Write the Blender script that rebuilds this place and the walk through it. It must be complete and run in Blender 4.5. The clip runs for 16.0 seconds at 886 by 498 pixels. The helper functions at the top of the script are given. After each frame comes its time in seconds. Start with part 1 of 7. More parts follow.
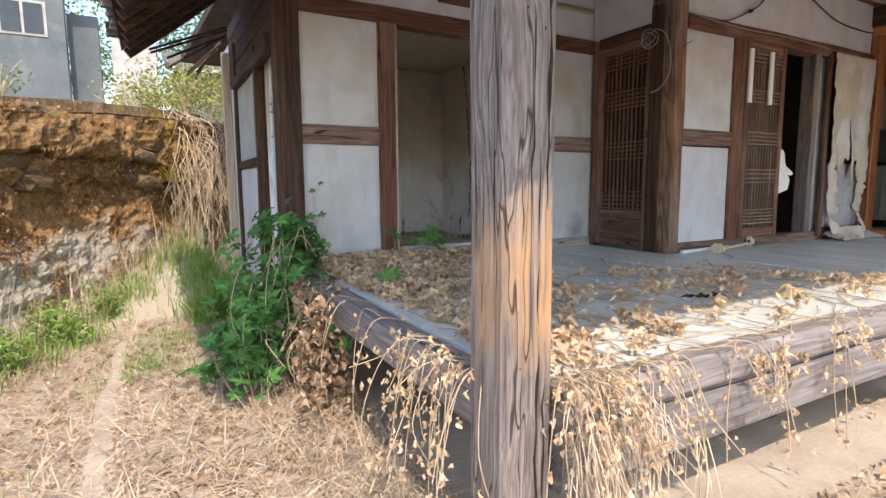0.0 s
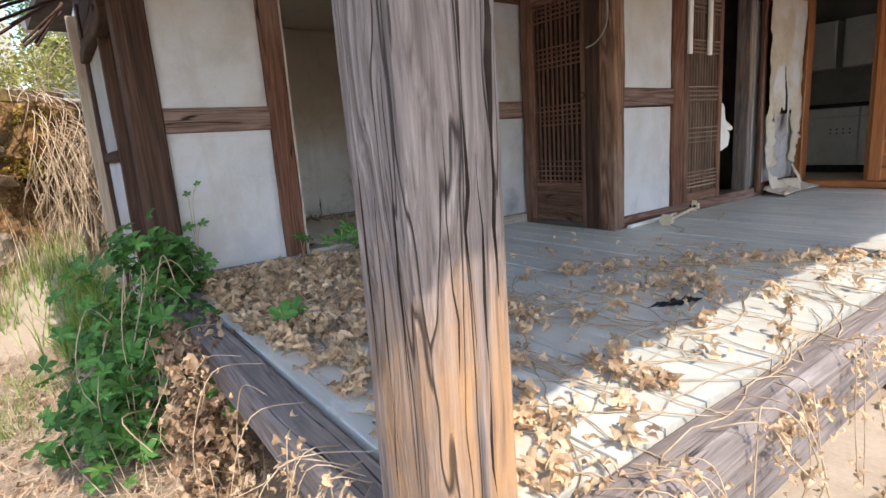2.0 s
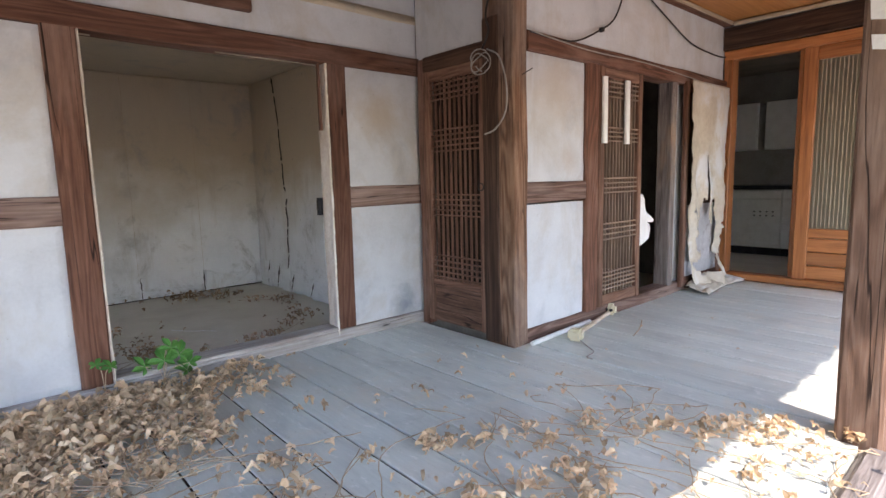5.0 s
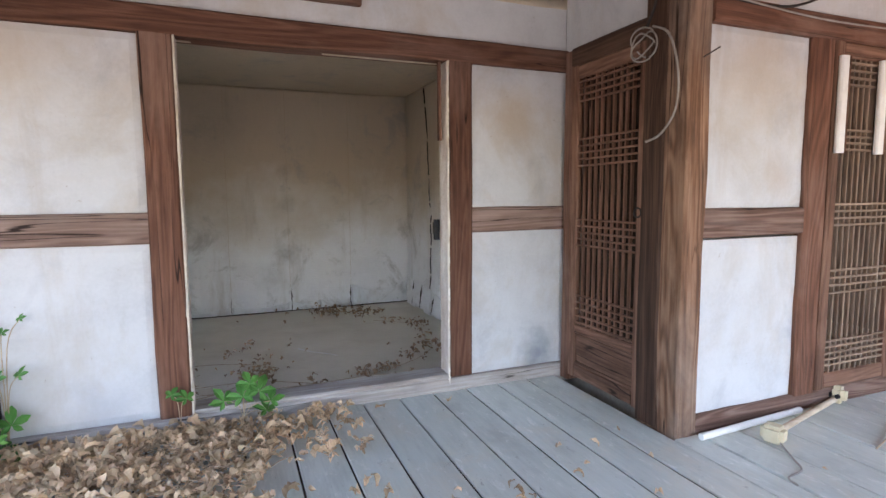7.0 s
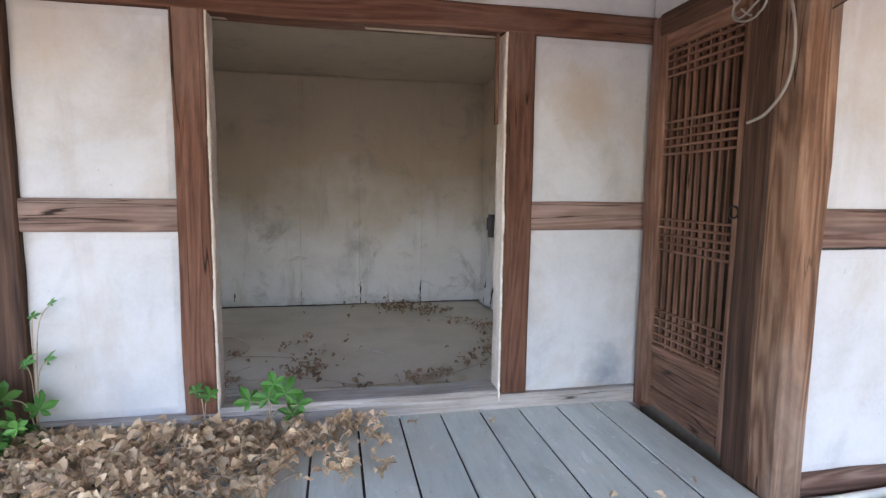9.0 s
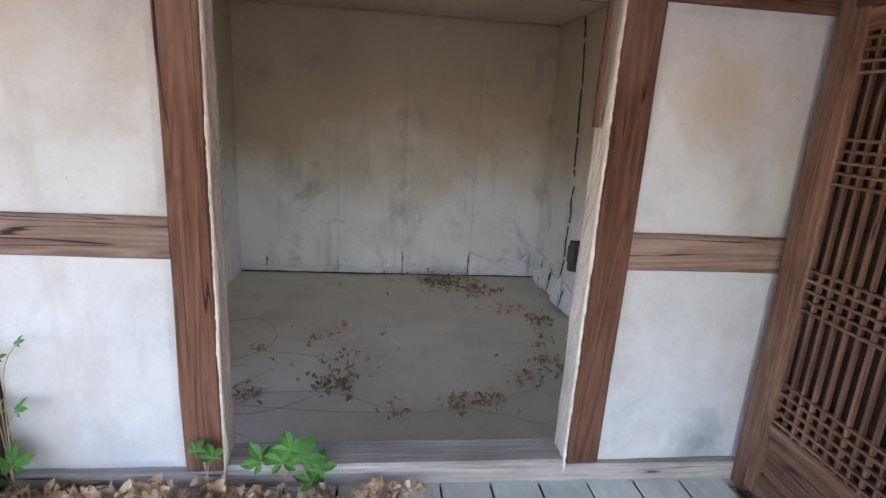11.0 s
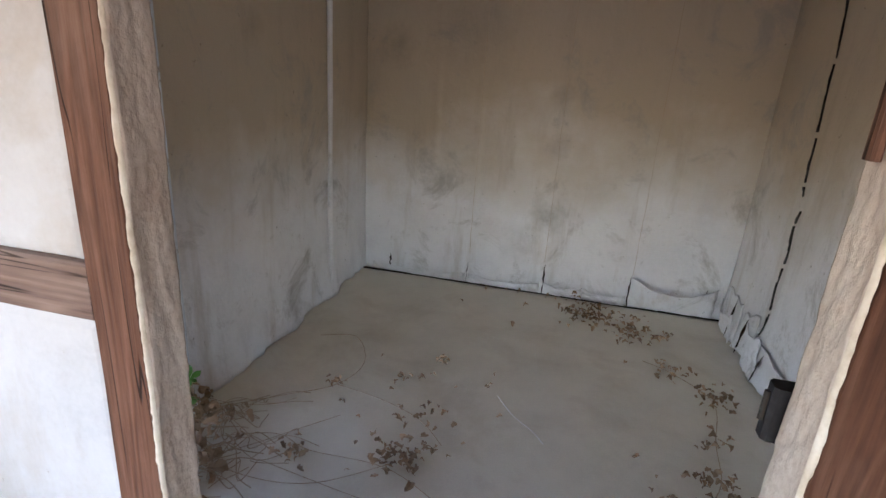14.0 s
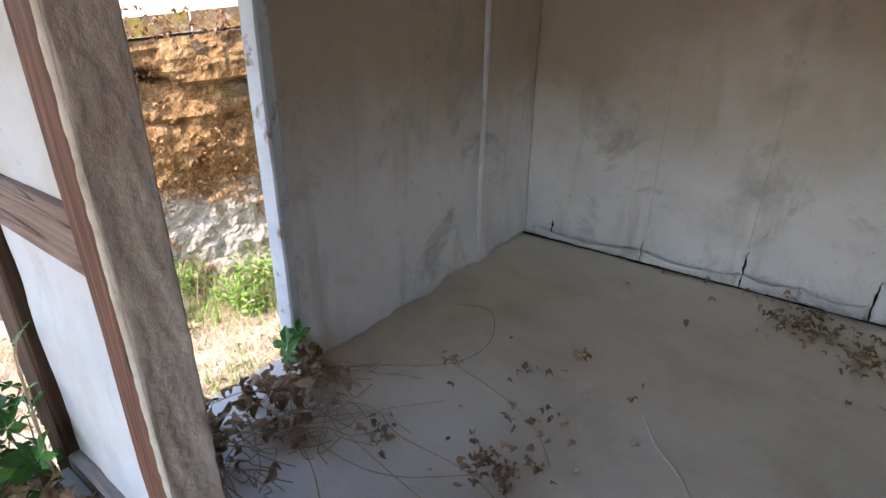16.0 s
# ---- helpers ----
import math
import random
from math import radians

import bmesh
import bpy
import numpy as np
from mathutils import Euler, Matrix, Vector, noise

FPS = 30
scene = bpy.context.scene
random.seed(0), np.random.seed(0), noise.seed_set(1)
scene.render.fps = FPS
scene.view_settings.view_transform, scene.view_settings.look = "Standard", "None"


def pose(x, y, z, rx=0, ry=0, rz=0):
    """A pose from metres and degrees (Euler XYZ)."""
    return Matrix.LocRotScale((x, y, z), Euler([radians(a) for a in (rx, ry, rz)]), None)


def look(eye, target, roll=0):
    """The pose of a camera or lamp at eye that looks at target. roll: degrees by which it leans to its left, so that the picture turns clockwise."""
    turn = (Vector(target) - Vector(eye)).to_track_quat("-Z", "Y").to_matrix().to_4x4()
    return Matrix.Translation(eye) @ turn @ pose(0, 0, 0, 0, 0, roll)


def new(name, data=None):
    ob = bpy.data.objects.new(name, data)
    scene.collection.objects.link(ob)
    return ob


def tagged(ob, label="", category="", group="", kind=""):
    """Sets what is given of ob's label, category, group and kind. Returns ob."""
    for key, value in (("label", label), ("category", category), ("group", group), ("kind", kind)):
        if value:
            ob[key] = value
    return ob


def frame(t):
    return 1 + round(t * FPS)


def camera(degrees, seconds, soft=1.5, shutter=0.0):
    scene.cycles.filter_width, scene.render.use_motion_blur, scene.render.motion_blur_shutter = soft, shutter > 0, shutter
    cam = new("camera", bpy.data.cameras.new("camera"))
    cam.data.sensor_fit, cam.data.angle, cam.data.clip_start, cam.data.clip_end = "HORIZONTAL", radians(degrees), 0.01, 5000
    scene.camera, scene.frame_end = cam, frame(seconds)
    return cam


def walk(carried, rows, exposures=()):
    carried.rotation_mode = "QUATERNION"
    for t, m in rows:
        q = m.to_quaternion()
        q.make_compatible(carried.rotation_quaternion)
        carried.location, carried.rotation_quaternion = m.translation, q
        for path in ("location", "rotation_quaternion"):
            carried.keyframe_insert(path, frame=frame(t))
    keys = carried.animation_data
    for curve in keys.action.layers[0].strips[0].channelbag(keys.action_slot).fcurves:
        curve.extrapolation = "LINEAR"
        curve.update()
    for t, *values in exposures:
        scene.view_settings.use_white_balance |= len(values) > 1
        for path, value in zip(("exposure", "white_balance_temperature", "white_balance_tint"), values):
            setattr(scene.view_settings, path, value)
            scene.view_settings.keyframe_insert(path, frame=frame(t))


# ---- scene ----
cam = camera(79.6, 16.0)
METRES, EYE, TILT, LEAN, TURN = 5.5, 1.208, 0.0, 0.0, -28.7
ROWS = [
    (0.0, 0.0, 0.0, 0.0, -0.05, -6.76, 0.39),
    (0.5, 0.0065, 0.0065, -0.002, -1.3, -8.03, 0.5),
    (1.0, 0.0085, 0.026, -0.0058, -2.91, -8.47, 0.58),
    (1.5, 0.0067, 0.0766, -0.0099, -3.53, -8.73, 1.75),
    (2.0, 0.0186, 0.1153, 0.0288, -7.87, -11.45, 3.97),
    (2.5, 0.039, 0.1176, 0.0637, -13.65, -14.04, 1.81),
    (3.0, 0.0789, 0.1322, 0.0743, -21.04, -11.17, 0.31),
    (3.5, 0.1021, 0.1484, 0.0831, -22.78, -10.09, 0.45),
    (4.0, 0.1091, 0.1766, 0.0825, -23.45, -8.5, 0.49),
    (4.5, 0.1101, 0.2062, 0.0853, -20.45, -7.77, 0.88),
    (5.0, 0.1241, 0.2287, 0.0849, -13.06, -7.5, 1.44),
    (7.5, 0.2184, 0.3659, 0.0913, 11.93, -5.84, 0.21),
    (8.0, 0.243, 0.3803, 0.0903, 16.36, -6.17, 0.09),
    (8.5, 0.2434, 0.3917, 0.089, 16.65, -6.4, -0.17),
    (9.0, 0.2223, 0.408, 0.0877, 17.35, -6.35, -0.67),
    (11.5, 0.1526, 0.5447, 0.1598, 23.53, -16.22, -3.78),
    (12.0, 0.1291, 0.5715, 0.1632, 24.37, -16.39, -4.08),
    (12.5, 0.1262, 0.5842, 0.1668, 26.69, -16.61, -4.02),
    (13.0, 0.1361, 0.6226, 0.161, 32.62, -17.1, -3.54),
    (13.5, 0.1452, 0.6563, 0.1613, 39.5, -17.9, -3.54),
    (14.0, 0.1413, 0.6771, 0.1573, 42.98, -18.7, -3.58),
    (14.5, 0.1252, 0.7021, 0.1528, 43.65, -20.31, -3.17),
    (15.0, 0.1211, 0.7298, 0.1454, 46.56, -23.07, -0.59),
    (15.5, 0.1216, 0.7551, 0.1418, 55.98, -24.0, 0.55),
    (16.0, 0.1169, 0.7675, 0.1411, 65.02, -24.06, -0.64),
]
EXPOSURES = [(0.0, 1.40, 6400.0, 15.0), (1.5, 1.40, 6400.0, 15.0), (2.5, 1.42, 6350.0, 15.5), (3.5, 1.72, 6350.0, 16.5), (4.5, 2.02, 6300.0, 17.0), (9.0, 2.47, 6150.0, 17.5), (11.5, 2.47, 6150.0, 17.0), (12.5, 2.58, 6300.0, 17.5), (14.0, 2.72, 6300.0, 18.5), (15.0, 2.95, 6200.0, 18.5), (16.0, 2.42, 6000.0, 16.5)]
walk(cam, [(t, pose(0, 0, EYE, TILT, LEAN, TURN) @ pose(METRES * x, METRES * y, METRES * z, 90 + pitch, roll, yaw)) for t, x, y, z, yaw, pitch, roll in ROWS], EXPOSURES)

# ---- light ----
SUN_TO = Vector((-0.22, -1.0, 1.27)).normalized()
world = bpy.data.worlds.new("sky")
scene.world = world
world.use_nodes = True
wn = world.node_tree
sky = wn.nodes.new("ShaderNodeTexSky")
sky.sky_type, sky.sun_disc = "NISHITA", False
sky.sun_elevation = math.asin(SUN_TO.z)
sky.sun_rotation = math.atan2(SUN_TO.x, SUN_TO.y)
sky.air_density, sky.dust_density = 1.25, 1.3
wn.links.new(sky.outputs[0], wn.nodes["Background"].inputs[0])
wn.nodes["Background"].inputs[1].default_value = 0.15
sun = new("sun", bpy.data.lights.new("sun", "SUN"))
sun.data.energy, sun.data.angle, sun.data.color = 2.0, radians(0.55), (1.0, 0.88, 0.72)
sun.matrix_world = look(SUN_TO * 30, (0, 0, 0))


# ---- materials ----
def base_material(name, rough=0.8, spec=0.3, metal=0.0):
    m = bpy.data.materials.new(name)
    m.use_nodes = True
    b = m.node_tree.nodes["Principled BSDF"]
    b.inputs["Roughness"].default_value = rough
    b.inputs["Specular IOR Level"].default_value = spec
    b.inputs["Metallic"].default_value = metal
    return m, m.node_tree, b


def noise_node(nt, coord, scale, detail=5, rough=0.6, stretch=(1, 1, 1), distort=0.0):
    mp = nt.nodes.new("ShaderNodeMapping")
    mp.inputs["Scale"].default_value = stretch
    nt.links.new(coord, mp.inputs["Vector"])
    n = nt.nodes.new("ShaderNodeTexNoise")
    n.inputs["Scale"].default_value, n.inputs["Detail"].default_value = scale, detail
    n.inputs["Roughness"].default_value, n.inputs["Distortion"].default_value = rough, distort
    nt.links.new(mp.outputs[0], n.inputs["Vector"])
    return n.outputs[0]


def ramp(nt, fac, stops):
    r = nt.nodes.new("ShaderNodeValToRGB")
    e = r.color_ramp.elements
    while len(e) < len(stops):
        e.new(0.5)
    for el, (p, c) in zip(e, stops):
        el.position, el.color = p, (*c, 1)
    nt.links.new(fac, r.inputs[0])
    return r.outputs[0]


def mix(nt, a, b, fac, mode="MIX"):
    n = nt.nodes.new("ShaderNodeMix")
    n.data_type, n.blend_type = "RGBA", mode
    for sock, v in ((n.inputs[0], fac), (n.inputs[6], a), (n.inputs[7], b)):
        if hasattr(v, "is_output"):
            nt.links.new(v, sock)
        else:
            sock.default_value = v if isinstance(v, float) else (*v, 1)
    return n.outputs[2]


def maths(nt, op, a, b=0.0):
    n = nt.nodes.new("ShaderNodeMath")
    n.operation = op
    for sock, v in zip(n.inputs, (a, b)):
        if hasattr(v, "is_output"):
            nt.links.new(v, sock)
        else:
            sock.default_value = v
    return n.outputs[0]


def bump(nt, b, height, strength=0.3, dist=0.01):
    n = nt.nodes.new("ShaderNodeBump")
    n.inputs["Strength"].default_value, n.inputs["Distance"].default_value = strength, dist
    nt.links.new(height, n.inputs["Height"])
    nt.links.new(n.outputs[0], b.inputs["Normal"])


def coords(nt, island=False, piece=True):
    """Object coordinates, shifted by a random amount for each piece."""
    tc = nt.nodes.new("ShaderNodeTexCoord").outputs["Object"]
    if not piece:
        return tc
    src = nt.nodes.new("ShaderNodeNewGeometry").outputs["Random Per Island"] if island else nt.nodes.new("ShaderNodeObjectInfo").outputs["Random"]
    add = nt.nodes.new("ShaderNodeVectorMath")
    add.operation = "ADD"
    nt.links.new(tc, add.inputs[0])
    nt.links.new(maths(nt, "MULTIPLY", src, 37.0), add.inputs[1])
    return add.outputs[0]


def piece_shade(nt, colour, low=0.75, high=1.2, island=False):
    src = nt.nodes.new("ShaderNodeNewGeometry").outputs["Random Per Island"] if island else nt.nodes.new("ShaderNodeObjectInfo").outputs["Random"]
    mr = nt.nodes.new("ShaderNodeMapRange")
    mr.inputs[3].default_value, mr.inputs[4].default_value = low, high
    nt.links.new(src, mr.inputs[0])
    cc = nt.nodes.new("ShaderNodeCombineColor")
    for i in range(3):
        nt.links.new(mr.outputs[0], cc.inputs[i])
    return mix(nt, colour, cc.outputs[0], 1.0, "MULTIPLY")


AXES = {"x": (0.035, 1, 1), "y": (1, 0.035, 1), "z": (1, 1, 0.035)}


def wood(name, axis, dark, mid, light, rough=0.75, grain=38.0, rings=7.0, depth=0.35, patch=None, patch_lo=0.55, patch_hi=0.7, shade=(0.8, 1.15), spec=0.25, figure=0.035, lo=0.33, hi=0.69, dirt=0.0):
    """Timber with long grain along one axis, ring figure, streaks and, where given, worn patches of another colour."""
    m, nt, b = base_material(name, rough, spec)
    co = coords(nt)
    st = AXES[axis]
    fine = noise_node(nt, co, grain * 2.2, 5, 0.6, st)
    mid_grain = noise_node(nt, co, grain * 0.6, 4, 0.6, st, 0.25)
    broad = noise_node(nt, co, rings, 2, 0.5, tuple(0.09 if v < 1 else v for v in st), 0.5)
    fig = maths(nt, "SINE", maths(nt, "MULTIPLY", broad, 75.0))
    fac = maths(nt, "ADD", maths(nt, "MULTIPLY", fine, 0.42), maths(nt, "ADD", maths(nt, "MULTIPLY", fig, figure), maths(nt, "MULTIPLY", mid_grain, 0.58)))
    col = ramp(nt, fac, [(lo, dark), (0.5, mid), (hi, light)])
    if patch:
        big = noise_node(nt, co, 2.6, 5, 0.62, tuple(0.35 if v < 1 else v for v in st))
        pm = nt.nodes.new("ShaderNodeMapRange")
        pm.inputs[1].default_value, pm.inputs[2].default_value = patch_lo, patch_hi
        nt.links.new(big, pm.inputs[0])
        tone = mix(nt, patch, col, 0.35)
        col = mix(nt, col, tone, pm.outputs[0])
    # old dirt and faded places
    if dirt:
        dm = nt.nodes.new("ShaderNodeMapRange")
        dm.inputs[1].default_value, dm.inputs[2].default_value, dm.inputs[4].default_value = 0.46, 0.68, dirt
        nt.links.new(noise_node(nt, co, 6.0, 7, 0.7, tuple(0.4 if v < 1 else v for v in st), 0.5), dm.inputs[0])
        col = mix(nt, col, tuple(v * 0.45 for v in dark), dm.outputs[0])
        # drying cracks along the grain
        seam = noise_node(nt, co, 9.0, 3, 0.5, st, 0.2)
        near = maths(nt, "ABSOLUTE", maths(nt, "SUBTRACT", seam, 0.5))
        cm = nt.nodes.new("ShaderNodeMapRange")
        cm.inputs[1].default_value, cm.inputs[2].default_value, cm.inputs[3].default_value, cm.inputs[4].default_value = 0.002, 0.007, 1.0, 0.0
        nt.links.new(near, cm.inputs[0])
        gate = nt.nodes.new("ShaderNodeMapRange")
        gate.inputs[1].default_value, gate.inputs[2].default_value = 0.5, 0.56
        nt.links.new(noise_node(nt, co, 2.2, 2, 0.5), gate.inputs[0])
        crack = maths(nt, "MULTIPLY", cm.outputs[0], gate.outputs[0])
        col = mix(nt, col, tuple(v * 0.3 for v in dark), crack)
        fac = maths(nt, "SUBTRACT", fac, maths(nt, "MULTIPLY", crack, 0.6))
    col = piece_shade(nt, col, *shade)
    nt.links.new(col, b.inputs["Base Color"])
    bump(nt, b, fac, depth, 0.012)
    return m


def blotchy(name, stops, scale=6.0, fine=60.0, rough=0.9, depth=0.25, dist=0.008, stain=None, stain_scale=1.2, stain_lo=0.55, stain_hi=0.72, spec=0.2, piece=False, island=False, shade=None, stretch=(1, 1, 1), amount=1.0):
    """Plaster, concrete, earth, paper: colour from two sizes of mottling, with stains and fine relief."""
    m, nt, b = base_material(name, rough, spec)
    co = coords(nt, island, piece)
    n1 = noise_node(nt, co, scale, 6, 0.62, stretch)
    n2 = noise_node(nt, co, fine, 4, 0.6)
    fac = maths(nt, "ADD", maths(nt, "MULTIPLY", n1, 0.72), maths(nt, "MULTIPLY", n2, 0.28))
    col = ramp(nt, fac, stops)
    if stain:
        s = noise_node(nt, co, stain_scale, 6, 0.66, stretch, 0.4)
        pm = nt.nodes.new("ShaderNodeMapRange")
        pm.inputs[1].default_value, pm.inputs[2].default_value, pm.inputs[4].default_value = stain_lo, stain_hi, amount
        nt.links.new(s, pm.inputs[0])
        col = mix(nt, col, stain, pm.outputs[0])
    if shade:
        col = piece_shade(nt, col, *shade, island=island)
    nt.links.new(col, b.inputs["Base Color"])
    bump(nt, b, fac, depth, dist)
    return m


BROWN = {a: wood("brown_timber_" + a, a, (0.070, 0.031, 0.020), (0.142, 0.064, 0.040), (0.215, 0.112, 0.076), patch=(0.30, 0.20, 0.16), patch_lo=0.50, patch_hi=0.72, grain=75, depth=0.5, figure=0.10, lo=0.26, hi=0.76, dirt=0.35) for a in "xyz"}


def spot(nt, pos, centre, radius, soft, scale, amount):
    """A ragged stain round a point: 0 outside, up to amount inside."""
    d = nt.nodes.new("ShaderNodeVectorMath")
    d.operation = "DISTANCE"
    d.inputs[1].default_value = centre
    nt.links.new(pos, d.inputs[0])
    edge = maths(nt, "ADD", d.outputs["Value"], maths(nt, "MULTIPLY", maths(nt, "SUBTRACT", noise_node(nt, pos, scale, 7, 0.72), 0.5), radius * 1.6))
    mr = nt.nodes.new("ShaderNodeMapRange")
    mr.inputs[1].default_value, mr.inputs[2].default_value, mr.inputs[3].default_value, mr.inputs[4].default_value = max(0.0, radius - soft), radius, amount, 0.0
    nt.links.new(edge, mr.inputs[0])
    return mr.outputs[0]


def post_material():
    """Silvered old pine: wavy raised grain that bends round knots, black checks, and a strip worn to orange heartwood."""
    m, nt, b = base_material("weathered_post_timber", 0.85, 0.2)
    co = nt.nodes.new("ShaderNodeTexCoord").outputs["Object"]
    warp = noise_node(nt, co, 3.2, 3, 0.55, (1, 1, 0.30))
    bend = nt.nodes.new("ShaderNodeVectorMath")
    bend.operation = "MULTIPLY_ADD"
    bend.inputs[1].default_value, bend.inputs[2].default_value = (0.16, 0.16, 0.0), (0, 0, 0)
    cc = nt.nodes.new("ShaderNodeCombineXYZ")
    for k in range(3):
        nt.links.new(warp, cc.inputs[k])
    nt.links.new(cc.outputs[0], bend.inputs[0])
    nt.links.new(co, bend.inputs[2])
    v = bend.outputs[0]
    fine, coarse = noise_node(nt, v, 190, 4, 0.6, (1, 1, 0.02)), noise_node(nt, v, 55, 4, 0.6, (1, 1, 0.03), 0.3)
    fac = maths(nt, "ADD", maths(nt, "MULTIPLY", fine, 0.4), maths(nt, "MULTIPLY", coarse, 0.6))
    col = ramp(nt, fac, [(0.34, (0.06, 0.05, 0.045)), (0.46, (0.17, 0.142, 0.128)), (0.56, (0.27, 0.23, 0.208)), (0.68, (0.41, 0.36, 0.325))])
    blot = nt.nodes.new("ShaderNodeMapRange")
    blot.inputs[1].default_value, blot.inputs[2].default_value, blot.inputs[4].default_value = 0.45, 0.65, 0.7
    nt.links.new(noise_node(nt, co, 2.4, 5, 0.6, (1, 1, 0.5)), blot.inputs[0])
    col = mix(nt, col, (0.17, 0.135, 0.12), blot.outputs[0])
    worn = spot(nt, co, (0.03, -0.08, 0.98), 0.30, 0.24, 5, 0.85)
    strip = nt.nodes.new("ShaderNodeMapRange")
    strip.inputs[1].default_value, strip.inputs[2].default_value = 0.42, 0.56
    nt.links.new(noise_node(nt, v, 16, 3, 0.5, (1, 1, 0.05)), strip.inputs[0])
    col = mix(nt, col, (0.47, 0.27, 0.125), maths(nt, "MULTIPLY", worn, strip.outputs[0]))
    gap = maths(nt, "ABSOLUTE", maths(nt, "SUBTRACT", noise_node(nt, v, 11, 2, 0.5, (1, 1, 0.04)), 0.5))
    ck = nt.nodes.new("ShaderNodeMapRange")
    ck.inputs[1].default_value, ck.inputs[2].default_value, ck.inputs[3].default_value, ck.inputs[4].default_value = 0.001, 0.0055, 0.8, 0.0
    nt.links.new(gap, ck.inputs[0])
    col = mix(nt, col, (0.018, 0.014, 0.012), ck.outputs[0])
    nt.links.new(col, b.inputs["Base Color"])
    bump(nt, b, maths(nt, "SUBTRACT", fac, maths(nt, "MULTIPLY", ck.outputs[0], 0.5)), 0.9, 0.012)
    return m


POSTGREY = post_material()
WARMWOOD = {a: wood("warm_post_timber_" + a, a, (0.12, 0.06, 0.036), (0.23, 0.125, 0.075), (0.34, 0.21, 0.14), patch=(0.27, 0.215, 0.18), patch_lo=0.5, patch_hi=0.7, grain=60, depth=0.45, figure=0.11, dirt=0.55) for a in "xyz"}
POSTWOOD = {a: wood("worn_brown_post_timber_" + a, a, (0.10, 0.055, 0.036), (0.18, 0.105, 0.070), (0.27, 0.175, 0.125), patch=(0.33, 0.245, 0.19), patch_lo=0.52, patch_hi=0.70, grain=75, depth=0.55, figure=0.10, lo=0.28, hi=0.74, dirt=0.3) for a in "xyz"}
RIMWOOD = {a: wood("bleached_rim_timber_" + a, a, (0.13, 0.112, 0.105), (0.225, 0.198, 0.188), (0.33, 0.30, 0.285), grain=85, depth=0.6, patch=(0.40, 0.35, 0.30), patch_lo=0.52, patch_hi=0.72, figure=0.07, lo=0.30, hi=0.72, dirt=0.3) for a in "xyz"}
DUSTLATTICE = {a: wood("dusty_lattice_wood_" + a, a, (0.13, 0.085, 0.06), (0.24, 0.165, 0.12), (0.36, 0.27, 0.20), grain=60, depth=0.3, dirt=0.3) for a in "xyz"}
RAILWOOD = {a: wood("faded_rail_timber_" + a, a, (0.095, 0.052, 0.038), (0.185, 0.108, 0.083), (0.30, 0.205, 0.168), patch=(0.38, 0.295, 0.255), patch_lo=0.44, patch_hi=0.68, grain=75, depth=0.5, figure=0.12, lo=0.28, hi=0.74, dirt=0.1) for a in "xyz"}
SILLWOOD = {a: wood("dusty_sill_timber_" + a, a, (0.24, 0.21, 0.19), (0.38, 0.345, 0.32), (0.50, 0.47, 0.44), grain=75, depth=0.5, patch=(0.27, 0.19, 0.155), patch_lo=0.54, patch_hi=0.70, figure=0.05, lo=0.30, hi=0.72, dirt=0.35) for a in "xyz"}
LATTICE = {a: wood("lattice_wood_" + a, a, (0.085, 0.044, 0.03), (0.18, 0.095, 0.063), (0.29, 0.17, 0.12), grain=60, depth=0.3, dirt=0.5) for a in "xyz"}
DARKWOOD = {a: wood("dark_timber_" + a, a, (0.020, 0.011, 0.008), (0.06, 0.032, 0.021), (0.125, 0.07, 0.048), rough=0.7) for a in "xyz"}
GREYWOOD = {a: wood("weathered_grey_timber_" + a, a, (0.13, 0.105, 0.098), (0.245, 0.205, 0.19), (0.36, 0.31, 0.285), grain=85, depth=0.7, patch=(0.44, 0.27, 0.15), patch_lo=0.55, patch_hi=0.68, figure=0.05, lo=0.34, hi=0.68, dirt=0.3) for a in "xyz"}


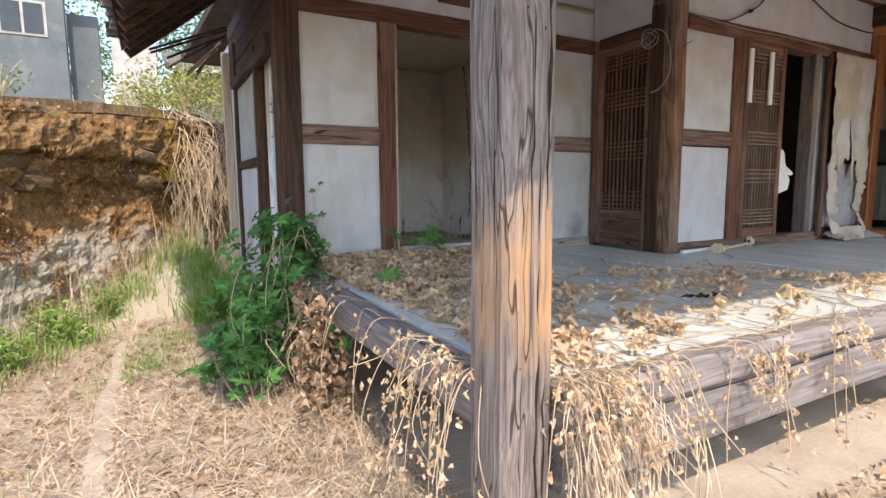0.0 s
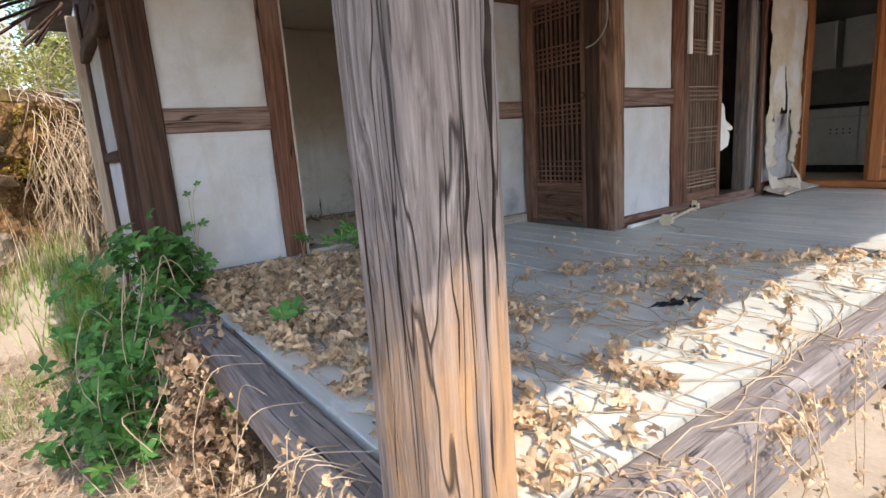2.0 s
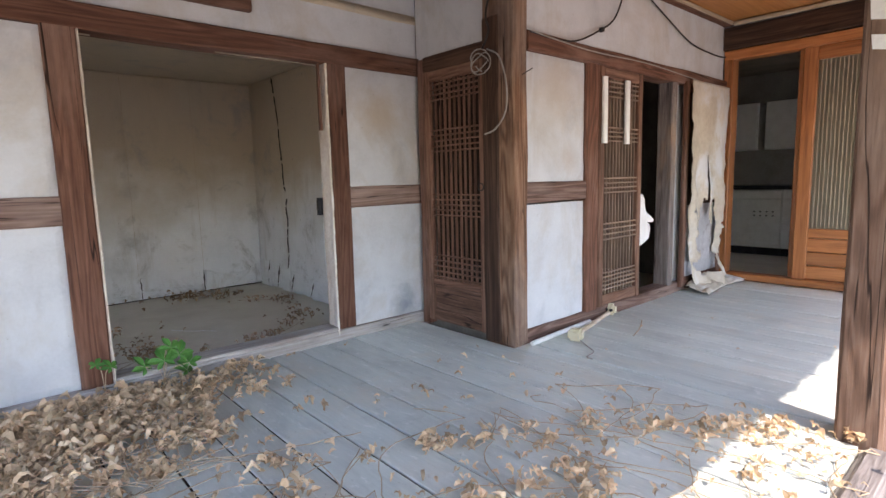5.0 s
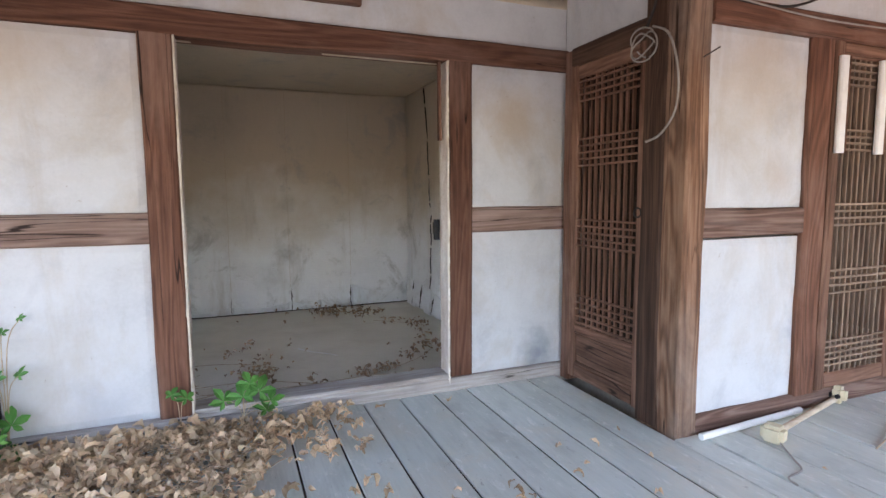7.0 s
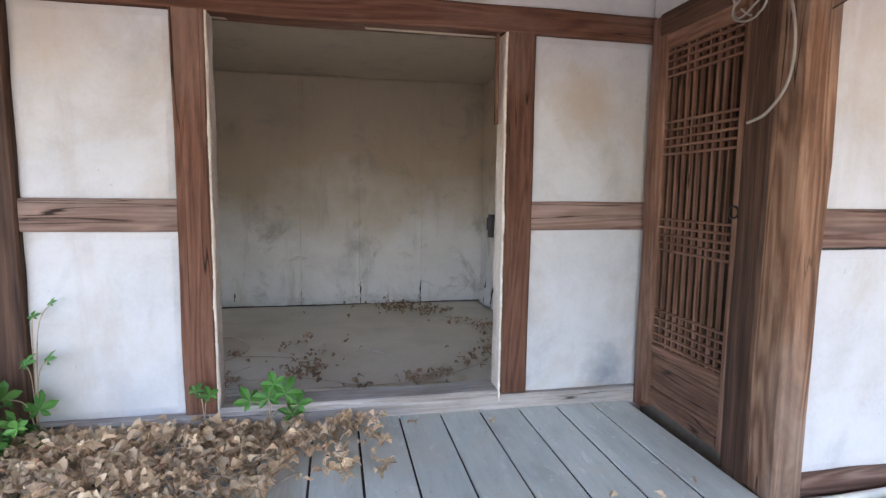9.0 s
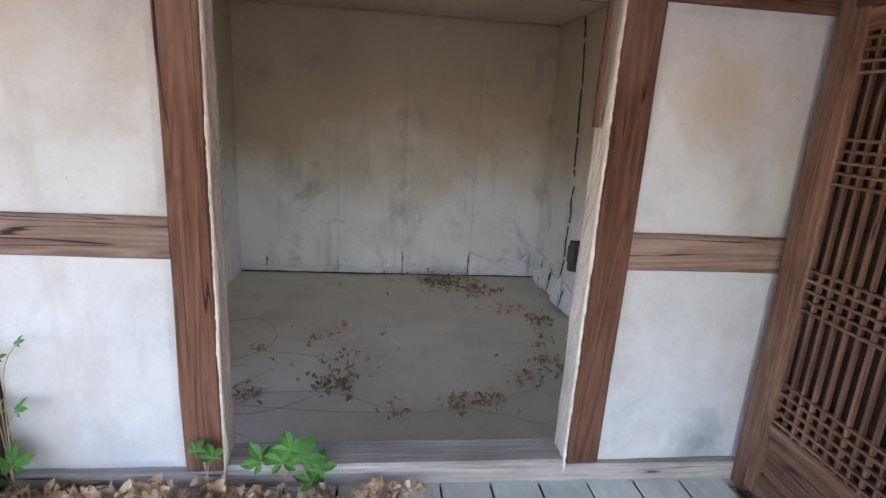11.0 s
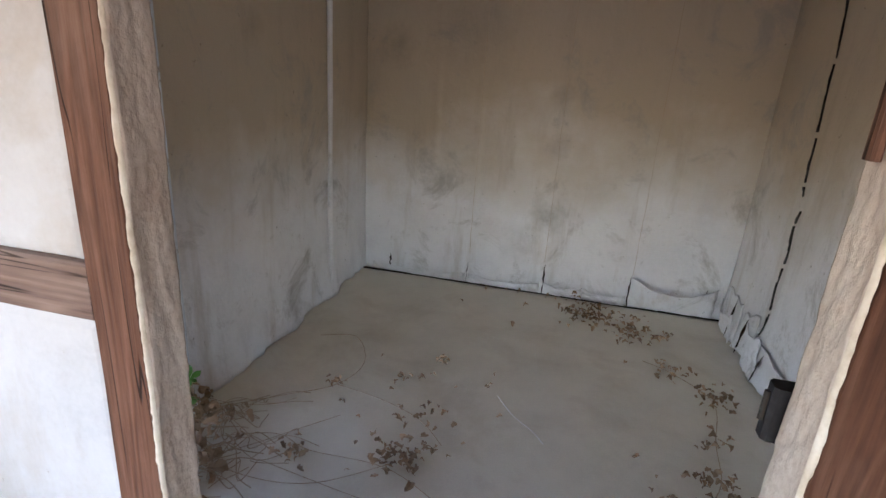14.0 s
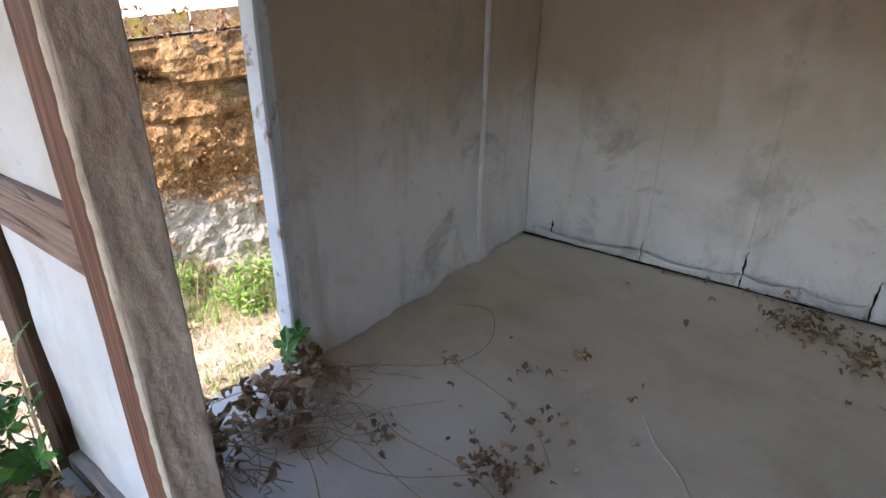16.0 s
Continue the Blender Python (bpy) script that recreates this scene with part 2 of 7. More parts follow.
def deck_material():
    """Grey-blue worn paint over boards: scuffs along the grain, chalky dust patches, dark grime by the joints."""
    m, nt, b = base_material("grey_deck_boards", 0.42, 0.45)
    co = coords(nt)
    tc = nt.nodes.new("ShaderNodeTexCoord").outputs["Object"]
    n1, n2 = noise_node(nt, co, 7, 6, 0.65, (1, 0.25, 1)), noise_node(nt, co, 70, 4, 0.6, (1, 0.08, 1))
    fac = maths(nt, "ADD", maths(nt, "MULTIPLY", n1, 0.66), maths(nt, "MULTIPLY", n2, 0.34))
    col = ramp(nt, fac, [(0.30, (0.47, 0.50, 0.465)), (0.5, (0.61, 0.64, 0.595)), (0.70, (0.70, 0.725, 0.675))])
    for scale, stretch, lo, hi, amount, tone in ((2.3, (1, 1, 1), 0.50, 0.66, 0.6, (0.68, 0.63, 0.53)), (3.1, (1, 0.7, 1), 0.54, 0.70, 0.5, (0.40, 0.42, 0.40)), (26, (1, 0.35, 1), 0.57, 0.66, 0.75, (0.80, 0.80, 0.76)), (34, (1, 0.5, 1), 0.63, 0.70, 0.6, (0.25, 0.235, 0.21))):
        mr = nt.nodes.new("ShaderNodeMapRange")
        mr.inputs[1].default_value, mr.inputs[2].default_value, mr.inputs[4].default_value = lo, hi, amount
        shifted = nt.nodes.new("ShaderNodeVectorMath")
        shifted.inputs[1].default_value = (scale, scale * 2, 0)
        nt.links.new(tc, shifted.inputs[0])
        nt.links.new(noise_node(nt, shifted.outputs[0], scale, 7, 0.7, stretch, 0.5), mr.inputs[0])
        col = mix(nt, col, tone, mr.outputs[0])
    nt.links.new(piece_shade(nt, col, 0.9, 1.06), b.inputs["Base Color"])
    bump(nt, b, fac, 0.35, 0.006)
    return m


DECKWOOD = deck_material()
ORANGE = {a: wood("orange_varnished_wood_" + a, a, (0.22, 0.075, 0.022), (0.40, 0.15, 0.048), (0.52, 0.22, 0.08), rough=0.42, grain=30, depth=0.12, spec=0.45) for a in "xyz"}
PLYBOARD = wood("orange_ceiling_board", "x", (0.36, 0.15, 0.045), (0.50, 0.225, 0.075), (0.58, 0.29, 0.11), rough=0.5, grain=18, depth=0.05)
PALEWOOD = {a: wood("pale_bare_wood_" + a, a, (0.30, 0.22, 0.15), (0.46, 0.37, 0.27), (0.60, 0.51, 0.40), grain=26) for a in "xyz"}


def plaster_material():
    m, nt, b = base_material("white_lime_plaster", 0.85, 0.2)
    co, pos = coords(nt), nt.nodes.new("ShaderNodeTexCoord").outputs["Object"]
    n1, n2 = noise_node(nt, co, 4, 6, 0.62), noise_node(nt, co, 70, 4, 0.6)
    fac = maths(nt, "ADD", maths(nt, "MULTIPLY", n1, 0.72), maths(nt, "MULTIPLY", n2, 0.28))
    col = ramp(nt, fac, [(0.3, (0.49, 0.50, 0.52)), (0.5, (0.565, 0.575, 0.595)), (0.7, (0.61, 0.62, 0.635))])
    # tea-coloured water marks with long runs, and grey smears
    for scale, stretch, lo, hi, amount, tone in ((1.9, (1, 1, 0.7), 0.50, 0.72, 0.6, (0.41, 0.345, 0.265)), (4.5, (1, 1, 0.15), 0.56, 0.74, 0.4, (0.39, 0.34, 0.28)), (3.3, (1, 1, 1), 0.57, 0.72, 0.4, (0.33, 0.35, 0.39)), (30, (1, 1, 1), 0.68, 0.73, 0.6, (0.28, 0.22, 0.16))):
        mr = nt.nodes.new("ShaderNodeMapRange")
        mr.inputs[1].default_value, mr.inputs[2].default_value, mr.inputs[4].default_value = lo, hi, amount
        nt.links.new(noise_node(nt, co, scale, 7, 0.66, stretch, 0.5), mr.inputs[0])
        col = mix(nt, col, tone, mr.outputs[0])
    for centre, radius, amount, tone in (((3.47, 3.73, 0.79), 0.15, 0.8, (0.20, 0.23, 0.28)), ((3.30, 3.73, 2.12), 0.22, 0.55, (0.46, 0.37, 0.26)), ((1.30, 3.73, 0.80), 0.16, 0.4, (0.33, 0.36, 0.42)), ((4.0, 2.82, 2.25), 0.33, 0.5, (0.48, 0.39, 0.28)), ((1.05, 3.73, 2.3), 0.3, 0.45, (0.48, 0.40, 0.30)), ((4.15, 2.82, 1.78), 0.12, 0.35, (0.42, 0.33, 0.26))):
        col = mix(nt, col, tone, spot(nt, pos, centre, radius, radius * 0.9, 7, amount))
    nt.links.new(col, b.inputs["Base Color"])
    bump(nt, b, fac, 0.25, 0.008)
    return m


PLASTER = plaster_material()


def wallpaper_material():
    m, nt, b = base_material("stained_wallpaper", 0.85, 0.2)
    co = coords(nt, False, False)
    n1, n2 = noise_node(nt, co, 3.5, 6, 0.62), noise_node(nt, co, 45, 4, 0.6)
    fac = maths(nt, "ADD", maths(nt, "MULTIPLY", n1, 0.7), maths(nt, "MULTIPLY", n2, 0.3))
    col = ramp(nt, fac, [(0.3, (0.74, 0.745, 0.765)), (0.5, (0.82, 0.825, 0.845)), (0.7, (0.86, 0.865, 0.88))])
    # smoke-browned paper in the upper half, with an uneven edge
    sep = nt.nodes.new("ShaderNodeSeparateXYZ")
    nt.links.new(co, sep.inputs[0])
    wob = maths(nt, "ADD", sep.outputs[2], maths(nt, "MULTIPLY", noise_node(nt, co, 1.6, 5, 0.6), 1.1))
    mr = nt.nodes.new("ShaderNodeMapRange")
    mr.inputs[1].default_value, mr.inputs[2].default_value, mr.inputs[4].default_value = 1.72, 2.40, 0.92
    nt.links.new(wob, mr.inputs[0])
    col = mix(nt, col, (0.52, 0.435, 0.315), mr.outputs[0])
    # damp streaks that run down the strips
    st = nt.nodes.new("ShaderNodeMapRange")
    st.inputs[1].default_value, st.inputs[2].default_value, st.inputs[4].default_value = 0.55, 0.78, 0.6
    nt.links.new(noise_node(nt, co, 5, 5, 0.65, (1, 1, 0.16)), st.inputs[0])
    col = mix(nt, col, (0.42, 0.36, 0.28), st.outputs[0])
    # grey mould
    mo = nt.nodes.new("ShaderNodeMapRange")
    mo.inputs[1].default_value, mo.inputs[2].default_value, mo.inputs[4].default_value = 0.54, 0.66, 0.6
    nt.links.new(noise_node(nt, co, 2.3, 8, 0.75, (1, 1, 1), 0.6), mo.inputs[0])
    col = mix(nt, col, (0.36, 0.345, 0.32), mo.outputs[0])
    # black mould where the damp comes through, and grimy patches
    for centre, radius, amount in (((2.33, 6.56, 1.12), 0.15, 0.85), ((2.36, 6.56, 1.62), 0.11, 0.6), ((2.36, 6.56, 1.95), 0.10, 0.5), ((1.2, 6.56, 2.2), 0.16, 0.6), ((1.0, 5.2, 2.2), 0.1, 0.5), ((1.75, 6.56, 2.35), 0.4, 0.35), ((3.58, 5.3, 1.3), 0.2, 0.4), ((2.2, 6.56, 0.9), 0.2, 0.4)):
        col = mix(nt, col, (0.17, 0.155, 0.135), maths(nt, "MULTIPLY", spot(nt, co, centre, radius, radius * 0.95, 9, amount), noise_node(nt, co, 19, 6, 0.7)))
    # small dark specks
    sp = nt.nodes.new("ShaderNodeMapRange")
    sp.inputs[1].default_value, sp.inputs[2].default_value, sp.inputs[4].default_value = 0.66, 0.72, 0.7
    nt.links.new(noise_node(nt, co, 26, 5, 0.7), sp.inputs[0])
    col = mix(nt, col, (0.22, 0.19, 0.15), sp.outputs[0])
    nt.links.new(col, b.inputs["Base Color"])
    bump(nt, b, maths(nt, "ADD", fac, noise_node(nt, co, 7, 6, 0.62, (1, 1, 0.6), 1.2)), 0.3, 0.016)
    return m


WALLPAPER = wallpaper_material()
LINING = blotchy("torn_jamb_paper", [(0.34, (0.44, 0.35, 0.29)), (0.5, (0.58, 0.50, 0.44)), (0.66, (0.70, 0.64, 0.585))], 6, 60, 0.85, 0.9, 0.014, stain=(0.33, 0.24, 0.185), stain_scale=4.0, stain_lo=0.54, stain_hi=0.70, amount=0.4, stretch=(1, 1, 0.45))
TORNEDGE = blotchy("bare_torn_paper_edge", [(0.34, (0.52, 0.45, 0.36)), (0.5, (0.68, 0.62, 0.53)), (0.66, (0.78, 0.74, 0.67))], 12, 60, 0.9, 0.4, 0.006)
LINO = blotchy("dusty_linoleum", [(0.32, (0.61, 0.57, 0.47)), (0.5, (0.70, 0.655, 0.55)), (0.68, (0.76, 0.715, 0.61))], 3, 120, 0.30, 0.10, 0.004, stain=(0.50, 0.43, 0.32), stain_scale=2.3, stain_lo=0.50, stain_hi=0.72, spec=0.5, amount=0.6)
# One dark tone for second-room walls, kitchen ceiling and farmhouse back wall.
DARKWALL = blotchy("dark_room_wall", [(0.3, (0.10, 0.085, 0.07)), (0.5, (0.17, 0.15, 0.125)), (0.7, (0.24, 0.215, 0.18))], 3, 40)
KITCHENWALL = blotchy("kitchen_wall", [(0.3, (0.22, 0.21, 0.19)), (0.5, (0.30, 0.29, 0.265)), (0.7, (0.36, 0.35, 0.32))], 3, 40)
EARTH = blotchy("sandy_yard_soil", [(0.3, (0.33, 0.265, 0.195)), (0.5, (0.43, 0.355, 0.27)), (0.7, (0.52, 0.445, 0.355))], 2.2, 45, 0.95, 0.6, 0.025, stain=(0.52, 0.47, 0.40), stain_scale=0.7, stain_lo=0.5, stain_hi=0.62, amount=0.7)
CONCRETE = blotchy("grey_concrete", [(0.3, (0.30, 0.29, 0.27)), (0.5, (0.41, 0.40, 0.37)), (0.7, (0.50, 0.485, 0.45))], 5, 70, 0.92, 0.35, 0.01)
TILE = blotchy("dark_roof_tile", [(0.3, (0.05, 0.042, 0.038)), (0.5, (0.09, 0.075, 0.066)), (0.7, (0.15, 0.13, 0.11))], 6, 50, 0.85, 0.4, 0.01, piece=True, shade=(0.7, 1.3))


BLUEWHITE = blotchy("flaking_pale_paint", [(0.3, (0.50, 0.56, 0.62)), (0.5, (0.68, 0.73, 0.78)), (0.7, (0.78, 0.81, 0.84))], 9, 60, 0.7, 0.3, stain=(0.33, 0.25, 0.18), stain_scale=7, stain_lo=0.58, stain_hi=0.64)


# ---- building helpers ----
def mesh_from(name, verts, faces, material, smooth=False):
    me = bpy.data.meshes.new(name)
    me.from_pydata([tuple(v) for v in verts], [], faces)
    me.materials.append(material)
    if smooth:
        for p in me.polygons:
            p.use_smooth = True
    me.update()
    return me


def thing(name, at=(0, 0, 0), label="", category="", group="", kind=""):
    """An empty at a thing's base, to which its parts are tied."""
    ob = new(name)
    ob.empty_display_size = 0.05
    ob.location = at
    return tagged(ob, label, category, group, kind)


def base_of(parent):
    p = Vector((0, 0, 0))
    while parent is not None:
        p = p + parent.location
        parent = parent.parent
    return p


def part(name, geo, material, parent=None, label="", smooth=False):
    """Links geometry in world metres (a bmesh, or verts and faces) as one mesh object under its thing."""
    o = base_of(parent)
    if isinstance(geo, bmesh.types.BMesh):
        bmesh.ops.translate(geo, verts=geo.verts, vec=-o)
        me = bpy.data.meshes.new(name)
        geo.to_mesh(me)
        geo.free()
        me.materials.append(material)
        if smooth:
            for p in me.polygons:
                p.use_smooth = True
    else:
        me = mesh_from(name, [Vector(v) - o for v in geo[0]], geo[1], material, smooth)
    ob = new(name, me)
    ob.parent = parent
    return tagged(ob, label)


def hewn(x0, x1, y0, y1, z0, z1, axis=None, chamfer=0.008, wob=0.004, step=0.16, seed=0):
    """A bar with chamfered long edges whose faces wander a little, as hand-cut timber does."""
    lo, hi = (x0, y0, z0), (x1, y1, z1)
    size = [h - l for l, h in zip(lo, hi)]
    a = "xyz".index(axis) if axis else max(range(3), key=lambda i: size[i])
    u, v = [i for i in range(3) if i != a]
    n = max(1, int(size[a] / step))
    c = min(chamfer, size[u] * 0.3, size[v] * 0.3)
    prof = [(0, c, 0, 0), (0, 0, 0, c), (0, 0, 1, -c), (0, c, 1, 0), (1, -c, 1, 0), (1, 0, 1, -c), (1, 0, 0, c), (1, -c, 0, 0)]
    off = Vector((x0 * 3.1 + seed * 7.7, y0 * 2.3, z0 * 1.7))
    verts, faces = [], []
    for k in range(n + 1):
        f = k / n
        for pu, du, pv, dv in prof:
            p = [0, 0, 0]
            p[a] = lo[a] + size[a] * f
            p[u] = lo[u] + size[u] * pu + du
            p[v] = lo[v] + size[v] * pv + dv
            if wob:
                q = Vector(p) * 2.2 + off
                p[u] += (noise.noise(q + Vector((pu * 9, 0, 0))) * 0.7) * wob * 2
                p[v] += (noise.noise(q + Vector((0, 5 + pv * 9, 0))) * 0.7) * wob * 2
            verts.append(p)
    for k in range(n):
        for i in range(8):
            j = (i + 1) % 8
            faces.append((k * 8 + i, k * 8 + j, k * 8 + 8 + j, k * 8 + 8 + i))
    faces.append(tuple(range(7, -1, -1)))
    faces.append(tuple(n * 8 + i for i in range(8)))
    return verts, faces


def bar(name, x0, x1, y0, y1, z0, z1, mats, parent=None, label="", axis=None, **kw):
    """One timber or board; mats is a material, or a set of three by grain axis."""
    size = (x1 - x0, y1 - y0, z1 - z0)
    ax = axis or "xyz"[max(range(3), key=lambda i: size[i])]
    geo = hewn(x0, x1, y0, y1, z0, z1, ax, **kw)
    ob = part(name, geo, mats[ax] if isinstance(mats, dict) else mats, parent, label)
    bm = bmesh.new()
    bm.from_mesh(ob.data)
    bmesh.ops.recalc_face_normals(bm, faces=bm.faces)
    bm.to_mesh(ob.data)
    bm.free()
    return ob


def sheet(origin, du, dv, nu, nv, shape=None, thick=0.02, normal=None):
    """A slab with a relief on its face: shape(u, v) in metres along the normal; u and v run from 0 to 1."""
    origin, du, dv = Vector(origin), Vector(du), Vector(dv)
    nrm = Vector(normal) if normal else du.cross(dv).normalized()
    verts, faces = [], []
    for j in range(nv + 1):
        for i in range(nu + 1):
            u, v = i / nu, j / nv
            verts.append(origin + du * u + dv * v + nrm * (shape(u, v) if shape else 0.0))
    w = nu + 1
    flip = du.cross(dv).dot(nrm) < 0
    for j in range(nv):
        for i in range(nu):
            f = (j * w + i, j * w + i + 1, j * w + w + i + 1, j * w + w + i)
            faces.append(f[::-1] if flip else f)
    k = len(verts)
    for u, v in ((0, 0), (1, 0), (1, 1), (0, 1)):
        verts.append(origin + du * u + dv * v - nrm * thick)
    back = (k + 3, k + 2, k + 1, k)
    faces.append(back[::-1] if flip else back)
    edges = ([i for i in range(nu + 1)], [j * w + nu for j in range(nv + 1)], [nv * w + nu - i for i in range(nu + 1)], [(nv - j) * w for j in range(nv + 1)])
    for e, (a, b) in zip(edges, ((k, k + 1), (k + 1, k + 2), (k + 2, k + 3), (k + 3, k))):
        f = tuple(reversed(e)) + (a, b)
        faces.append(f[::-1] if flip else f)
    return verts, faces


def fbm(x, y, z=0.0, octaves=4):
    return noise.fractal(Vector((x, y, z)), 1.0, 2.0, octaves)


# ---- plan (metres) ----
DECK, FLOOR = 0.659, 0.573
FRONT_A, FRONT_B, SIDE = 3.74, 2.83, 0.80
KITCHEN_X, DECK_FRONT, DECK_LEFT = 6.59, 1.02, 0.77
LINTEL, LINTEL_TOP, PANEL_BASE, RAIL_LO, RAIL_HI = 2.385, 2.50, 0.725, 1.507, 1.641


# ---- ground ----
def ground_height(x, y):
    h = 0.012 * fbm(x * 1.3, y * 1.3) + 0.006 * fbm(x * 6, y * 6)
    if x < 0.6 and y > -2:
        d = min(1.0, max(0.0, (-0.22 - x) / 0.12))
        h -= 0.11 * d
        h -= 0.03 * min(1.0, max(0.0, (0.6 - x)))
        h += min(0.9, max(0.0, y - 5.6) * 0.22)
    return h - 0.005


def build_ground():
    def ticks(lo, hi, fine_lo, fine_hi, step):
        t = list(np.arange(fine_lo, fine_hi + 1e-6, step))
        s, a, b = step, fine_hi, fine_lo
        while a < hi:
            s *= 1.5
            a += s
            b -= s
            t = [b] + t + [a]
        return t
    xs, ys = ticks(-3000, 3000, -2.2, 8.2, 0.09), ticks(-3000, 3000, -1.0, 6.0, 0.09)
    verts = [(x, y, ground_height(x, y)) for y in ys for x in xs]
    w = len(xs)
    faces = [(j * w + i, j * w + i + 1, j * w + w + i + 1, j * w + w + i) for j in range(len(ys) - 1) for i in range(w - 1)]
    tagged(part("ground", (verts, faces), EARTH, smooth=True), "sunlit sandy yard of bare trodden soil", "ground", kind="structure")


build_ground()

# ---- porch deck ----
deck = thing("deck", (0, 0, 0), "weathered grey wooden porch deck of long boards", "deck", kind="structure")
bar("rim_beam", DECK_LEFT + 0.16, 3.57, DECK_FRONT, DECK_FRONT + 0.13, DECK - 0.115, DECK + 0.004, RIMWOOD, deck, "grey rounded front edge beam", chamfer=0.03)
bar("rim_beam", 3.73, KITCHEN_X, DECK_FRONT, DECK_FRONT + 0.13, DECK - 0.115, DECK + 0.004, RIMWOOD, deck, chamfer=0.03)
bar("lower_beam", DECK_LEFT + 0.16, 3.57, DECK_FRONT + 0.015, DECK_FRONT + 0.12, DECK - 0.29, DECK - 0.119, RIMWOOD, deck, chamfer=0.012)
bar("lower_beam", 3.73, KITCHEN_X, DECK_FRONT + 0.015, DECK_FRONT + 0.12, DECK - 0.29, DECK - 0.119, RIMWOOD, deck, chamfer=0.012)
bar("side_beam", DECK_LEFT, DECK_LEFT + 0.13, 1.2, FRONT_A - 0.05, DECK - 0.15, DECK + 0.004, RIMWOOD, deck, chamfer=0.02)
for jx in (1.9, 2.7, 4.4, 5.4, 6.3):
    bar("leg", jx, jx + 0.12, 1.5, 1.62, 0.0, DECK - 0.04, DARKWOOD, deck)
for jy in (1.9, 2.7, 3.5):
    bar("joist", DECK_LEFT + 0.1, 3.6 if jy > 2.8 else KITCHEN_X, jy, jy + 0.1, DECK - 0.16, DECK - 0.045, DARKWOOD, deck)

# ---- porch posts ----
def porch_post(x, y, w, top, label):
    p = thing("porch_post", (x + w / 2, y + w / 2, 0), label, "post", "posts of the porch", "structure")
    bar("shaft", x, x + w, y, y + w, -0.02, top, POSTGREY if x < 2 else POSTWOOD, p, chamfer=0.012, wob=0.003, step=0.1)
    return p


post_a = porch_post(0.735, 1.04, 0.16, 2.62, "weathered grey square wooden porch post with long cracks")
porch_post(3.572, 1.09, 0.145, 2.75, "brown square wooden porch post with paint flecks")

# ---- front wall of the room ----
wall_a = thing("wall_south", (0, 0, 0), "half-timbered wall with white plaster panels and brown timbers", "wall", kind="structure")
Y = FRONT_A


def plaster_panel(x0, x1, z0, z1, y, parent, seed=0.0):
    def relief(u, v):
        edge = min(u * (x1 - x0), (1 - u) * (x1 - x0), v * (z1 - z0), (1 - v) * (z1 - z0))
        return 0.006 * fbm(u * 2 + seed, v * 3, seed) - (0.006 * max(0, 1 - edge / 0.02))
    geo = sheet((x0, y, z0), (x1 - x0, 0, 0), (0, 0, z1 - z0), 18, 24, relief, 0.07, (0, -1, 0))
    return part("plaster_panel", geo, PLASTER, parent, smooth=False)


bar("corner_post", 0.785, 0.945, Y - 0.03, Y + 0.13, 0.0, 2.9, DARKWOOD, wall_a)
bar("door_post", 1.515, 1.645, Y - 0.022, Y + 0.08, PANEL_BASE - 0.03, LINTEL + 0.01, BROWN, wall_a)
bar("door_post", 2.905, 3.04, Y - 0.022, Y + 0.08, PANEL_BASE + 0.005, LINTEL + 0.01, BROWN, wall_a)
bar("lintel", 0.945, 3.64, Y - 0.026, Y + 0.115, LINTEL, LINTEL_TOP, BROWN, wall_a)
bar("rail", 0.945, 1.515, Y - 0.016, Y + 0.09, RAIL_LO, RAIL_HI, RAILWOOD, wall_a)
bar("rail", 3.04, 3.64, Y - 0.016, Y + 0.09, RAIL_LO, RAIL_HI, RAILWOOD, wall_a)
bar("sill", 0.945, 3.64, Y - 0.03, Y + 0.12, DECK - 0.12, PANEL_BASE, SILLWOOD, wall_a)
bar("threshold", 1.645, 2.905, Y - 0.026, Y + 0.12, PANEL_BASE - 0.002, PANEL_BASE + 0.022, SILLWOOD, wall_a)
for x0, x1 in ((0.945, 1.515), (3.04, 3.64)):
    plaster_panel(x0, x1, PANEL_BASE, RAIL_LO, Y, wall_a, x0)
    plaster_panel(x0, x1, RAIL_HI, LINTEL, Y, wall_a, x0 + 5)
plaster_panel(0.945, 3.64, LINTEL_TOP, 3.1, Y + 0.01, wall_a, 9)

# ---- the room behind it ----
RX0, RX1, RY1, RTOP = 0.985, 3.60, 6.58, 2.73


def wrinkled(length, seed, strips):
    """Relief of old wallpaper: pasted strips, soft waves, slack folds near the floor."""
    def relief(u, v):
        s = u * length
        h = 0.008 * fbm(s * 1.4, v * 2.2, seed) + 0.003 * fbm(s * 7, v * 8, seed + 3)
        low = max(0.0, 1 - v / 0.2)
        h += low * low * (0.045 * fbm(s * 4, v * 5, seed + 7) + 0.022)
        for k in strips:
            d = abs(s - k)
            h += 0.009 * math.exp(-(d / 0.016) ** 2) * (0.6 + fbm(0, v * 5, k) * 0.6)
        return h
    return relief


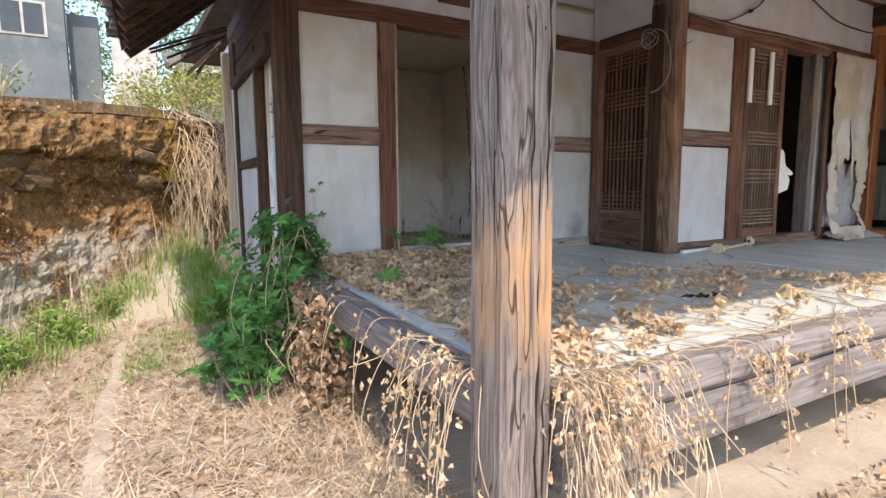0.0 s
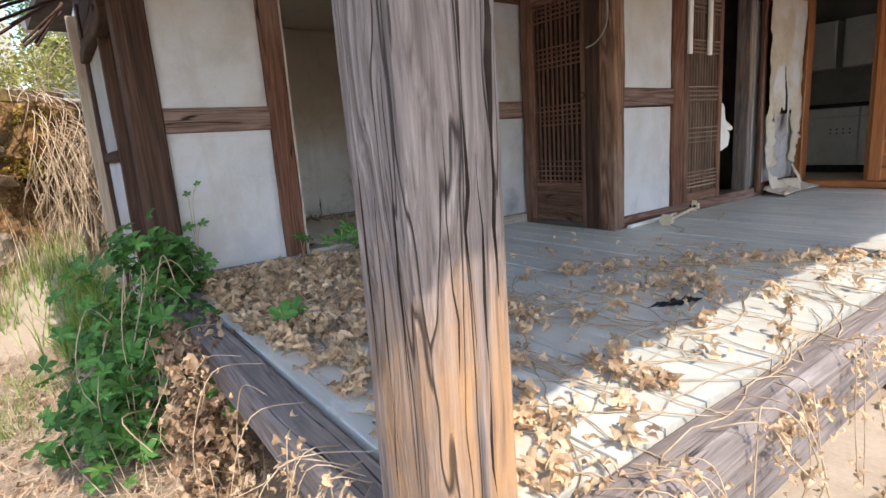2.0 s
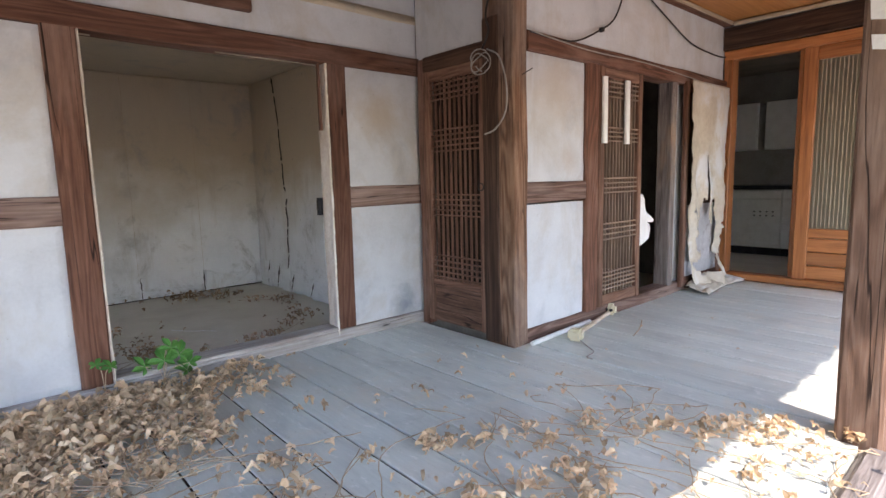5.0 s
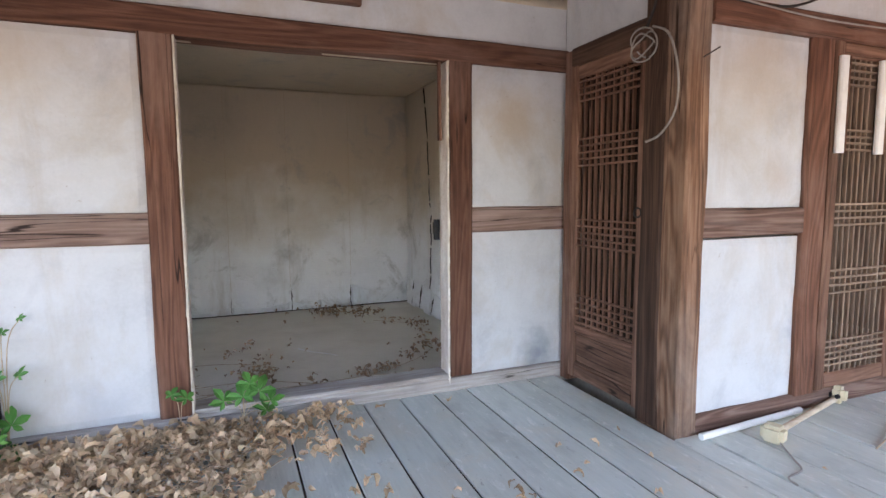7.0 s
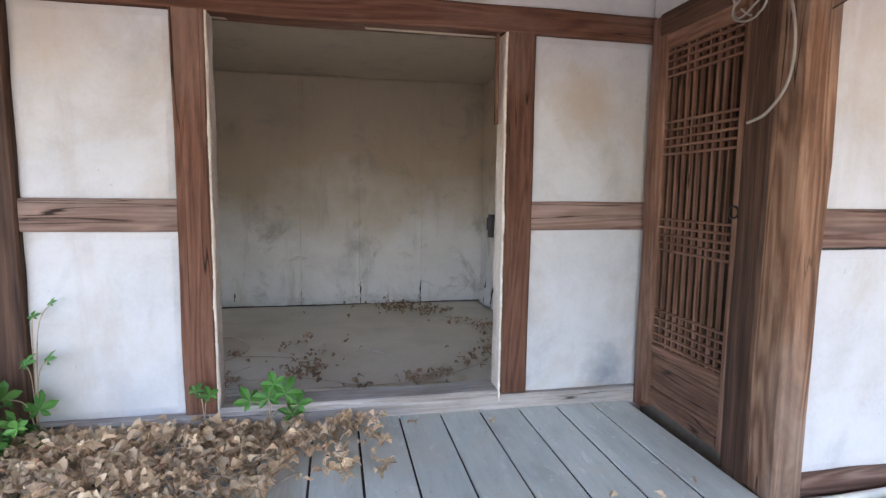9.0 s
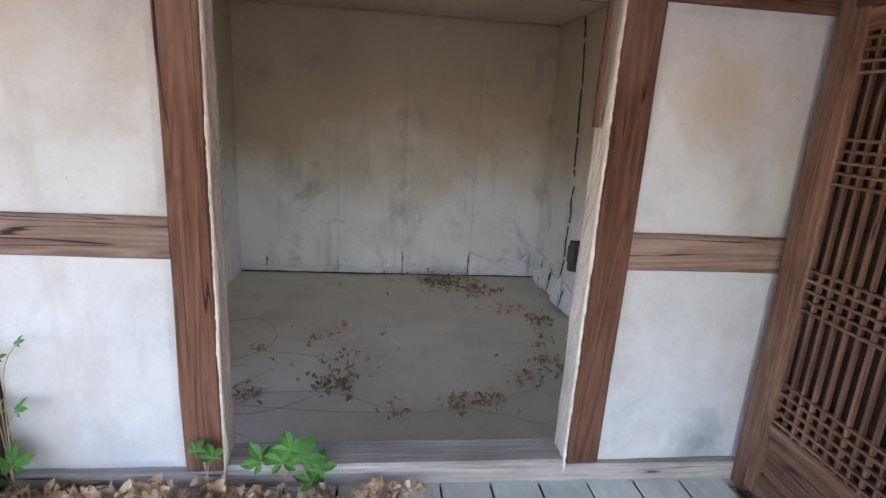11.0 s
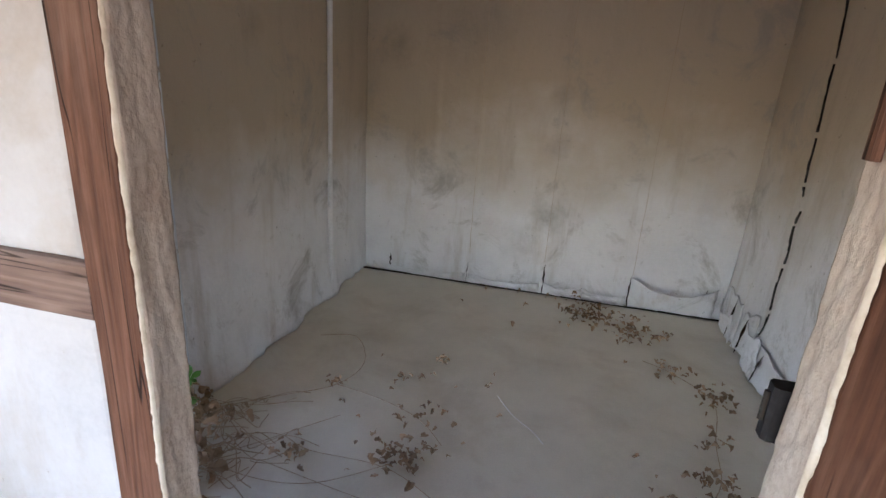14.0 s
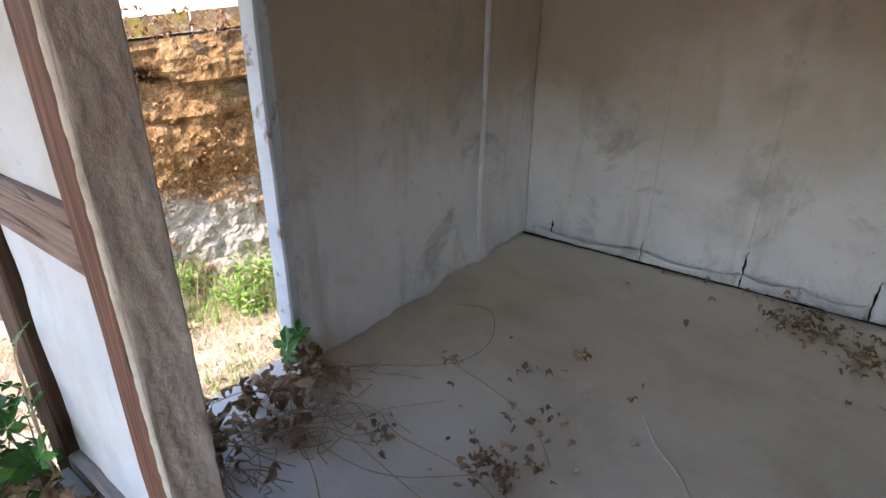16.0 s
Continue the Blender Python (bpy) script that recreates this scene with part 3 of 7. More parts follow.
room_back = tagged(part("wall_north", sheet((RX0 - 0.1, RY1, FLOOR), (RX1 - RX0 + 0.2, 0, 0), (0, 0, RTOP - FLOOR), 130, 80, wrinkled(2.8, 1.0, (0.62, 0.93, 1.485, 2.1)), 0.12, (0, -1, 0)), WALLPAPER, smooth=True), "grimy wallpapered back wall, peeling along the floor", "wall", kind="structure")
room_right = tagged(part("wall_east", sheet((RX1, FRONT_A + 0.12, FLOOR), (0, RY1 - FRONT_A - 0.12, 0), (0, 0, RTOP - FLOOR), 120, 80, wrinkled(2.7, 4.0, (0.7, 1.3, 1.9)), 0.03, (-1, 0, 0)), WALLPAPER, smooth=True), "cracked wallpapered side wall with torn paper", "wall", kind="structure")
SD0, SD1, SDTOP = 3.90, 4.56, 2.36
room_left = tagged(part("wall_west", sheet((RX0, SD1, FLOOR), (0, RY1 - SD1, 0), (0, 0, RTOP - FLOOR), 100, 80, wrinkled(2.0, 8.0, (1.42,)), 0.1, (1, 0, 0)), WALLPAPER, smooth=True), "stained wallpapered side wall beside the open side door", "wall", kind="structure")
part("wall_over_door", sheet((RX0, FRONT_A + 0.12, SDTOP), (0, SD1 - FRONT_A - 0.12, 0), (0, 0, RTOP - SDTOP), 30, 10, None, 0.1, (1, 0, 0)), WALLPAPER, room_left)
tagged(part("floor_room", sheet((RX0 - 0.12, FRONT_A + 0.1, FLOOR), (RX1 - RX0 + 0.15, 0, 0), (0, RY1 - FRONT_A, 0), 60, 60, lambda u, v: 0.004 * fbm(u * 4, v * 4), 0.1, (0, 0, 1)), LINO, smooth=True), "dusty tan linoleum floor of the empty room", "floor", kind="structure")
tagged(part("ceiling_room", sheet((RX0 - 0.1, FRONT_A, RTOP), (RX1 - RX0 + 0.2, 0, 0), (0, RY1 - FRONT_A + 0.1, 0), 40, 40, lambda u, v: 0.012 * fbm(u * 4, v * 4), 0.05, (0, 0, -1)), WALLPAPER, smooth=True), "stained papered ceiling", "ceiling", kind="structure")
# inner faces of the front wall
inner = thing("wall_inner", (0, 0, 0), "papered inner face of the front wall", "wall", kind="structure")
for x0, x1, z0, z1 in ((RX0, 1.515, FLOOR, RTOP), (3.04, RX1, FLOOR, RTOP), (1.515, 3.04, LINTEL, RTOP)):
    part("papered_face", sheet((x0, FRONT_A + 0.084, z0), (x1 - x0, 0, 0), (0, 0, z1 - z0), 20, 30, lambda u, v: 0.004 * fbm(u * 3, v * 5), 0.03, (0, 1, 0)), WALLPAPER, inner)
# torn paper wrapped round the jambs
def torn_edge(x, side, seed):
    """A ragged ribbon of bared paper along the post's inner edge."""
    n, verts = 130, []
    for k in range(n + 1):
        z = FLOOR + 0.12 + (LINTEL - FLOOR - 0.12) * k / n
        w = -0.003 + 0.008 * max(0.0, fbm(seed, z * 3, 1)) + 0.004 * fbm(seed, z * 55, 2)
        verts += [(x - side * w, Y - 0.031 - 0.004 * fbm(z * 20, seed), z), (x + side * (0.006 + 0.004 * fbm(z * 30, seed)), Y - 0.032, z), (x + side * 0.010, Y - 0.024, z)]
    return verts, [(3 * k + i, 3 * k + i + 1, 3 * k + i + 4, 3 * k + i + 3) for k in range(n) for i in (0, 1)]


for x, side, seed in ((1.645, 1, 2.0), (2.905, -1, 8.0)):
    part("torn_paper_edge", torn_edge(x, side, seed), TORNEDGE, inner, "ragged pale paper edge", True)
bar("door_stop", 2.862, 2.876, Y + 0.0, Y + 0.03, 1.99, LINTEL, BROWN, inner, "split brown door stop")
for x0, x1, s in ((1.645, 1.666, 3), (2.886, 2.905, 5)):
    part("jamb_lining", sheet((x0 if s == 3 else x1, Y - 0.021, FLOOR + 0.1), (0, 0.106, 0), (0, 0, LINTEL - FLOOR - 0.1), 24, 220, lambda u, v, s=s: 0.008 + 0.006 * fbm(u * 1.2 + v * 3, v * 6, s) + 0.006 * abs(fbm(u * 1.6 + v * 5, v * 9, s + 5)) + 0.0015 * fbm(u * 6, v * 40, s + 2), 0.0, (1 if s == 3 else -1, 0, 0)), LINING, inner, "torn paper lining", True)

# ---- west side, seen from the path ----
side = thing("wall_side", (0, 0, 0), "weathered side wall of grey plaster and old boards", "wall", kind="structure")
bar("door_jamb", 0.90, 0.992, SD1 - 0.015, SD1 + 0.04, FLOOR - 0.02, SDTOP, BLUEWHITE, side, "flaking white-painted jamb")
bar("stud", SIDE, SIDE + 0.1, SD1 + 0.08, SD1 + 0.15, 0.3, SDTOP, DARKWOOD, side)
part("lower_panel", sheet((SIDE + 0.02, SD1 + 0.12, 0.25), (0, 1.0, 0), (0, 0, 1.13), 8, 8, lambda u, v: 0.004 * fbm(u * 3, v * 3), 0.05, (-1, 0, 0)), PLASTER, side)
part("upper_panel", sheet((SIDE + 0.02, SD1 + 0.12, 1.46), (0, 1.0, 0), (0, 0, 0.75), 8, 8, lambda u, v: 0.004 * fbm(u * 3, v * 3), 0.05, (-1, 0, 0)), CONCRETE, side)
bar("rail", SIDE - 0.005, SIDE + 0.07, SD1 + 0.12, 5.68, 1.38, 1.46, DARKWOOD, side)
bar("stud", SIDE - 0.01, SIDE + 0.09, 5.68, 5.78, 0.0, 2.6, DARKWOOD, side)
bar("pole", SIDE - 0.06, SIDE + 0.02, 6.1, 6.19, 0.0, 2.6, PALEWOOD, side)
bar("lintel", SIDE - 0.04, SIDE + 0.05, 3.87, 5.68, 2.16, 2.25, DARKWOOD, side, wob=0.02)
for k in range(4):
    bar("board", SIDE + 0.01, SIDE + 0.045, 3.87, 6.1, 2.26 + k * 0.15, 2.4 + k * 0.15, DARKWOOD, side)
part("back_wall_of_house", sheet((SIDE + 0.02, 5.78, 0.0), (0, 0.95, 0), (0, 0, 2.7), 4, 4, None, 0.1, (-1, 0, 0)), PLASTER, side)

# ---- lattice door recess and second room ----
wall_b = thing("wall_recess", (0, 0, 0), "brown corner post and frame beside the lattice door", "wall", kind="structure")
bar("corner_post", 3.575, 3.69, FRONT_B - 0.02, 3.06, DECK - 0.02, 3.1, WARMWOOD, wall_b, wob=0.007)
bar("jamb_board", 3.567, 3.60, 2.93, 3.06, DECK + 0.002, 2.60, DARKWOOD, wall_b, "dark greyed jamb board")
bar("jamb", 3.60, 3.70, 3.64, FRONT_A - 0.03, DECK - 0.01, 2.48, BROWN, wall_b)
bar("head", 3.60, 3.70, 3.06, 3.64, 2.39, 2.49, DARKWOOD, wall_b)
part("plaster_panel", sheet((3.63, 3.06, 2.49), (0, 0.68, 0), (0, 0, 0.62), 6, 6, None, 0.07, (-1, 0, 0)), PLASTER, wall_b)

wall_c = thing("wall_second_room", (0, 0, 0), "half-timbered wall of the second room with white panels", "wall", kind="structure")
YB = FRONT_B
bar("sill", 3.69, KITCHEN_X - 0.03, YB - 0.02, YB + 0.12, DECK - 0.02, PANEL_BASE + 0.015, RAILWOOD, wall_c)
bar("door_post", 4.305, 4.45, YB - 0.02, YB + 0.11, PANEL_BASE + 0.01, LINTEL + 0.02, BROWN, wall_c)
bar("door_post", 5.52, 5.60, YB - 0.02, YB + 0.11, PANEL_BASE + 0.01, LINTEL + 0.02, GREYWOOD, wall_c)
bar("lintel", 3.69, KITCHEN_X - 0.03, YB - 0.03, YB + 0.11, LINTEL + 0.015, LINTEL_TOP + 0.01, BROWN, wall_c)
bar("rail", 3.69, 4.305, YB - 0.016, YB + 0.09, RAIL_LO + 0.01, RAIL_HI, RAILWOOD, wall_c)
plaster_panel(3.69, 4.305, PANEL_BASE + 0.01, RAIL_LO, YB, wall_c, 2)
plaster_panel(3.69, 4.305, RAIL_HI, LINTEL + 0.02, YB, wall_c, 3)
plaster_panel(3.69, KITCHEN_X - 0.03, LINTEL_TOP, 3.06, YB, wall_c, 4)
plaster_panel(5.60, KITCHEN_X - 0.03, PANEL_BASE, LINTEL + 0.02, YB + 0.03, wall_c, 6)
dark = thing("wall_second_room_inside", (0, 0, 0), "dark brown inner walls of the second room", "wall", kind="structure")
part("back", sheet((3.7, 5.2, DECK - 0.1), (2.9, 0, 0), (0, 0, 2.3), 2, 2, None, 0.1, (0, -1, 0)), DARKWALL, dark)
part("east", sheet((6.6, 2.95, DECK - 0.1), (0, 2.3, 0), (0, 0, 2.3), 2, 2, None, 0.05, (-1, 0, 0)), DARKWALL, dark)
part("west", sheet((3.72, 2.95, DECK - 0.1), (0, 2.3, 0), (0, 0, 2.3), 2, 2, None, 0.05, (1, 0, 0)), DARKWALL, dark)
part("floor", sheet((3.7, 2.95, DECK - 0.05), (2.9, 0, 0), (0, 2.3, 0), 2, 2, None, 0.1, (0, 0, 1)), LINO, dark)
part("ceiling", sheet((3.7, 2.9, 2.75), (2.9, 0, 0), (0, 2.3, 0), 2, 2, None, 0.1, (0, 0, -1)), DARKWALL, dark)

# ---- kitchen end of the porch ----
KX = KITCHEN_X
wall_k = thing("wall_kitchen", (0, 0, 0), "kitchen end wall with orange door frame and dark beam", "wall", kind="structure")
bar("beam", KX - 0.06, KX + 0.14, 1.05, 2.83, 2.78, 2.97, DARKWOOD, wall_k, wob=0.008)
bar("frame_head", KX - 0.03, KX + 0.11, 1.33, 2.83, 2.69, 2.775, ORANGE, wall_k)
bar("frame_jamb", KX - 0.03, KX + 0.11, 2.75, 2.83, DECK, 2.69, ORANGE, wall_k)
bar("frame_jamb", KX - 0.03, KX + 0.11, 1.33, 1.37, DECK, 2.69, ORANGE, wall_k)
bar("frame_sill", KX - 0.03, KX + 0.11, 1.37, 2.75, DECK, DECK + 0.065, ORANGE, wall_k)
bar("corner_post", KX - 0.04, KX + 0.13, 1.12, 1.325, 0.0, 2.9, BROWN, wall_k)
bar("window_post", KX + 0.14, KX + 0.32, 1.13, 1.28, 0.0, 2.72, ORANGE, wall_k)

# ---- roof ----
roof = thing("roof", (0, 0, 0), "old tiled hip roof on rough wooden rafters", "roof", kind="structure")
EAVE_Y, EAVE_Z, EAVE_X = 0.10, 2.36, -0.14


def roof_slab(points, thick=0.1):
    n = len(points)
    verts = [tuple(v) for v in points] + [(x, y, z + thick) for x, y, z in points]
    faces = [tuple(range(n)), tuple(range(2 * n - 1, n - 1, -1))] + [(i, n + i, n + (i + 1) % n, (i + 1) % n) for i in range(n)]
    part("roof_slab", (verts, faces), TILE, roof)


CUT_X, CUT_Y, ZE = 0.48, 1.2, EAVE_Z + 0.06
roof_slab([(CUT_X, EAVE_Y, ZE), (13, EAVE_Y, ZE), (13, 4.6, 4.5), (2.2, 4.6, 4.5)])
roof_slab([(CUT_X, EAVE_Y, ZE), (2.2, 4.6, 4.501), (EAVE_X, CUT_Y, ZE), (0.36, 1.0, ZE + 0.3)])
roof_slab([(EAVE_X, CUT_Y, ZE), (2.2, 4.6, 4.502), (2.2, 5.6, 4.502), (EAVE_X, 5.6, ZE)])
roof_slab([(0.9, 5.6, 3.4), (13, 4.6, 4.5), (13, 9.5, 2.9), (0.5, 8.5, 2.95)])
# Unseen west ceiling, added dark to keep bounced light off the upper walls.
tagged(part("ceiling_porch_west", sheet((0.95, 1.22, 3.08), (2.66, 0, 0), (0, 2.5, 0), 4, 4, None, 0.02, (0, 0, -1)), DARKWOOD["x"]), "dark board ceiling added over the unseen west porch", "ceiling", kind="structure")
tagged(part("ceiling_porch", sheet((3.64, 1.06, 3.02), (2.98, 0, 0), (0, 1.77, 0), 4, 4, None, 0.02, (0, 0, -1)), PLYBOARD), "orange varnished plywood porch ceiling", "ceiling", kind="structure")

# ---- more materials ----
def leafy(name, low, mid, high, rough=0.6, translucent=0.25, scale=9.0):
    m, nt, b = base_material(name, rough, 0.3)
    co = coords(nt, False, False)
    col = ramp(nt, noise_node(nt, co, scale, 4, 0.6), [(0.3, low), (0.5, mid), (0.7, high)])
    col = piece_shade(nt, col, 0.6, 1.35, True)
    nt.links.new(col, b.inputs["Base Color"])
    tr = nt.nodes.new("ShaderNodeBsdfTranslucent")
    nt.links.new(col, tr.inputs[0])
    mx = nt.nodes.new("ShaderNodeMixShader")
    mx.inputs[0].default_value = translucent
    nt.links.new(b.outputs[0], mx.inputs[1])
    nt.links.new(tr.outputs[0], mx.inputs[2])
    nt.links.new(mx.outputs[0], nt.nodes["Material Output"].inputs[0])
    return m


GREEN = leafy("green_vine_leaf", (0.05, 0.15, 0.03), (0.09, 0.235, 0.05), (0.15, 0.32, 0.08), 0.5)
GRASS = leafy("green_grass", (0.06, 0.13, 0.03), (0.12, 0.21, 0.05), (0.20, 0.28, 0.08))
YELLOWLEAF = leafy("yellow_green_shrub", (0.16, 0.19, 0.04), (0.28, 0.29, 0.07), (0.40, 0.37, 0.12))
DRY = leafy("dry_leaf", (0.42, 0.285, 0.165), (0.65, 0.48, 0.31), (0.82, 0.67, 0.47), 0.8, 0.3)
WEED = leafy("bright_green_weed", (0.14, 0.25, 0.045), (0.25, 0.39, 0.085), (0.38, 0.50, 0.15), 0.55, 0.4)
YELLOWMOSS = leafy("yellow_wall_moss", (0.26, 0.20, 0.02), (0.42, 0.33, 0.04), (0.55, 0.45, 0.10), 0.9, 0.1)
BROWNDRY = leafy("dark_withered_leaf", (0.20, 0.125, 0.07), (0.36, 0.25, 0.155), (0.54, 0.41, 0.28), 0.8, 0.2)
MOSSLEAF = leafy("dead_brown_moss", (0.14, 0.068, 0.025), (0.34, 0.185, 0.075), (0.52, 0.35, 0.18), 0.9, 0.1)
STRAW = leafy("dry_straw", (0.36, 0.26, 0.17), (0.56, 0.44, 0.31), (0.72, 0.60, 0.45), 0.8, 0.1)
STEM = blotchy("dry_vine_stem", [(0.3, (0.30, 0.22, 0.145)), (0.5, (0.45, 0.35, 0.24)), (0.7, (0.57, 0.47, 0.34))], 20, 90)
PAPER = blotchy("aged_door_paper", [(0.3, (0.40, 0.35, 0.28)), (0.5, (0.54, 0.485, 0.40)), (0.7, (0.64, 0.595, 0.52))], 4, 30, 0.85, 0.3, 0.01, stain=(0.62, 0.62, 0.63), stain_scale=2.0, stain_lo=0.5, stain_hi=0.6)
GREYPAPER = blotchy("grey_backing_sheet", [(0.3, (0.30, 0.30, 0.31)), (0.5, (0.42, 0.42, 0.44)), (0.7, (0.56, 0.56, 0.58))], 3, 30, 0.8, 0.3, 0.01, stain=(0.22, 0.20, 0.18), stain_scale=3.0, stain_lo=0.55, stain_hi=0.65)
WHITE = blotchy("chalky_white_paint", [(0.3, (0.70, 0.69, 0.66)), (0.5, (0.79, 0.785, 0.76)), (0.7, (0.84, 0.84, 0.82))], 9, 60, 0.7, 0.1)
CREAM = blotchy("yellowed_plastic", [(0.3, (0.50, 0.43, 0.28)), (0.5, (0.60, 0.53, 0.37)), (0.7, (0.66, 0.60, 0.45))], 12, 60, 0.5, 0.05)
BLACK = blotchy("black_plastic", [(0.3, (0.012, 0.012, 0.014)), (0.5, (0.022, 0.022, 0.025)), (0.7, (0.05, 0.05, 0.055))], 12, 60, 0.5, 0.2)
CABLE = blotchy("grey_cable", [(0.3, (0.22, 0.20, 0.18)), (0.5, (0.34, 0.31, 0.28)), (0.7, (0.42, 0.39, 0.35))], 12, 60, 0.6, 0.05)
DARKCABLE = blotchy("black_cable", [(0.3, (0.02, 0.018, 0.016)), (0.5, (0.035, 0.03, 0.028)), (0.7, (0.06, 0.05, 0.045))], 12, 60, 0.6, 0.05)
ALU = blotchy("dull_window_metal", [(0.3, (0.16, 0.16, 0.17)), (0.5, (0.24, 0.24, 0.25)), (0.7, (0.32, 0.32, 0.33))], 12, 60, 0.45, 0.05, spec=0.5)


def moss_material():
    """Old masonry: brown moss and crust above, bare pale mortar and stone showing lower down and in patches."""
    m, nt, b = base_material("mossy_retaining_wall", 0.95, 0.15)
    co = coords(nt, False, False)
    n1, n2 = noise_node(nt, co, 11, 7, 0.7), noise_node(nt, co, 60, 5, 0.65)
    fac = maths(nt, "ADD", maths(nt, "MULTIPLY", n1, 0.55), maths(nt, "MULTIPLY", n2, 0.45))
    brown = ramp(nt, fac, [(0.34, (0.07, 0.035, 0.014)), (0.46, (0.23, 0.125, 0.05)), (0.56, (0.37, 0.235, 0.11)), (0.68, (0.50, 0.40, 0.26))])
    pale = ramp(nt, fac, [(0.34, (0.17, 0.14, 0.11)), (0.48, (0.42, 0.38, 0.32)), (0.66, (0.62, 0.585, 0.52))])
    sep = nt.nodes.new("ShaderNodeSeparateXYZ")
    nt.links.new(co, sep.inputs[0])
    edge = maths(nt, "ADD", sep.outputs[2], maths(nt, "MULTIPLY", noise_node(nt, co, 1.5, 6, 0.6, (1, 1, 1), 0.6), 1.5))
    mr = nt.nodes.new("ShaderNodeMapRange")
    mr.inputs[1].default_value, mr.inputs[2].default_value = 1.2, 1.5
    nt.links.new(edge, mr.inputs[0])
    nt.links.new(mix(nt, pale, brown, mr.outputs[0]), b.inputs["Base Color"])
    bump(nt, b, fac, 1.0, 0.03)
    return m


MOSS = moss_material()
STONE = blotchy("weathered_wall_stone", [(0.3, (0.075, 0.045, 0.024)), (0.5, (0.19, 0.125, 0.065)), (0.7, (0.38, 0.32, 0.24))], 14, 90, 0.95, 0.8, 0.03, stain=(0.30, 0.25, 0.035), stain_scale=1.6, stain_lo=0.56, stain_hi=0.68, piece=True, shade=(0.7, 1.2))
NEIGHBOUR = blotchy("pale_blue_house_wall", [(0.3, (0.085, 0.10, 0.108)), (0.5, (0.12, 0.138, 0.145)), (0.7, (0.165, 0.182, 0.187))], 1.2, 20, 0.9, 0.2, stain=(0.24, 0.235, 0.215), stain_scale=0.8, stain_lo=0.52, stain_hi=0.72)
DARKPANE = blotchy("dark_far_window_glass", [(0.3, (0.02, 0.024, 0.028)), (0.5, (0.03, 0.036, 0.04)), (0.7, (0.05, 0.056, 0.06))], 2, 20, 0.12, 0.02, spec=0.5)
SHEETROOF = blotchy("grey_corrugated_roofing", [(0.3, (0.085, 0.08, 0.075)), (0.5, (0.14, 0.132, 0.124)), (0.7, (0.21, 0.20, 0.19))], 2, 20, 0.8, 0.2, stain=(0.10, 0.07, 0.05), stain_scale=1.4, stain_lo=0.5, stain_hi=0.65)
REDTILE = blotchy("red_ridge_tile", [(0.3, (0.28, 0.09, 0.06)), (0.5, (0.40, 0.14, 0.09)), (0.7, (0.50, 0.22, 0.15))], 4, 30, 0.8, 0.2)
# Eave boards darkened to cut the light they bounce onto the upper walls.
SOFFIT = wood("darkened_eave_boards", "x", (0.12, 0.075, 0.045), (0.21, 0.135, 0.085), (0.31, 0.21, 0.14), grain=18)
# Near-black fill shared by knots, splits, joints, wall-foot gaps and the door_1 backing.
NEARBLACK = blotchy("near_black_brown", [(0.3, (0.014, 0.009, 0.007)), (0.5, (0.028, 0.019, 0.014)), (0.7, (0.055, 0.04, 0.03))], 8, 40)
BLUESTICKER = blotchy("pale_blue_sticker", [(0.3, (0.42, 0.56, 0.68)), (0.5, (0.52, 0.65, 0.75)), (0.7, (0.62, 0.73, 0.80))], 12, 60, 0.4, 0.02)

GLASS, gnt, gb = base_material("old_window_glass", 0.12, 0.5)
gb.inputs["Base Color"].default_value = (0.72, 0.76, 0.74, 1)
gb.inputs["Transmission Weight"].default_value = 0.85
gb.inputs["IOR"].default_value = 1.35
RIBBED, rnt, rb = base_material("ribbed_glass", 0.35, 0.5)
rb.inputs["Base Color"].default_value = (0.30, 0.26, 0.17, 1)
rb.inputs["Transmission Weight"].default_value = 0.55
rwave = noise_node(rnt, coords(rnt, False, False), 60, 2, 0.5, (1, 1, 0.02))
bump(rnt, rb, rwave, 0.5, 0.01)

R = random.Random(7)


# ---- small builders ----
def tube(name, lines, radius, material, parent=None, label="", resolution=2, taper=False):
    """Round cords or stems along lines of points, as one mesh-like curve object."""
    cu = bpy.data.curves.new(name, "CURVE")
    cu.dimensions, cu.bevel_depth, cu.bevel_resolution, cu.use_fill_caps = "3D", radius, resolution - 1, True
    o = base_of(parent)
    for line in lines:
        s = cu.splines.new("POLY")
        s.points.add(len(line) - 1)
        for p, q in zip(s.points, line):
            p.co = (*(Vector(q) - o), 1)
        if taper:
            for k, p in enumerate(s.points):
                p.radius = 0.15 + math.sin(math.pi * k / (len(line) - 1)) * (0.8 + 0.5 * math.sin(k * 1.3))
    cu.materials.append(material)
    ob = new(name, cu)
    ob.parent = parent
    return tagged(ob, label)


def smooth_line(points, n=8):
    """Points along a soft curve through the given ones."""
    pts = [Vector(p) for p in points]
    out = []
    for i in range(len(pts) - 1):
        p0, p1, p2, p3 = pts[max(i - 1, 0)], pts[i], pts[i + 1], pts[min(i + 2, len(pts) - 1)]
        for k in range(n):
            t = k / n
            out.append(0.5 * ((2 * p1) + (p2 - p0) * t + (2 * p0 - 5 * p1 + 4 * p2 - p3) * t * t + (3 * p1 - p0 - 3 * p2 + p3) * t ** 3))
    return out + [pts[-1]]


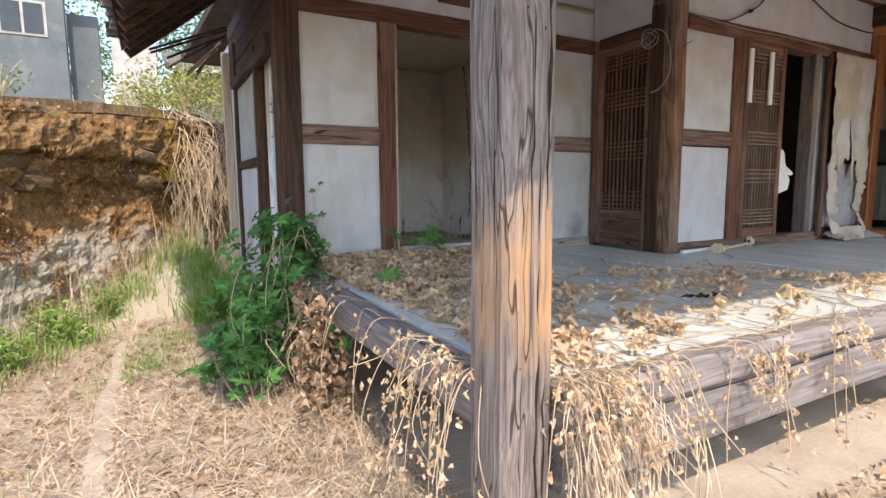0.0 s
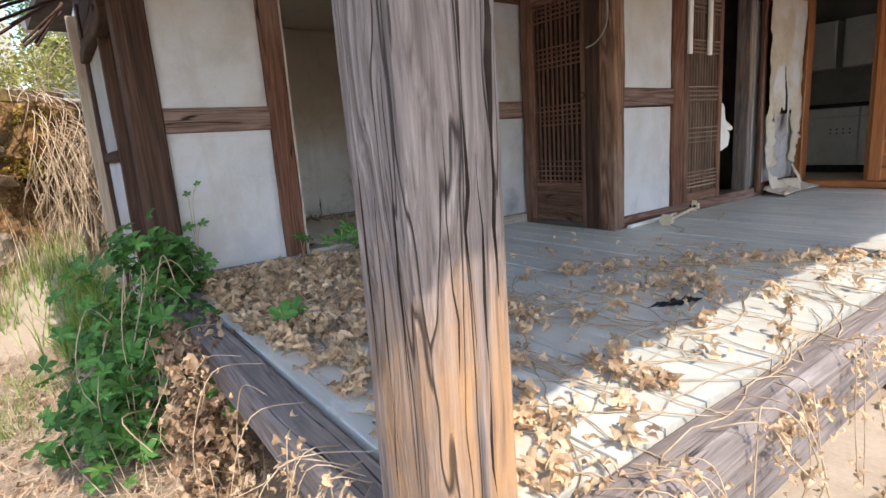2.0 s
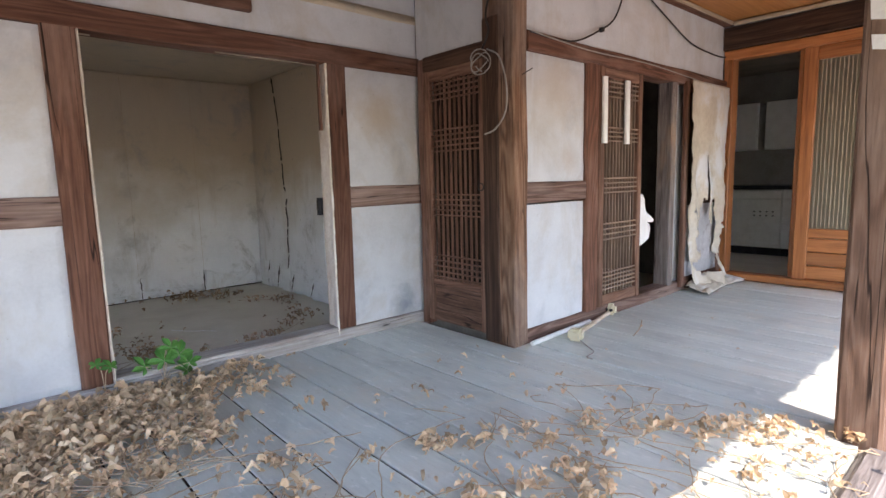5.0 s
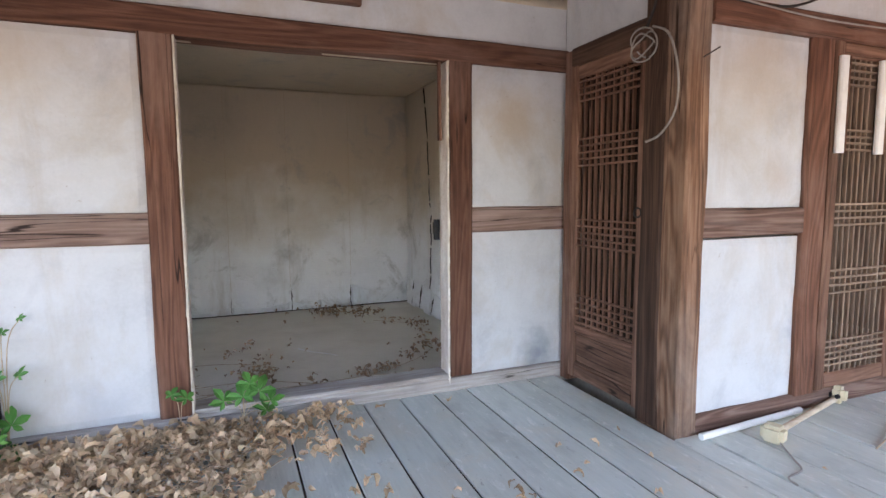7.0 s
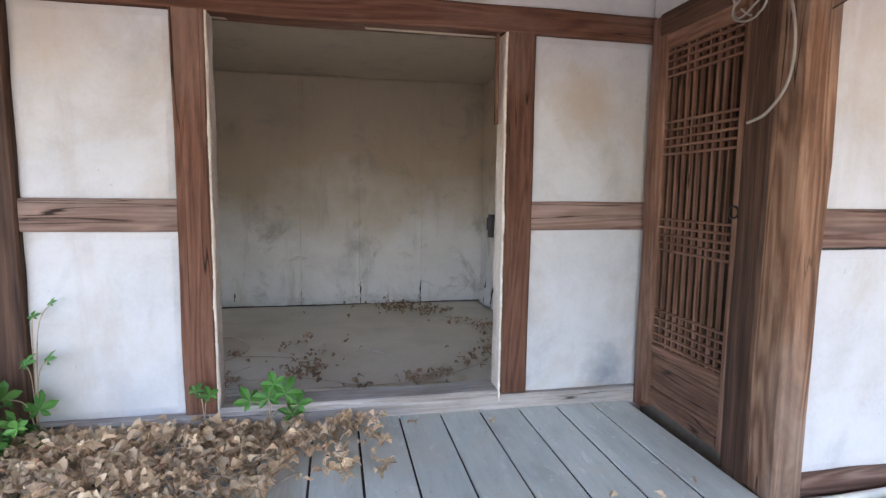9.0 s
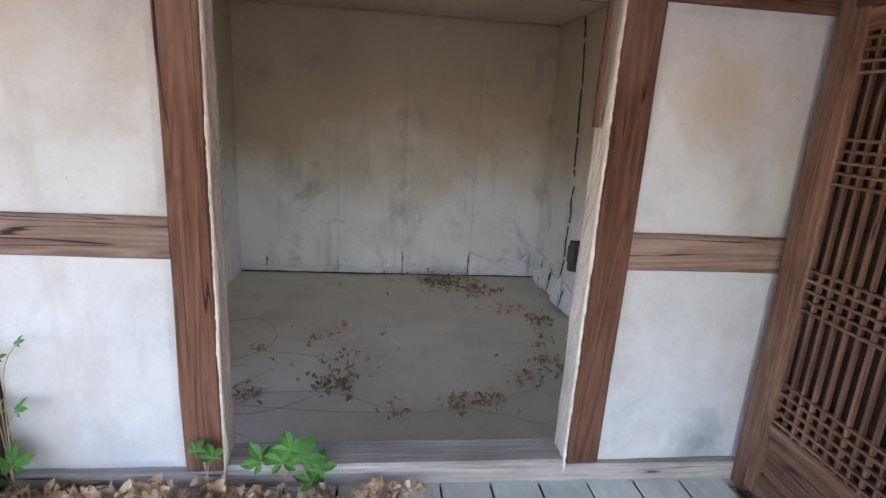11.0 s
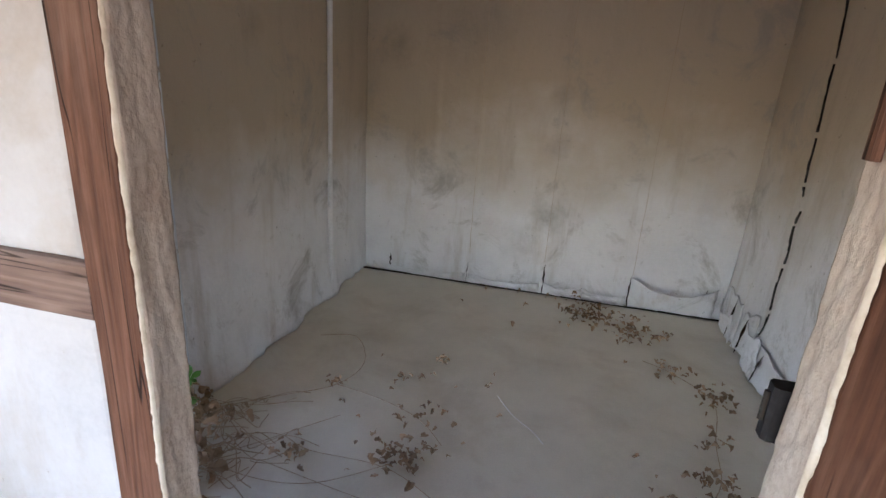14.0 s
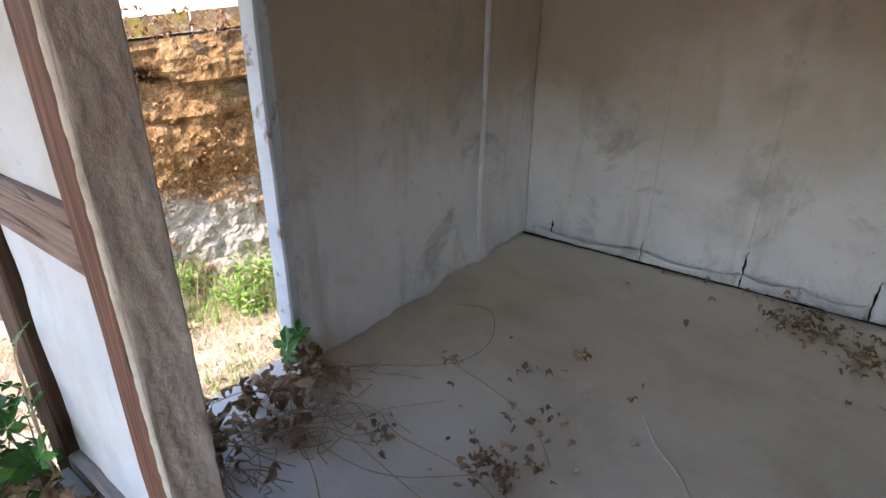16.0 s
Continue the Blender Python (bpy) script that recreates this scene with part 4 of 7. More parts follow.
def cylinder(x, y, z0, z1, r, n=14, axis="z", r1=None):
    r1 = r if r1 is None else r1
    verts, faces = [], []
    for h, rr in ((z0, r), (z1, r1)):
        for i in range(n):
            a = 2 * math.pi * i / n
            c, s = rr * math.cos(a), rr * math.sin(a)
            verts.append({"z": (x + c, y + s, h), "x": (h, x + c, y + s), "y": (x + s, h, y + c)}[axis])
    faces = [(i, (i + 1) % n, n + (i + 1) % n, n + i) for i in range(n)] + [tuple(range(n - 1, -1, -1)), tuple(range(n, 2 * n))]
    return verts, faces


def dry_proto(rng):
    """A curled, crumpled leaf about one unit long, with a ragged margin."""
    verts, faces, n = [], [], 8
    curl, twist, wid = rng.uniform(2.0, 5.2), rng.uniform(-1.0, 1.0), rng.uniform(0.17, 0.36)
    side, cup = rng.uniform(-0.3, 0.3), rng.uniform(0.4, 1.3)
    for i in range(n):
        f = i / (n - 1)
        w = wid * math.sin(math.pi * (0.07 + 0.9 * f)) ** 0.8
        c, s_ = math.cos(twist * f), math.sin(twist * f)
        for s in (-1, 0, 1):
            ww = w * rng.uniform(0.6, 1.35)
            up = abs(s) * cup * ww + rng.uniform(-0.05, 0.05)
            y, z = s * ww * c - up * s_, s * ww * s_ + up * c
            verts.append((0.5 * math.sin((f - 0.5) * 2.2) + rng.uniform(-0.05, 0.05), y + side * math.sin(f * 3), z + 0.22 * math.sin(f * curl)))
    for i in range(n - 1):
        for k in range(2):
            a = i * 3 + k
            faces.append((a, a + 1, a + 4, a + 3))
    return np.array(verts), faces


def palm_proto(rng):
    """A five-lobed green vine leaf with folded lobes."""
    verts, faces = [(0, 0, 0)], []
    lobes = [(-2.2, 0.55), (-1.15, 0.85), (0, 1.0), (1.15, 0.85), (2.2, 0.55)]
    for a, ln in lobes:
        k = len(verts)
        for da, r, dz in ((-0.52, 0.46, 0.02), (-0.33, 0.74, 0.04), (0, 1.0, -0.10), (0.33, 0.74, 0.04), (0.52, 0.46, 0.02), (0, 0.55, -0.05)):
            verts.append((math.sin(a + da) * ln * r, math.cos(a + da) * ln * r, dz - 0.12 * (ln * r) ** 2 + rng.uniform(-0.03, 0.03)))
        faces += [(0, k, k + 5), (k, k + 1, k + 5), (k + 1, k + 2, k + 5), (k + 2, k + 3, k + 5), (k + 3, k + 4, k + 5), (k + 4, 0, k + 5)]
    return np.array(verts), faces


def oval_proto(rng):
    verts = [(0, -0.5, 0), (-0.22, -0.15, 0.04), (-0.2, 0.2, 0.03), (0, 0.55, -0.06), (0.2, 0.2, 0.03), (0.22, -0.15, 0.04), (0, 0, -0.03)]
    faces = [(0, 6, 1), (1, 6, 2), (2, 6, 3), (3, 6, 4), (4, 6, 5), (5, 6, 0)]
    return np.array(verts), faces


DRY_PROTOS = [dry_proto(R) for _ in range(28)]
PALM_PROTOS = [palm_proto(R) for _ in range(4)]
OVAL_PROTOS = [oval_proto(R)]


def scatter(name, protos, places, material, parent=None, label="", category="", stuff=True):
    """Joins many small leaves into one mesh. places: (x, y, z, size, tilt, lean, turn)."""
    vs, fs, base = [], [], 0
    o = np.array(base_of(parent))
    for n, (x, y, z, size, rx, ry, rz) in enumerate(places):
        v, f = protos[n % len(protos)]
        m = np.array(Euler((rx, ry, rz)).to_matrix())
        vs.append((v * size) @ m.T + np.array((x, y, z)) - o)
        fs += [tuple(i + base for i in q) for q in f]
        base += len(v)
    allv = np.concatenate(vs)
    me = bpy.data.meshes.new(name)
    me.from_pydata(allv.tolist(), [], fs)
    me.materials.append(material)
    ob = new(name, me)
    ob.parent = parent
    return tagged(ob, label, category, "", "stuff" if stuff and parent is None else "")


def blades(name, places, material, parent=None, label="", category="grass"):
    """Grass blades or straws: (x, y, z, length, lean, heading, width, bend)."""
    vs, fs = [], []
    o = base_of(parent)
    for x, y, z, ln, lean, head, wd, bend in places:
        k = len(vs)
        px, py = math.cos(head), math.sin(head)
        pos, ang = Vector((x, y, z)) - o, lean
        for i in range(4):
            w = wd * (1 - i / 3.4)
            vs += [(pos.x - py * w, pos.y + px * w, pos.z), (pos.x + py * w, pos.y - px * w, pos.z)]
            pos = pos + Vector((px * math.sin(ang), py * math.sin(ang), math.cos(ang))) * ln / 3
            ang += bend
        for i in range(3):
            a = k + i * 2
            fs.append((a, a + 1, a + 3, a + 2))
    me = bpy.data.meshes.new(name)
    me.from_pydata([tuple(v) for v in vs], [], fs)
    me.materials.append(material)
    ob = new(name, me)
    ob.parent = parent
    return tagged(ob, label, category, "", "stuff" if parent is None else "")


# ---- lattice doors ----
def lattice_door(name, label, flip, u0, u1, d0, z0, z1, groups, count, panel, mats):
    """A wooden lattice door leaf. flip: it lies along y instead of x; d0: its face."""
    at = (d0, (u0 + u1) / 2, z0) if flip else ((u0 + u1) / 2, d0, z0)
    door = thing(name, at, label, "door", kind="structure")

    def piece(nm, a, b, c, d, lo, hi, lab="", **kw):
        if flip:
            return bar(nm, d0 + lo, d0 + hi, a, b, c, d, mats, door, lab, **kw)
        return bar(nm, a, b, d0 + lo, d0 + hi, c, d, mats, door, lab, **kw)

    def framed(*a, **kw):
        ob = piece(*a, **kw)
        ob.data.materials[0] = LATTICE["z" if a[0] == "stile" else "y" if flip else "x"]
        return ob

    sw = 0.06
    framed("stile", u0, u0 + sw, z0, z1, 0, 0.036, wob=0.002)
    framed("stile", u1 - sw, u1, z0, z1, 0, 0.036, wob=0.002)
    framed("rail", u0 + sw, u1 - sw, z1 - 0.07, z1, 0.001, 0.035, wob=0.001)
    framed("rail", u0 + sw, u1 - sw, z0, z0 + 0.075, 0.001, 0.035, wob=0.001)
    g0 = z0 + 0.075
    if panel:
        g0 = z0 + 0.30
        framed("rail", u0 + sw, u1 - sw, g0 - 0.05, g0, 0.001, 0.035, wob=0.001)
        piece("panel", u0 + sw, u1 - sw, z0 + 0.075, g0 - 0.05, 0.016, 0.03, wob=0)
        piece("panel_moulding", u0 + sw, u1 - sw, z0 + 0.075, z0 + 0.09, 0.006, 0.016, wob=0)
        piece("panel_moulding", u0 + sw, u1 - sw, g0 - 0.065, g0 - 0.05, 0.006, 0.016, wob=0)
    for k in range(count):
        c = u0 + sw + (u1 - u0 - 2 * sw) * (k + 1) / (count + 1)
        piece("lattice_bar", c - 0.0055, c + 0.0055, g0, z1 - 0.07, 0.008, 0.026, wob=0.0008, chamfer=0.002, step=0.5)
    for lo, hi, n in groups:
        for k in range(n):
            z = lo + (hi - lo) * k / (n - 1)
            piece("lattice_crossbar", u0 + sw, u1 - sw, z - 0.005, z + 0.005, 0.004, 0.0225, wob=0.0008, chamfer=0.002, step=0.5, axis="y" if flip else "x")
    return door


door_a = lattice_door("door_1", "dark brown wooden lattice door with a lower panel", True, 3.065, 3.64, 3.60, 0.685, 2.39, ((2.20, 2.30, 4), (1.86, 2.0, 5), (1.43, 1.57, 5), (1.0, 1.15, 5)), 9, True, LATTICE)
# Near-black sheet that closes the lattice from behind.
part("backing_paper", sheet((3.640, 3.12, 0.98), (0, 0.46, 0), (0, 0, 1.35), 4, 8, lambda u, v: 0.002 * fbm(u * 4, v * 8), 0.003, (-1, 0, 0)), NEARBLACK, door_a, "near-black brown backing")
tube("door_ring", [[(3.592, 3.10 + 0.022 * math.cos(a / 12 * 6.283), 1.62 + 0.022 * math.sin(a / 12 * 6.283)) for a in range(13)]], 0.004, DARKCABLE, door_a, "rusty iron ring pull")
door_b = lattice_door("door_2", "half-open brown wooden lattice door without paper", False, 4.455, 5.03, FRONT_B - 0.025, 0.745, 2.40, ((2.21, 2.31, 4), (1.91, 2.0, 4), (1.55, 1.65, 4), (1.22, 1.33, 4), (0.86, 0.98, 5)), 10, False, DUSTLATTICE)
for x0 in (4.462, 4.752):
    s = thing("white_strip", (x0 + 0.033, FRONT_B - 0.05, 1.89), "white painted wooden strip fixed on the lattice door", "strip", "white strips on the door")
    bar("board", x0, x0 + 0.052, FRONT_B - 0.05, FRONT_B - 0.026, 1.89, 2.33, WHITE, s, wob=0.001)
    bar("edge", x0 + 0.054, x0 + 0.068, FRONT_B - 0.046, FRONT_B - 0.026, 1.89, 2.33, BROWN, s, wob=0.001)


def torn_paper():
    """A stiff torn sheet that sticks out from behind the door's edge."""
    outline = [(5.0, 1.50), (5.07, 1.53), (5.13, 1.515), (5.19, 1.475), (5.225, 1.415), (5.25, 1.375), (5.31, 1.335), (5.34, 1.305), (5.325, 1.285), (5.275, 1.29), (5.30, 1.27), (5.31, 1.235), (5.295, 1.155), (5.23, 1.135), (5.12, 1.12), (5.0, 1.10)]
    bm = bmesh.new()
    front = [bm.verts.new((x, FRONT_B + 0.03 + 0.018 * math.sin(x * 23), z)) for x, z in outline]
    bm.faces.new(front)
    ext = bmesh.ops.extrude_face_region(bm, geom=bm.faces[:])
    bmesh.ops.translate(bm, verts=[v for v in ext["geom"] if isinstance(v, bmesh.types.BMVert)], vec=(0, 0.003, 0))
    bmesh.ops.recalc_face_normals(bm, faces=bm.faces)
    ob = part("torn_paper", bm, WHITE)
    tagged(ob, "torn white paper sheet sticking out of the doorway", "paper")


torn_paper()

# old door leaf with torn sheeting
leaf = thing("door_3", (6.1, FRONT_B - 0.05, 0.735), "old door leaf leaning open under torn sheeting", "door", kind="structure")
bar("stile", 5.70, 5.755, FRONT_B - 0.055, FRONT_B - 0.015, 0.70, 2.42, BROWN, leaf)
bar("stile", 6.44, 6.495, FRONT_B - 0.055, FRONT_B - 0.015, 0.70, 2.42, BROWN, leaf)
bar("rail", 5.755, 6.44, FRONT_B - 0.05, FRONT_B - 0.02, 2.34, 2.41, BROWN, leaf)
bar("rail", 5.755, 6.44, FRONT_B - 0.05, FRONT_B - 0.02, 0.70, 0.78, BROWN, leaf)
bar("board", 5.755, 6.44, FRONT_B - 0.035, FRONT_B - 0.022, 1.40, 2.34, DARKWOOD, leaf, wob=0.001)
part("lower_board", sheet((5.755, FRONT_B - 0.036, 0.78), (0.685, 0, 0), (0, 0, 0.62), 10, 10, lambda u, v: 0.006 * fbm(u * 3, v * 3), 0.012, (0, -1, 0)), GREYPAPER, leaf, "grey torn backing sheet")


def torn_sheeting():
    nu, nv = 34, 90
    verts, faces, keep = [], [], {}
    for j in range(nv + 1):
        v = j / nv
        z = 2.43 - v * 1.76
        pinch = 0.09 * max(0, v - 0.55) / 0.45 + 0.006 * math.sin(v * 37)
        for i in range(nu + 1):
            u = i / nu
            ragged = 0.03 * fbm(v * 16, u * 0.5 + (0 if u < 0.5 else 9), 2)
            x = 5.725 + pinch + u * (0.755 - 1.75 * pinch) + ragged * abs(u - 0.5) * 2
            fold = 0.03 * max(0.0, v - 0.5) * math.sin(v * 31 + u * 5) + 0.016 * math.sin(u * 15 + 2 * math.sin(v * 5)) * min(1, v * 2.2) + 0.02 * fbm(u * 4, v * 7, 5) * (0.3 + v)
            y = FRONT_B - 0.085 - fold - 0.10 * max(0, v - 0.86) / 0.14
            verts.append((x, y, z))
    for j in range(nv):
        for i in range(nu):
            u, v = (i + 0.5) / nu, (j + 0.5) / nv
            c, half = 0.46 + 0.05 * (v - 0.3), 0.05 * min(1, max(0, (v - 0.31) / 0.3)) * (1 if v < 0.66 else max(0, (0.75 - v) / 0.09))
            hole = 0.31 < v < 0.75 and abs(u - c) < half
            edge_l, edge_r = 0.16 + 0.16 * fbm(v * 14, 1, 3), 0.80 + 0.17 * fbm(v * 12, 6, 3)
            start = 0.63 + 0.06 * math.sin(u * 23 + 1) + 0.09 * fbm(u * 9, 2, 8)
            hole |= v > start and edge_l < u < edge_r and v < 0.93
            hole |= v > 0.60 and u > 0.93 + 0.06 * fbm(v * 20, 3, 1)
            hole |= 0.70 < v < 0.82 and abs(u - 0.2) < 0.025 + 0.03 * math.sin(v * 50)
            if not hole:
                w = nu + 1
                faces.append((j * w + i, j * w + i + 1, j * w + w + i + 1, j * w + w + i))
    ob = part("torn_curtain", (verts, faces), PAPER, None, smooth=True)
    mod = ob.modifiers.new("thickness", "SOLIDIFY")
    mod.thickness = 0.004
    tagged(ob, "torn yellowed sheeting hanging over the old door leaf", "curtain")
    # crumpled foot of the sheeting on the boards
    nu, nv = 40, 16
    verts = []
    for j in range(nv + 1):
        for i in range(nu + 1):
            u, v = i / nu, j / nv
            verts.append((5.74 + u * 0.70 + 0.25 * v * (u - 0.1), 2.76 - v * 0.16 - 0.10 * v * abs(u - 0.5), DECK + 0.008 + (0.10 * (1 - v) * (0.4 + 0.6 * math.sin(u * 3.14)) + 0.03 * abs(fbm(u * 5, v * 4, 3)))))
    faces = [(j * (nu + 1) + i, j * (nu + 1) + i + 1, j * (nu + 1) + nu + 2 + i, j * (nu + 1) + nu + 1 + i) for j in range(nv) for i in range(nu)]
    ob = part("crumpled_sheeting", (verts, faces), PAPER, None, smooth=True)
    ob.modifiers.new("thickness", "SOLIDIFY").thickness = 0.004
    tagged(ob, "crumpled pale sheeting lying on the deck boards", "sheeting")


torn_sheeting()

# ---- kitchen door and interior ----
kd = thing("door_4", (KX, 1.8, DECK + 0.065), "orange wooden sliding door with ribbed glass", "door", kind="structure")
bar("stile", KX + 0.01, KX + 0.05, 2.10, 2.205, DECK + 0.067, 2.69, ORANGE, kd, wob=0.001)
bar("stile", KX + 0.01, KX + 0.05, 1.372, 1.465, DECK + 0.067, 2.69, ORANGE, kd, wob=0.001)
bar("rail", KX + 0.012, KX + 0.048, 1.465, 2.10, 2.58, 2.69, ORANGE, kd, wob=0.001)
bar("rail", KX + 0.012, KX + 0.048, 1.465, 2.10, 1.09, 1.17, ORANGE, kd, wob=0.001)
for k in range(3):
    bar("panel_board", KX + 0.018, KX + 0.04, 1.465, 2.10, 0.73 + k * 0.12, 0.845 + k * 0.12, ORANGE, kd, wob=0.001)
part("pane", hewn(KX + 0.03, KX + 0.035, 1.465, 2.10, 1.17, 2.58, "z", wob=0), RIBBED, kd)
for k in range(21):
    y = 1.492 + k * 0.029
    bar("lattice_bar", KX + 0.020, KX + 0.028, y - 0.003, y + 0.003, 1.17, 2.58, PALEWOOD, kd, wob=0, step=2)
for z in (1.30, 1.36, 1.42, 1.80, 1.86, 1.92, 2.34, 2.40, 2.46):
    bar("lattice_crossbar", KX + 0.05, KX + 0.056, 1.465, 2.10, z - 0.003, z + 0.003, PALEWOOD, kd, wob=0, step=2)
bar("second_leaf_stile", KX + 0.056, KX + 0.095, 2.16, 2.25, DECK + 0.067, 2.69, ORANGE, kd, wob=0.001)
st = part("sticker", cylinder(1.505, 1.335, KX + 0.004, KX + 0.028, 0.062, 24, "x"), BLUESTICKER, kd, "round pale blue sticker")
part("sticker_mark", cylinder(1.505, 1.335, KX + 0.0015, KX + 0.0038, 0.03, 20, "x"), WHITE, kd)

kitchen = thing("wall_kitchen_inside", (0, 0, 0), "dim grey walls of the kitchen", "wall", kind="structure")
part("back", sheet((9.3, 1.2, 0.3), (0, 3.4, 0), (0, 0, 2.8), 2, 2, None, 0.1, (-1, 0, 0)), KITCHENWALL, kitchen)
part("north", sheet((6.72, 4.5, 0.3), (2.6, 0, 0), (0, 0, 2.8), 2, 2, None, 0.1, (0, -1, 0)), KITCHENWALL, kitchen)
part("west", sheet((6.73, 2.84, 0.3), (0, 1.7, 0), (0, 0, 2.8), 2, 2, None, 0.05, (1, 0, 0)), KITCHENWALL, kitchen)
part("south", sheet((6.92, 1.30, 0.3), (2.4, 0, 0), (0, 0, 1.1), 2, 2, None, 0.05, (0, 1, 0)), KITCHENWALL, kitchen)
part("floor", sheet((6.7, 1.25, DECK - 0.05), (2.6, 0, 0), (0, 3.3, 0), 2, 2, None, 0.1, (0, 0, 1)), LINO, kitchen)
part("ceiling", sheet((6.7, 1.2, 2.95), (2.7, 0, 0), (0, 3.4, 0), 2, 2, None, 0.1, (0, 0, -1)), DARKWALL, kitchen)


def kitchen_unit(y0, y1):
    c = thing("base_cabinet", (8.95, (y0 + y1) / 2, DECK - 0.05), "dull white kitchen base cabinet under a dark worktop", "cabinet", "kitchen base cabinets")
    bar("plinth", 8.72, 9.25, y0, y1, DECK - 0.05, DECK + 0.05, BLACK, c, wob=0)
    bar("body", 8.70, 9.25, y0, y1, DECK + 0.05, DECK + 0.78, WHITE, c, wob=0)
    d = bar("door", 8.675, 8.698, y0 + 0.008, y1 - 0.008, DECK + 0.09, DECK + 0.66, WHITE, c, wob=0)
    bar("drawer", 8.675, 8.698, y0 + 0.008, y1 - 0.008, DECK + 0.67, DECK + 0.77, WHITE, c, wob=0)
    for k in range(4):
        bar("vent_slot", 8.668, 8.674, y0 + 0.08 + k * 0.07, y0 + 0.10 + k * 0.07, DECK + 0.5, DECK + 0.515, BLACK, d, wob=0)
        bar("vent_slot", 8.668, 8.674, y0 + 0.08 + k * 0.07, y0 + 0.10 + k * 0.07, DECK + 0.45, DECK + 0.465, BLACK, d, wob=0)


for y0 in (2.3, 2.9, 3.5):
    kitchen_unit(y0, y0 + 0.595)
wt = thing("worktop", (8.95, 3.2, DECK + 0.785), "dark kitchen worktop over the cabinets", "worktop")
bar("slab", 8.64, 9.27, 2.28, 4.12, DECK + 0.785, DECK + 0.83, BLACK, wt, wob=0)
for y0 in (2.5, 3.3):
    c = thing("wall_cabinet", (9.1, y0 + 0.35, 1.95), "dull white kitchen wall cabinet", "cabinet", "kitchen wall cabinets")
    bar("body", 8.98, 9.28, y0, y0 + 0.72, 1.95, 2.55, WHITE, c, wob=0)
    for k in (0, 1):
        bar("door", 8.955, 8.978, y0 + 0.01 + k * 0.36, y0 + 0.35 + k * 0.36, 1.96, 2.54, WHITE, c, wob=0)

# kitchen window wall beyond the corner
kw = thing("wall_kitchen_south", (0, 0, 0), "white plastered wall below the kitchen window", "wall", kind="structure")
part("plaster_panel", sheet((6.91, 1.14, 0.0), (2.3, 0, 0), (0, 0, 1.36), 12, 8, lambda u, v: 0.004 * fbm(u * 5, v * 3), 0.12, (0, -1, 0)), PLASTER, kw)
bar("far_post", 8.62, 8.74, 1.09, 1.25, 0.0, 2.6, GREYWOOD, kw)
win = thing("window_1", (7.9, 1.16, 1.38), "dull metal sliding kitchen window in a wooden frame", "window", kind="structure")
bar("sill", 6.91, 9.2, 1.06, 1.24, 1.362, 1.40, WHITE, win, wob=0)
bar("window_frame", 6.91, 9.2, 1.10, 1.20, 2.42, 2.50, ORANGE, win, wob=0)
for x in (6.93, 7.30, 7.68, 8.05, 8.45):
    bar("mullion", x, x + 0.04, 1.10, 1.16, 1.40, 2.42, ALU, win, wob=0)
    part("pane", hewn(x + 0.04, x + 0.36, 1.125, 1.129, 1.41, 2.41, "z", wob=0), GLASS, win)

# ---- fittings on the kitchen post ----
s = thing("wall_switch", (KX - 0.05, 1.22, 1.66), "yellowed square switch plate on the post", "switch")
bar("plate", KX - 0.056, KX - 0.042, 1.185, 1.265, 1.60, 1.71, CREAM, s, wob=0)
bar("rocker", KX - 0.062, KX - 0.057, 1.205, 1.245, 1.635, 1.675, ORANGE["z"], s, wob=0)
s = thing("socket_outlet", (KX - 0.05, 1.22, 1.5), "small white socket and round plug on the post", "socket")
bar("plate", KX - 0.056, KX - 0.042, 1.19, 1.245, 1.49, 1.545, WHITE, s, wob=0)
part("plug", cylinder(1.215, 1.452, KX - 0.075, KX - 0.042, 0.028, 14, "x"), WHITE, s)
br = thing("broom", (KX - 0.1, 1.36, DECK), "worn short broom leaning on the post", "broom")
tube("handle", [[(KX - 0.06, 1.335, 1.28), (KX - 0.09, 1.345, 0.98)]], 0.012, PALEWOOD["z"], br)
blades("bristles", [(KX - 0.09, 1.345 + R.uniform(-.01, .01), 1.0, R.uniform(0.27, 0.34), 2.85 + R.uniform(-.2, .2), R.uniform(1.2, 2.4), 0.004, -0.05) for _ in range(90)], STRAW, br, category="")

# ---- porch roof timbers ----
bar("purlin", 0.72, 6.75, 1.05, 1.21, 2.765, 2.925, BROWN, roof, "long round-edged purlin", chamfer=0.04, wob=0.01)
bar("purlin", 3.70, 6.56, FRONT_B - 0.06, FRONT_B + 0.04, 2.985, 3.06, BROWN, roof)
bar("moulding", 3.66, 6.52, FRONT_B - 0.085, FRONT_B - 0.062, 2.985, 3.015, PALEWOOD, roof)
bar("moulding", KX - 0.09, KX - 0.062, 1.22, FRONT_B - 0.09, 2.975, 3.01, PALEWOOD, roof)


def rafter(p, q, r):
    p, q = Vector(p), Vector(q)
    line = [p.lerp(q, k / 6) + Vector((0.012 * fbm(k * 0.7, p.x * 3, p.y), 0, 0.012 * fbm(k * 0.9, p.x * 5, p.y + 4))) for k in range(7)]
    # Past x = 5 the lighter warm timber paints bounced light onto the rafters.
    return tube("rafter", [line], r * R.uniform(0.85, 1.1), (WARMWOOD if p.x > 5 else DARKWOOD)["y" if abs(p.x - q.x) < abs(p.y - q.y) else "x"], roof)


slope = (4.5 - EAVE_Z) / (4.6 - EAVE_Y)
for k in range(37):
    x = 0.52 + k * 0.29
    rafter((x + R.uniform(-.03, .03), 1.95, EAVE_Z + 0.0 + slope * 1.75), (x + R.uniform(-.03, .03), EAVE_Y + 0.03, EAVE_Z - 0.0), 0.05)
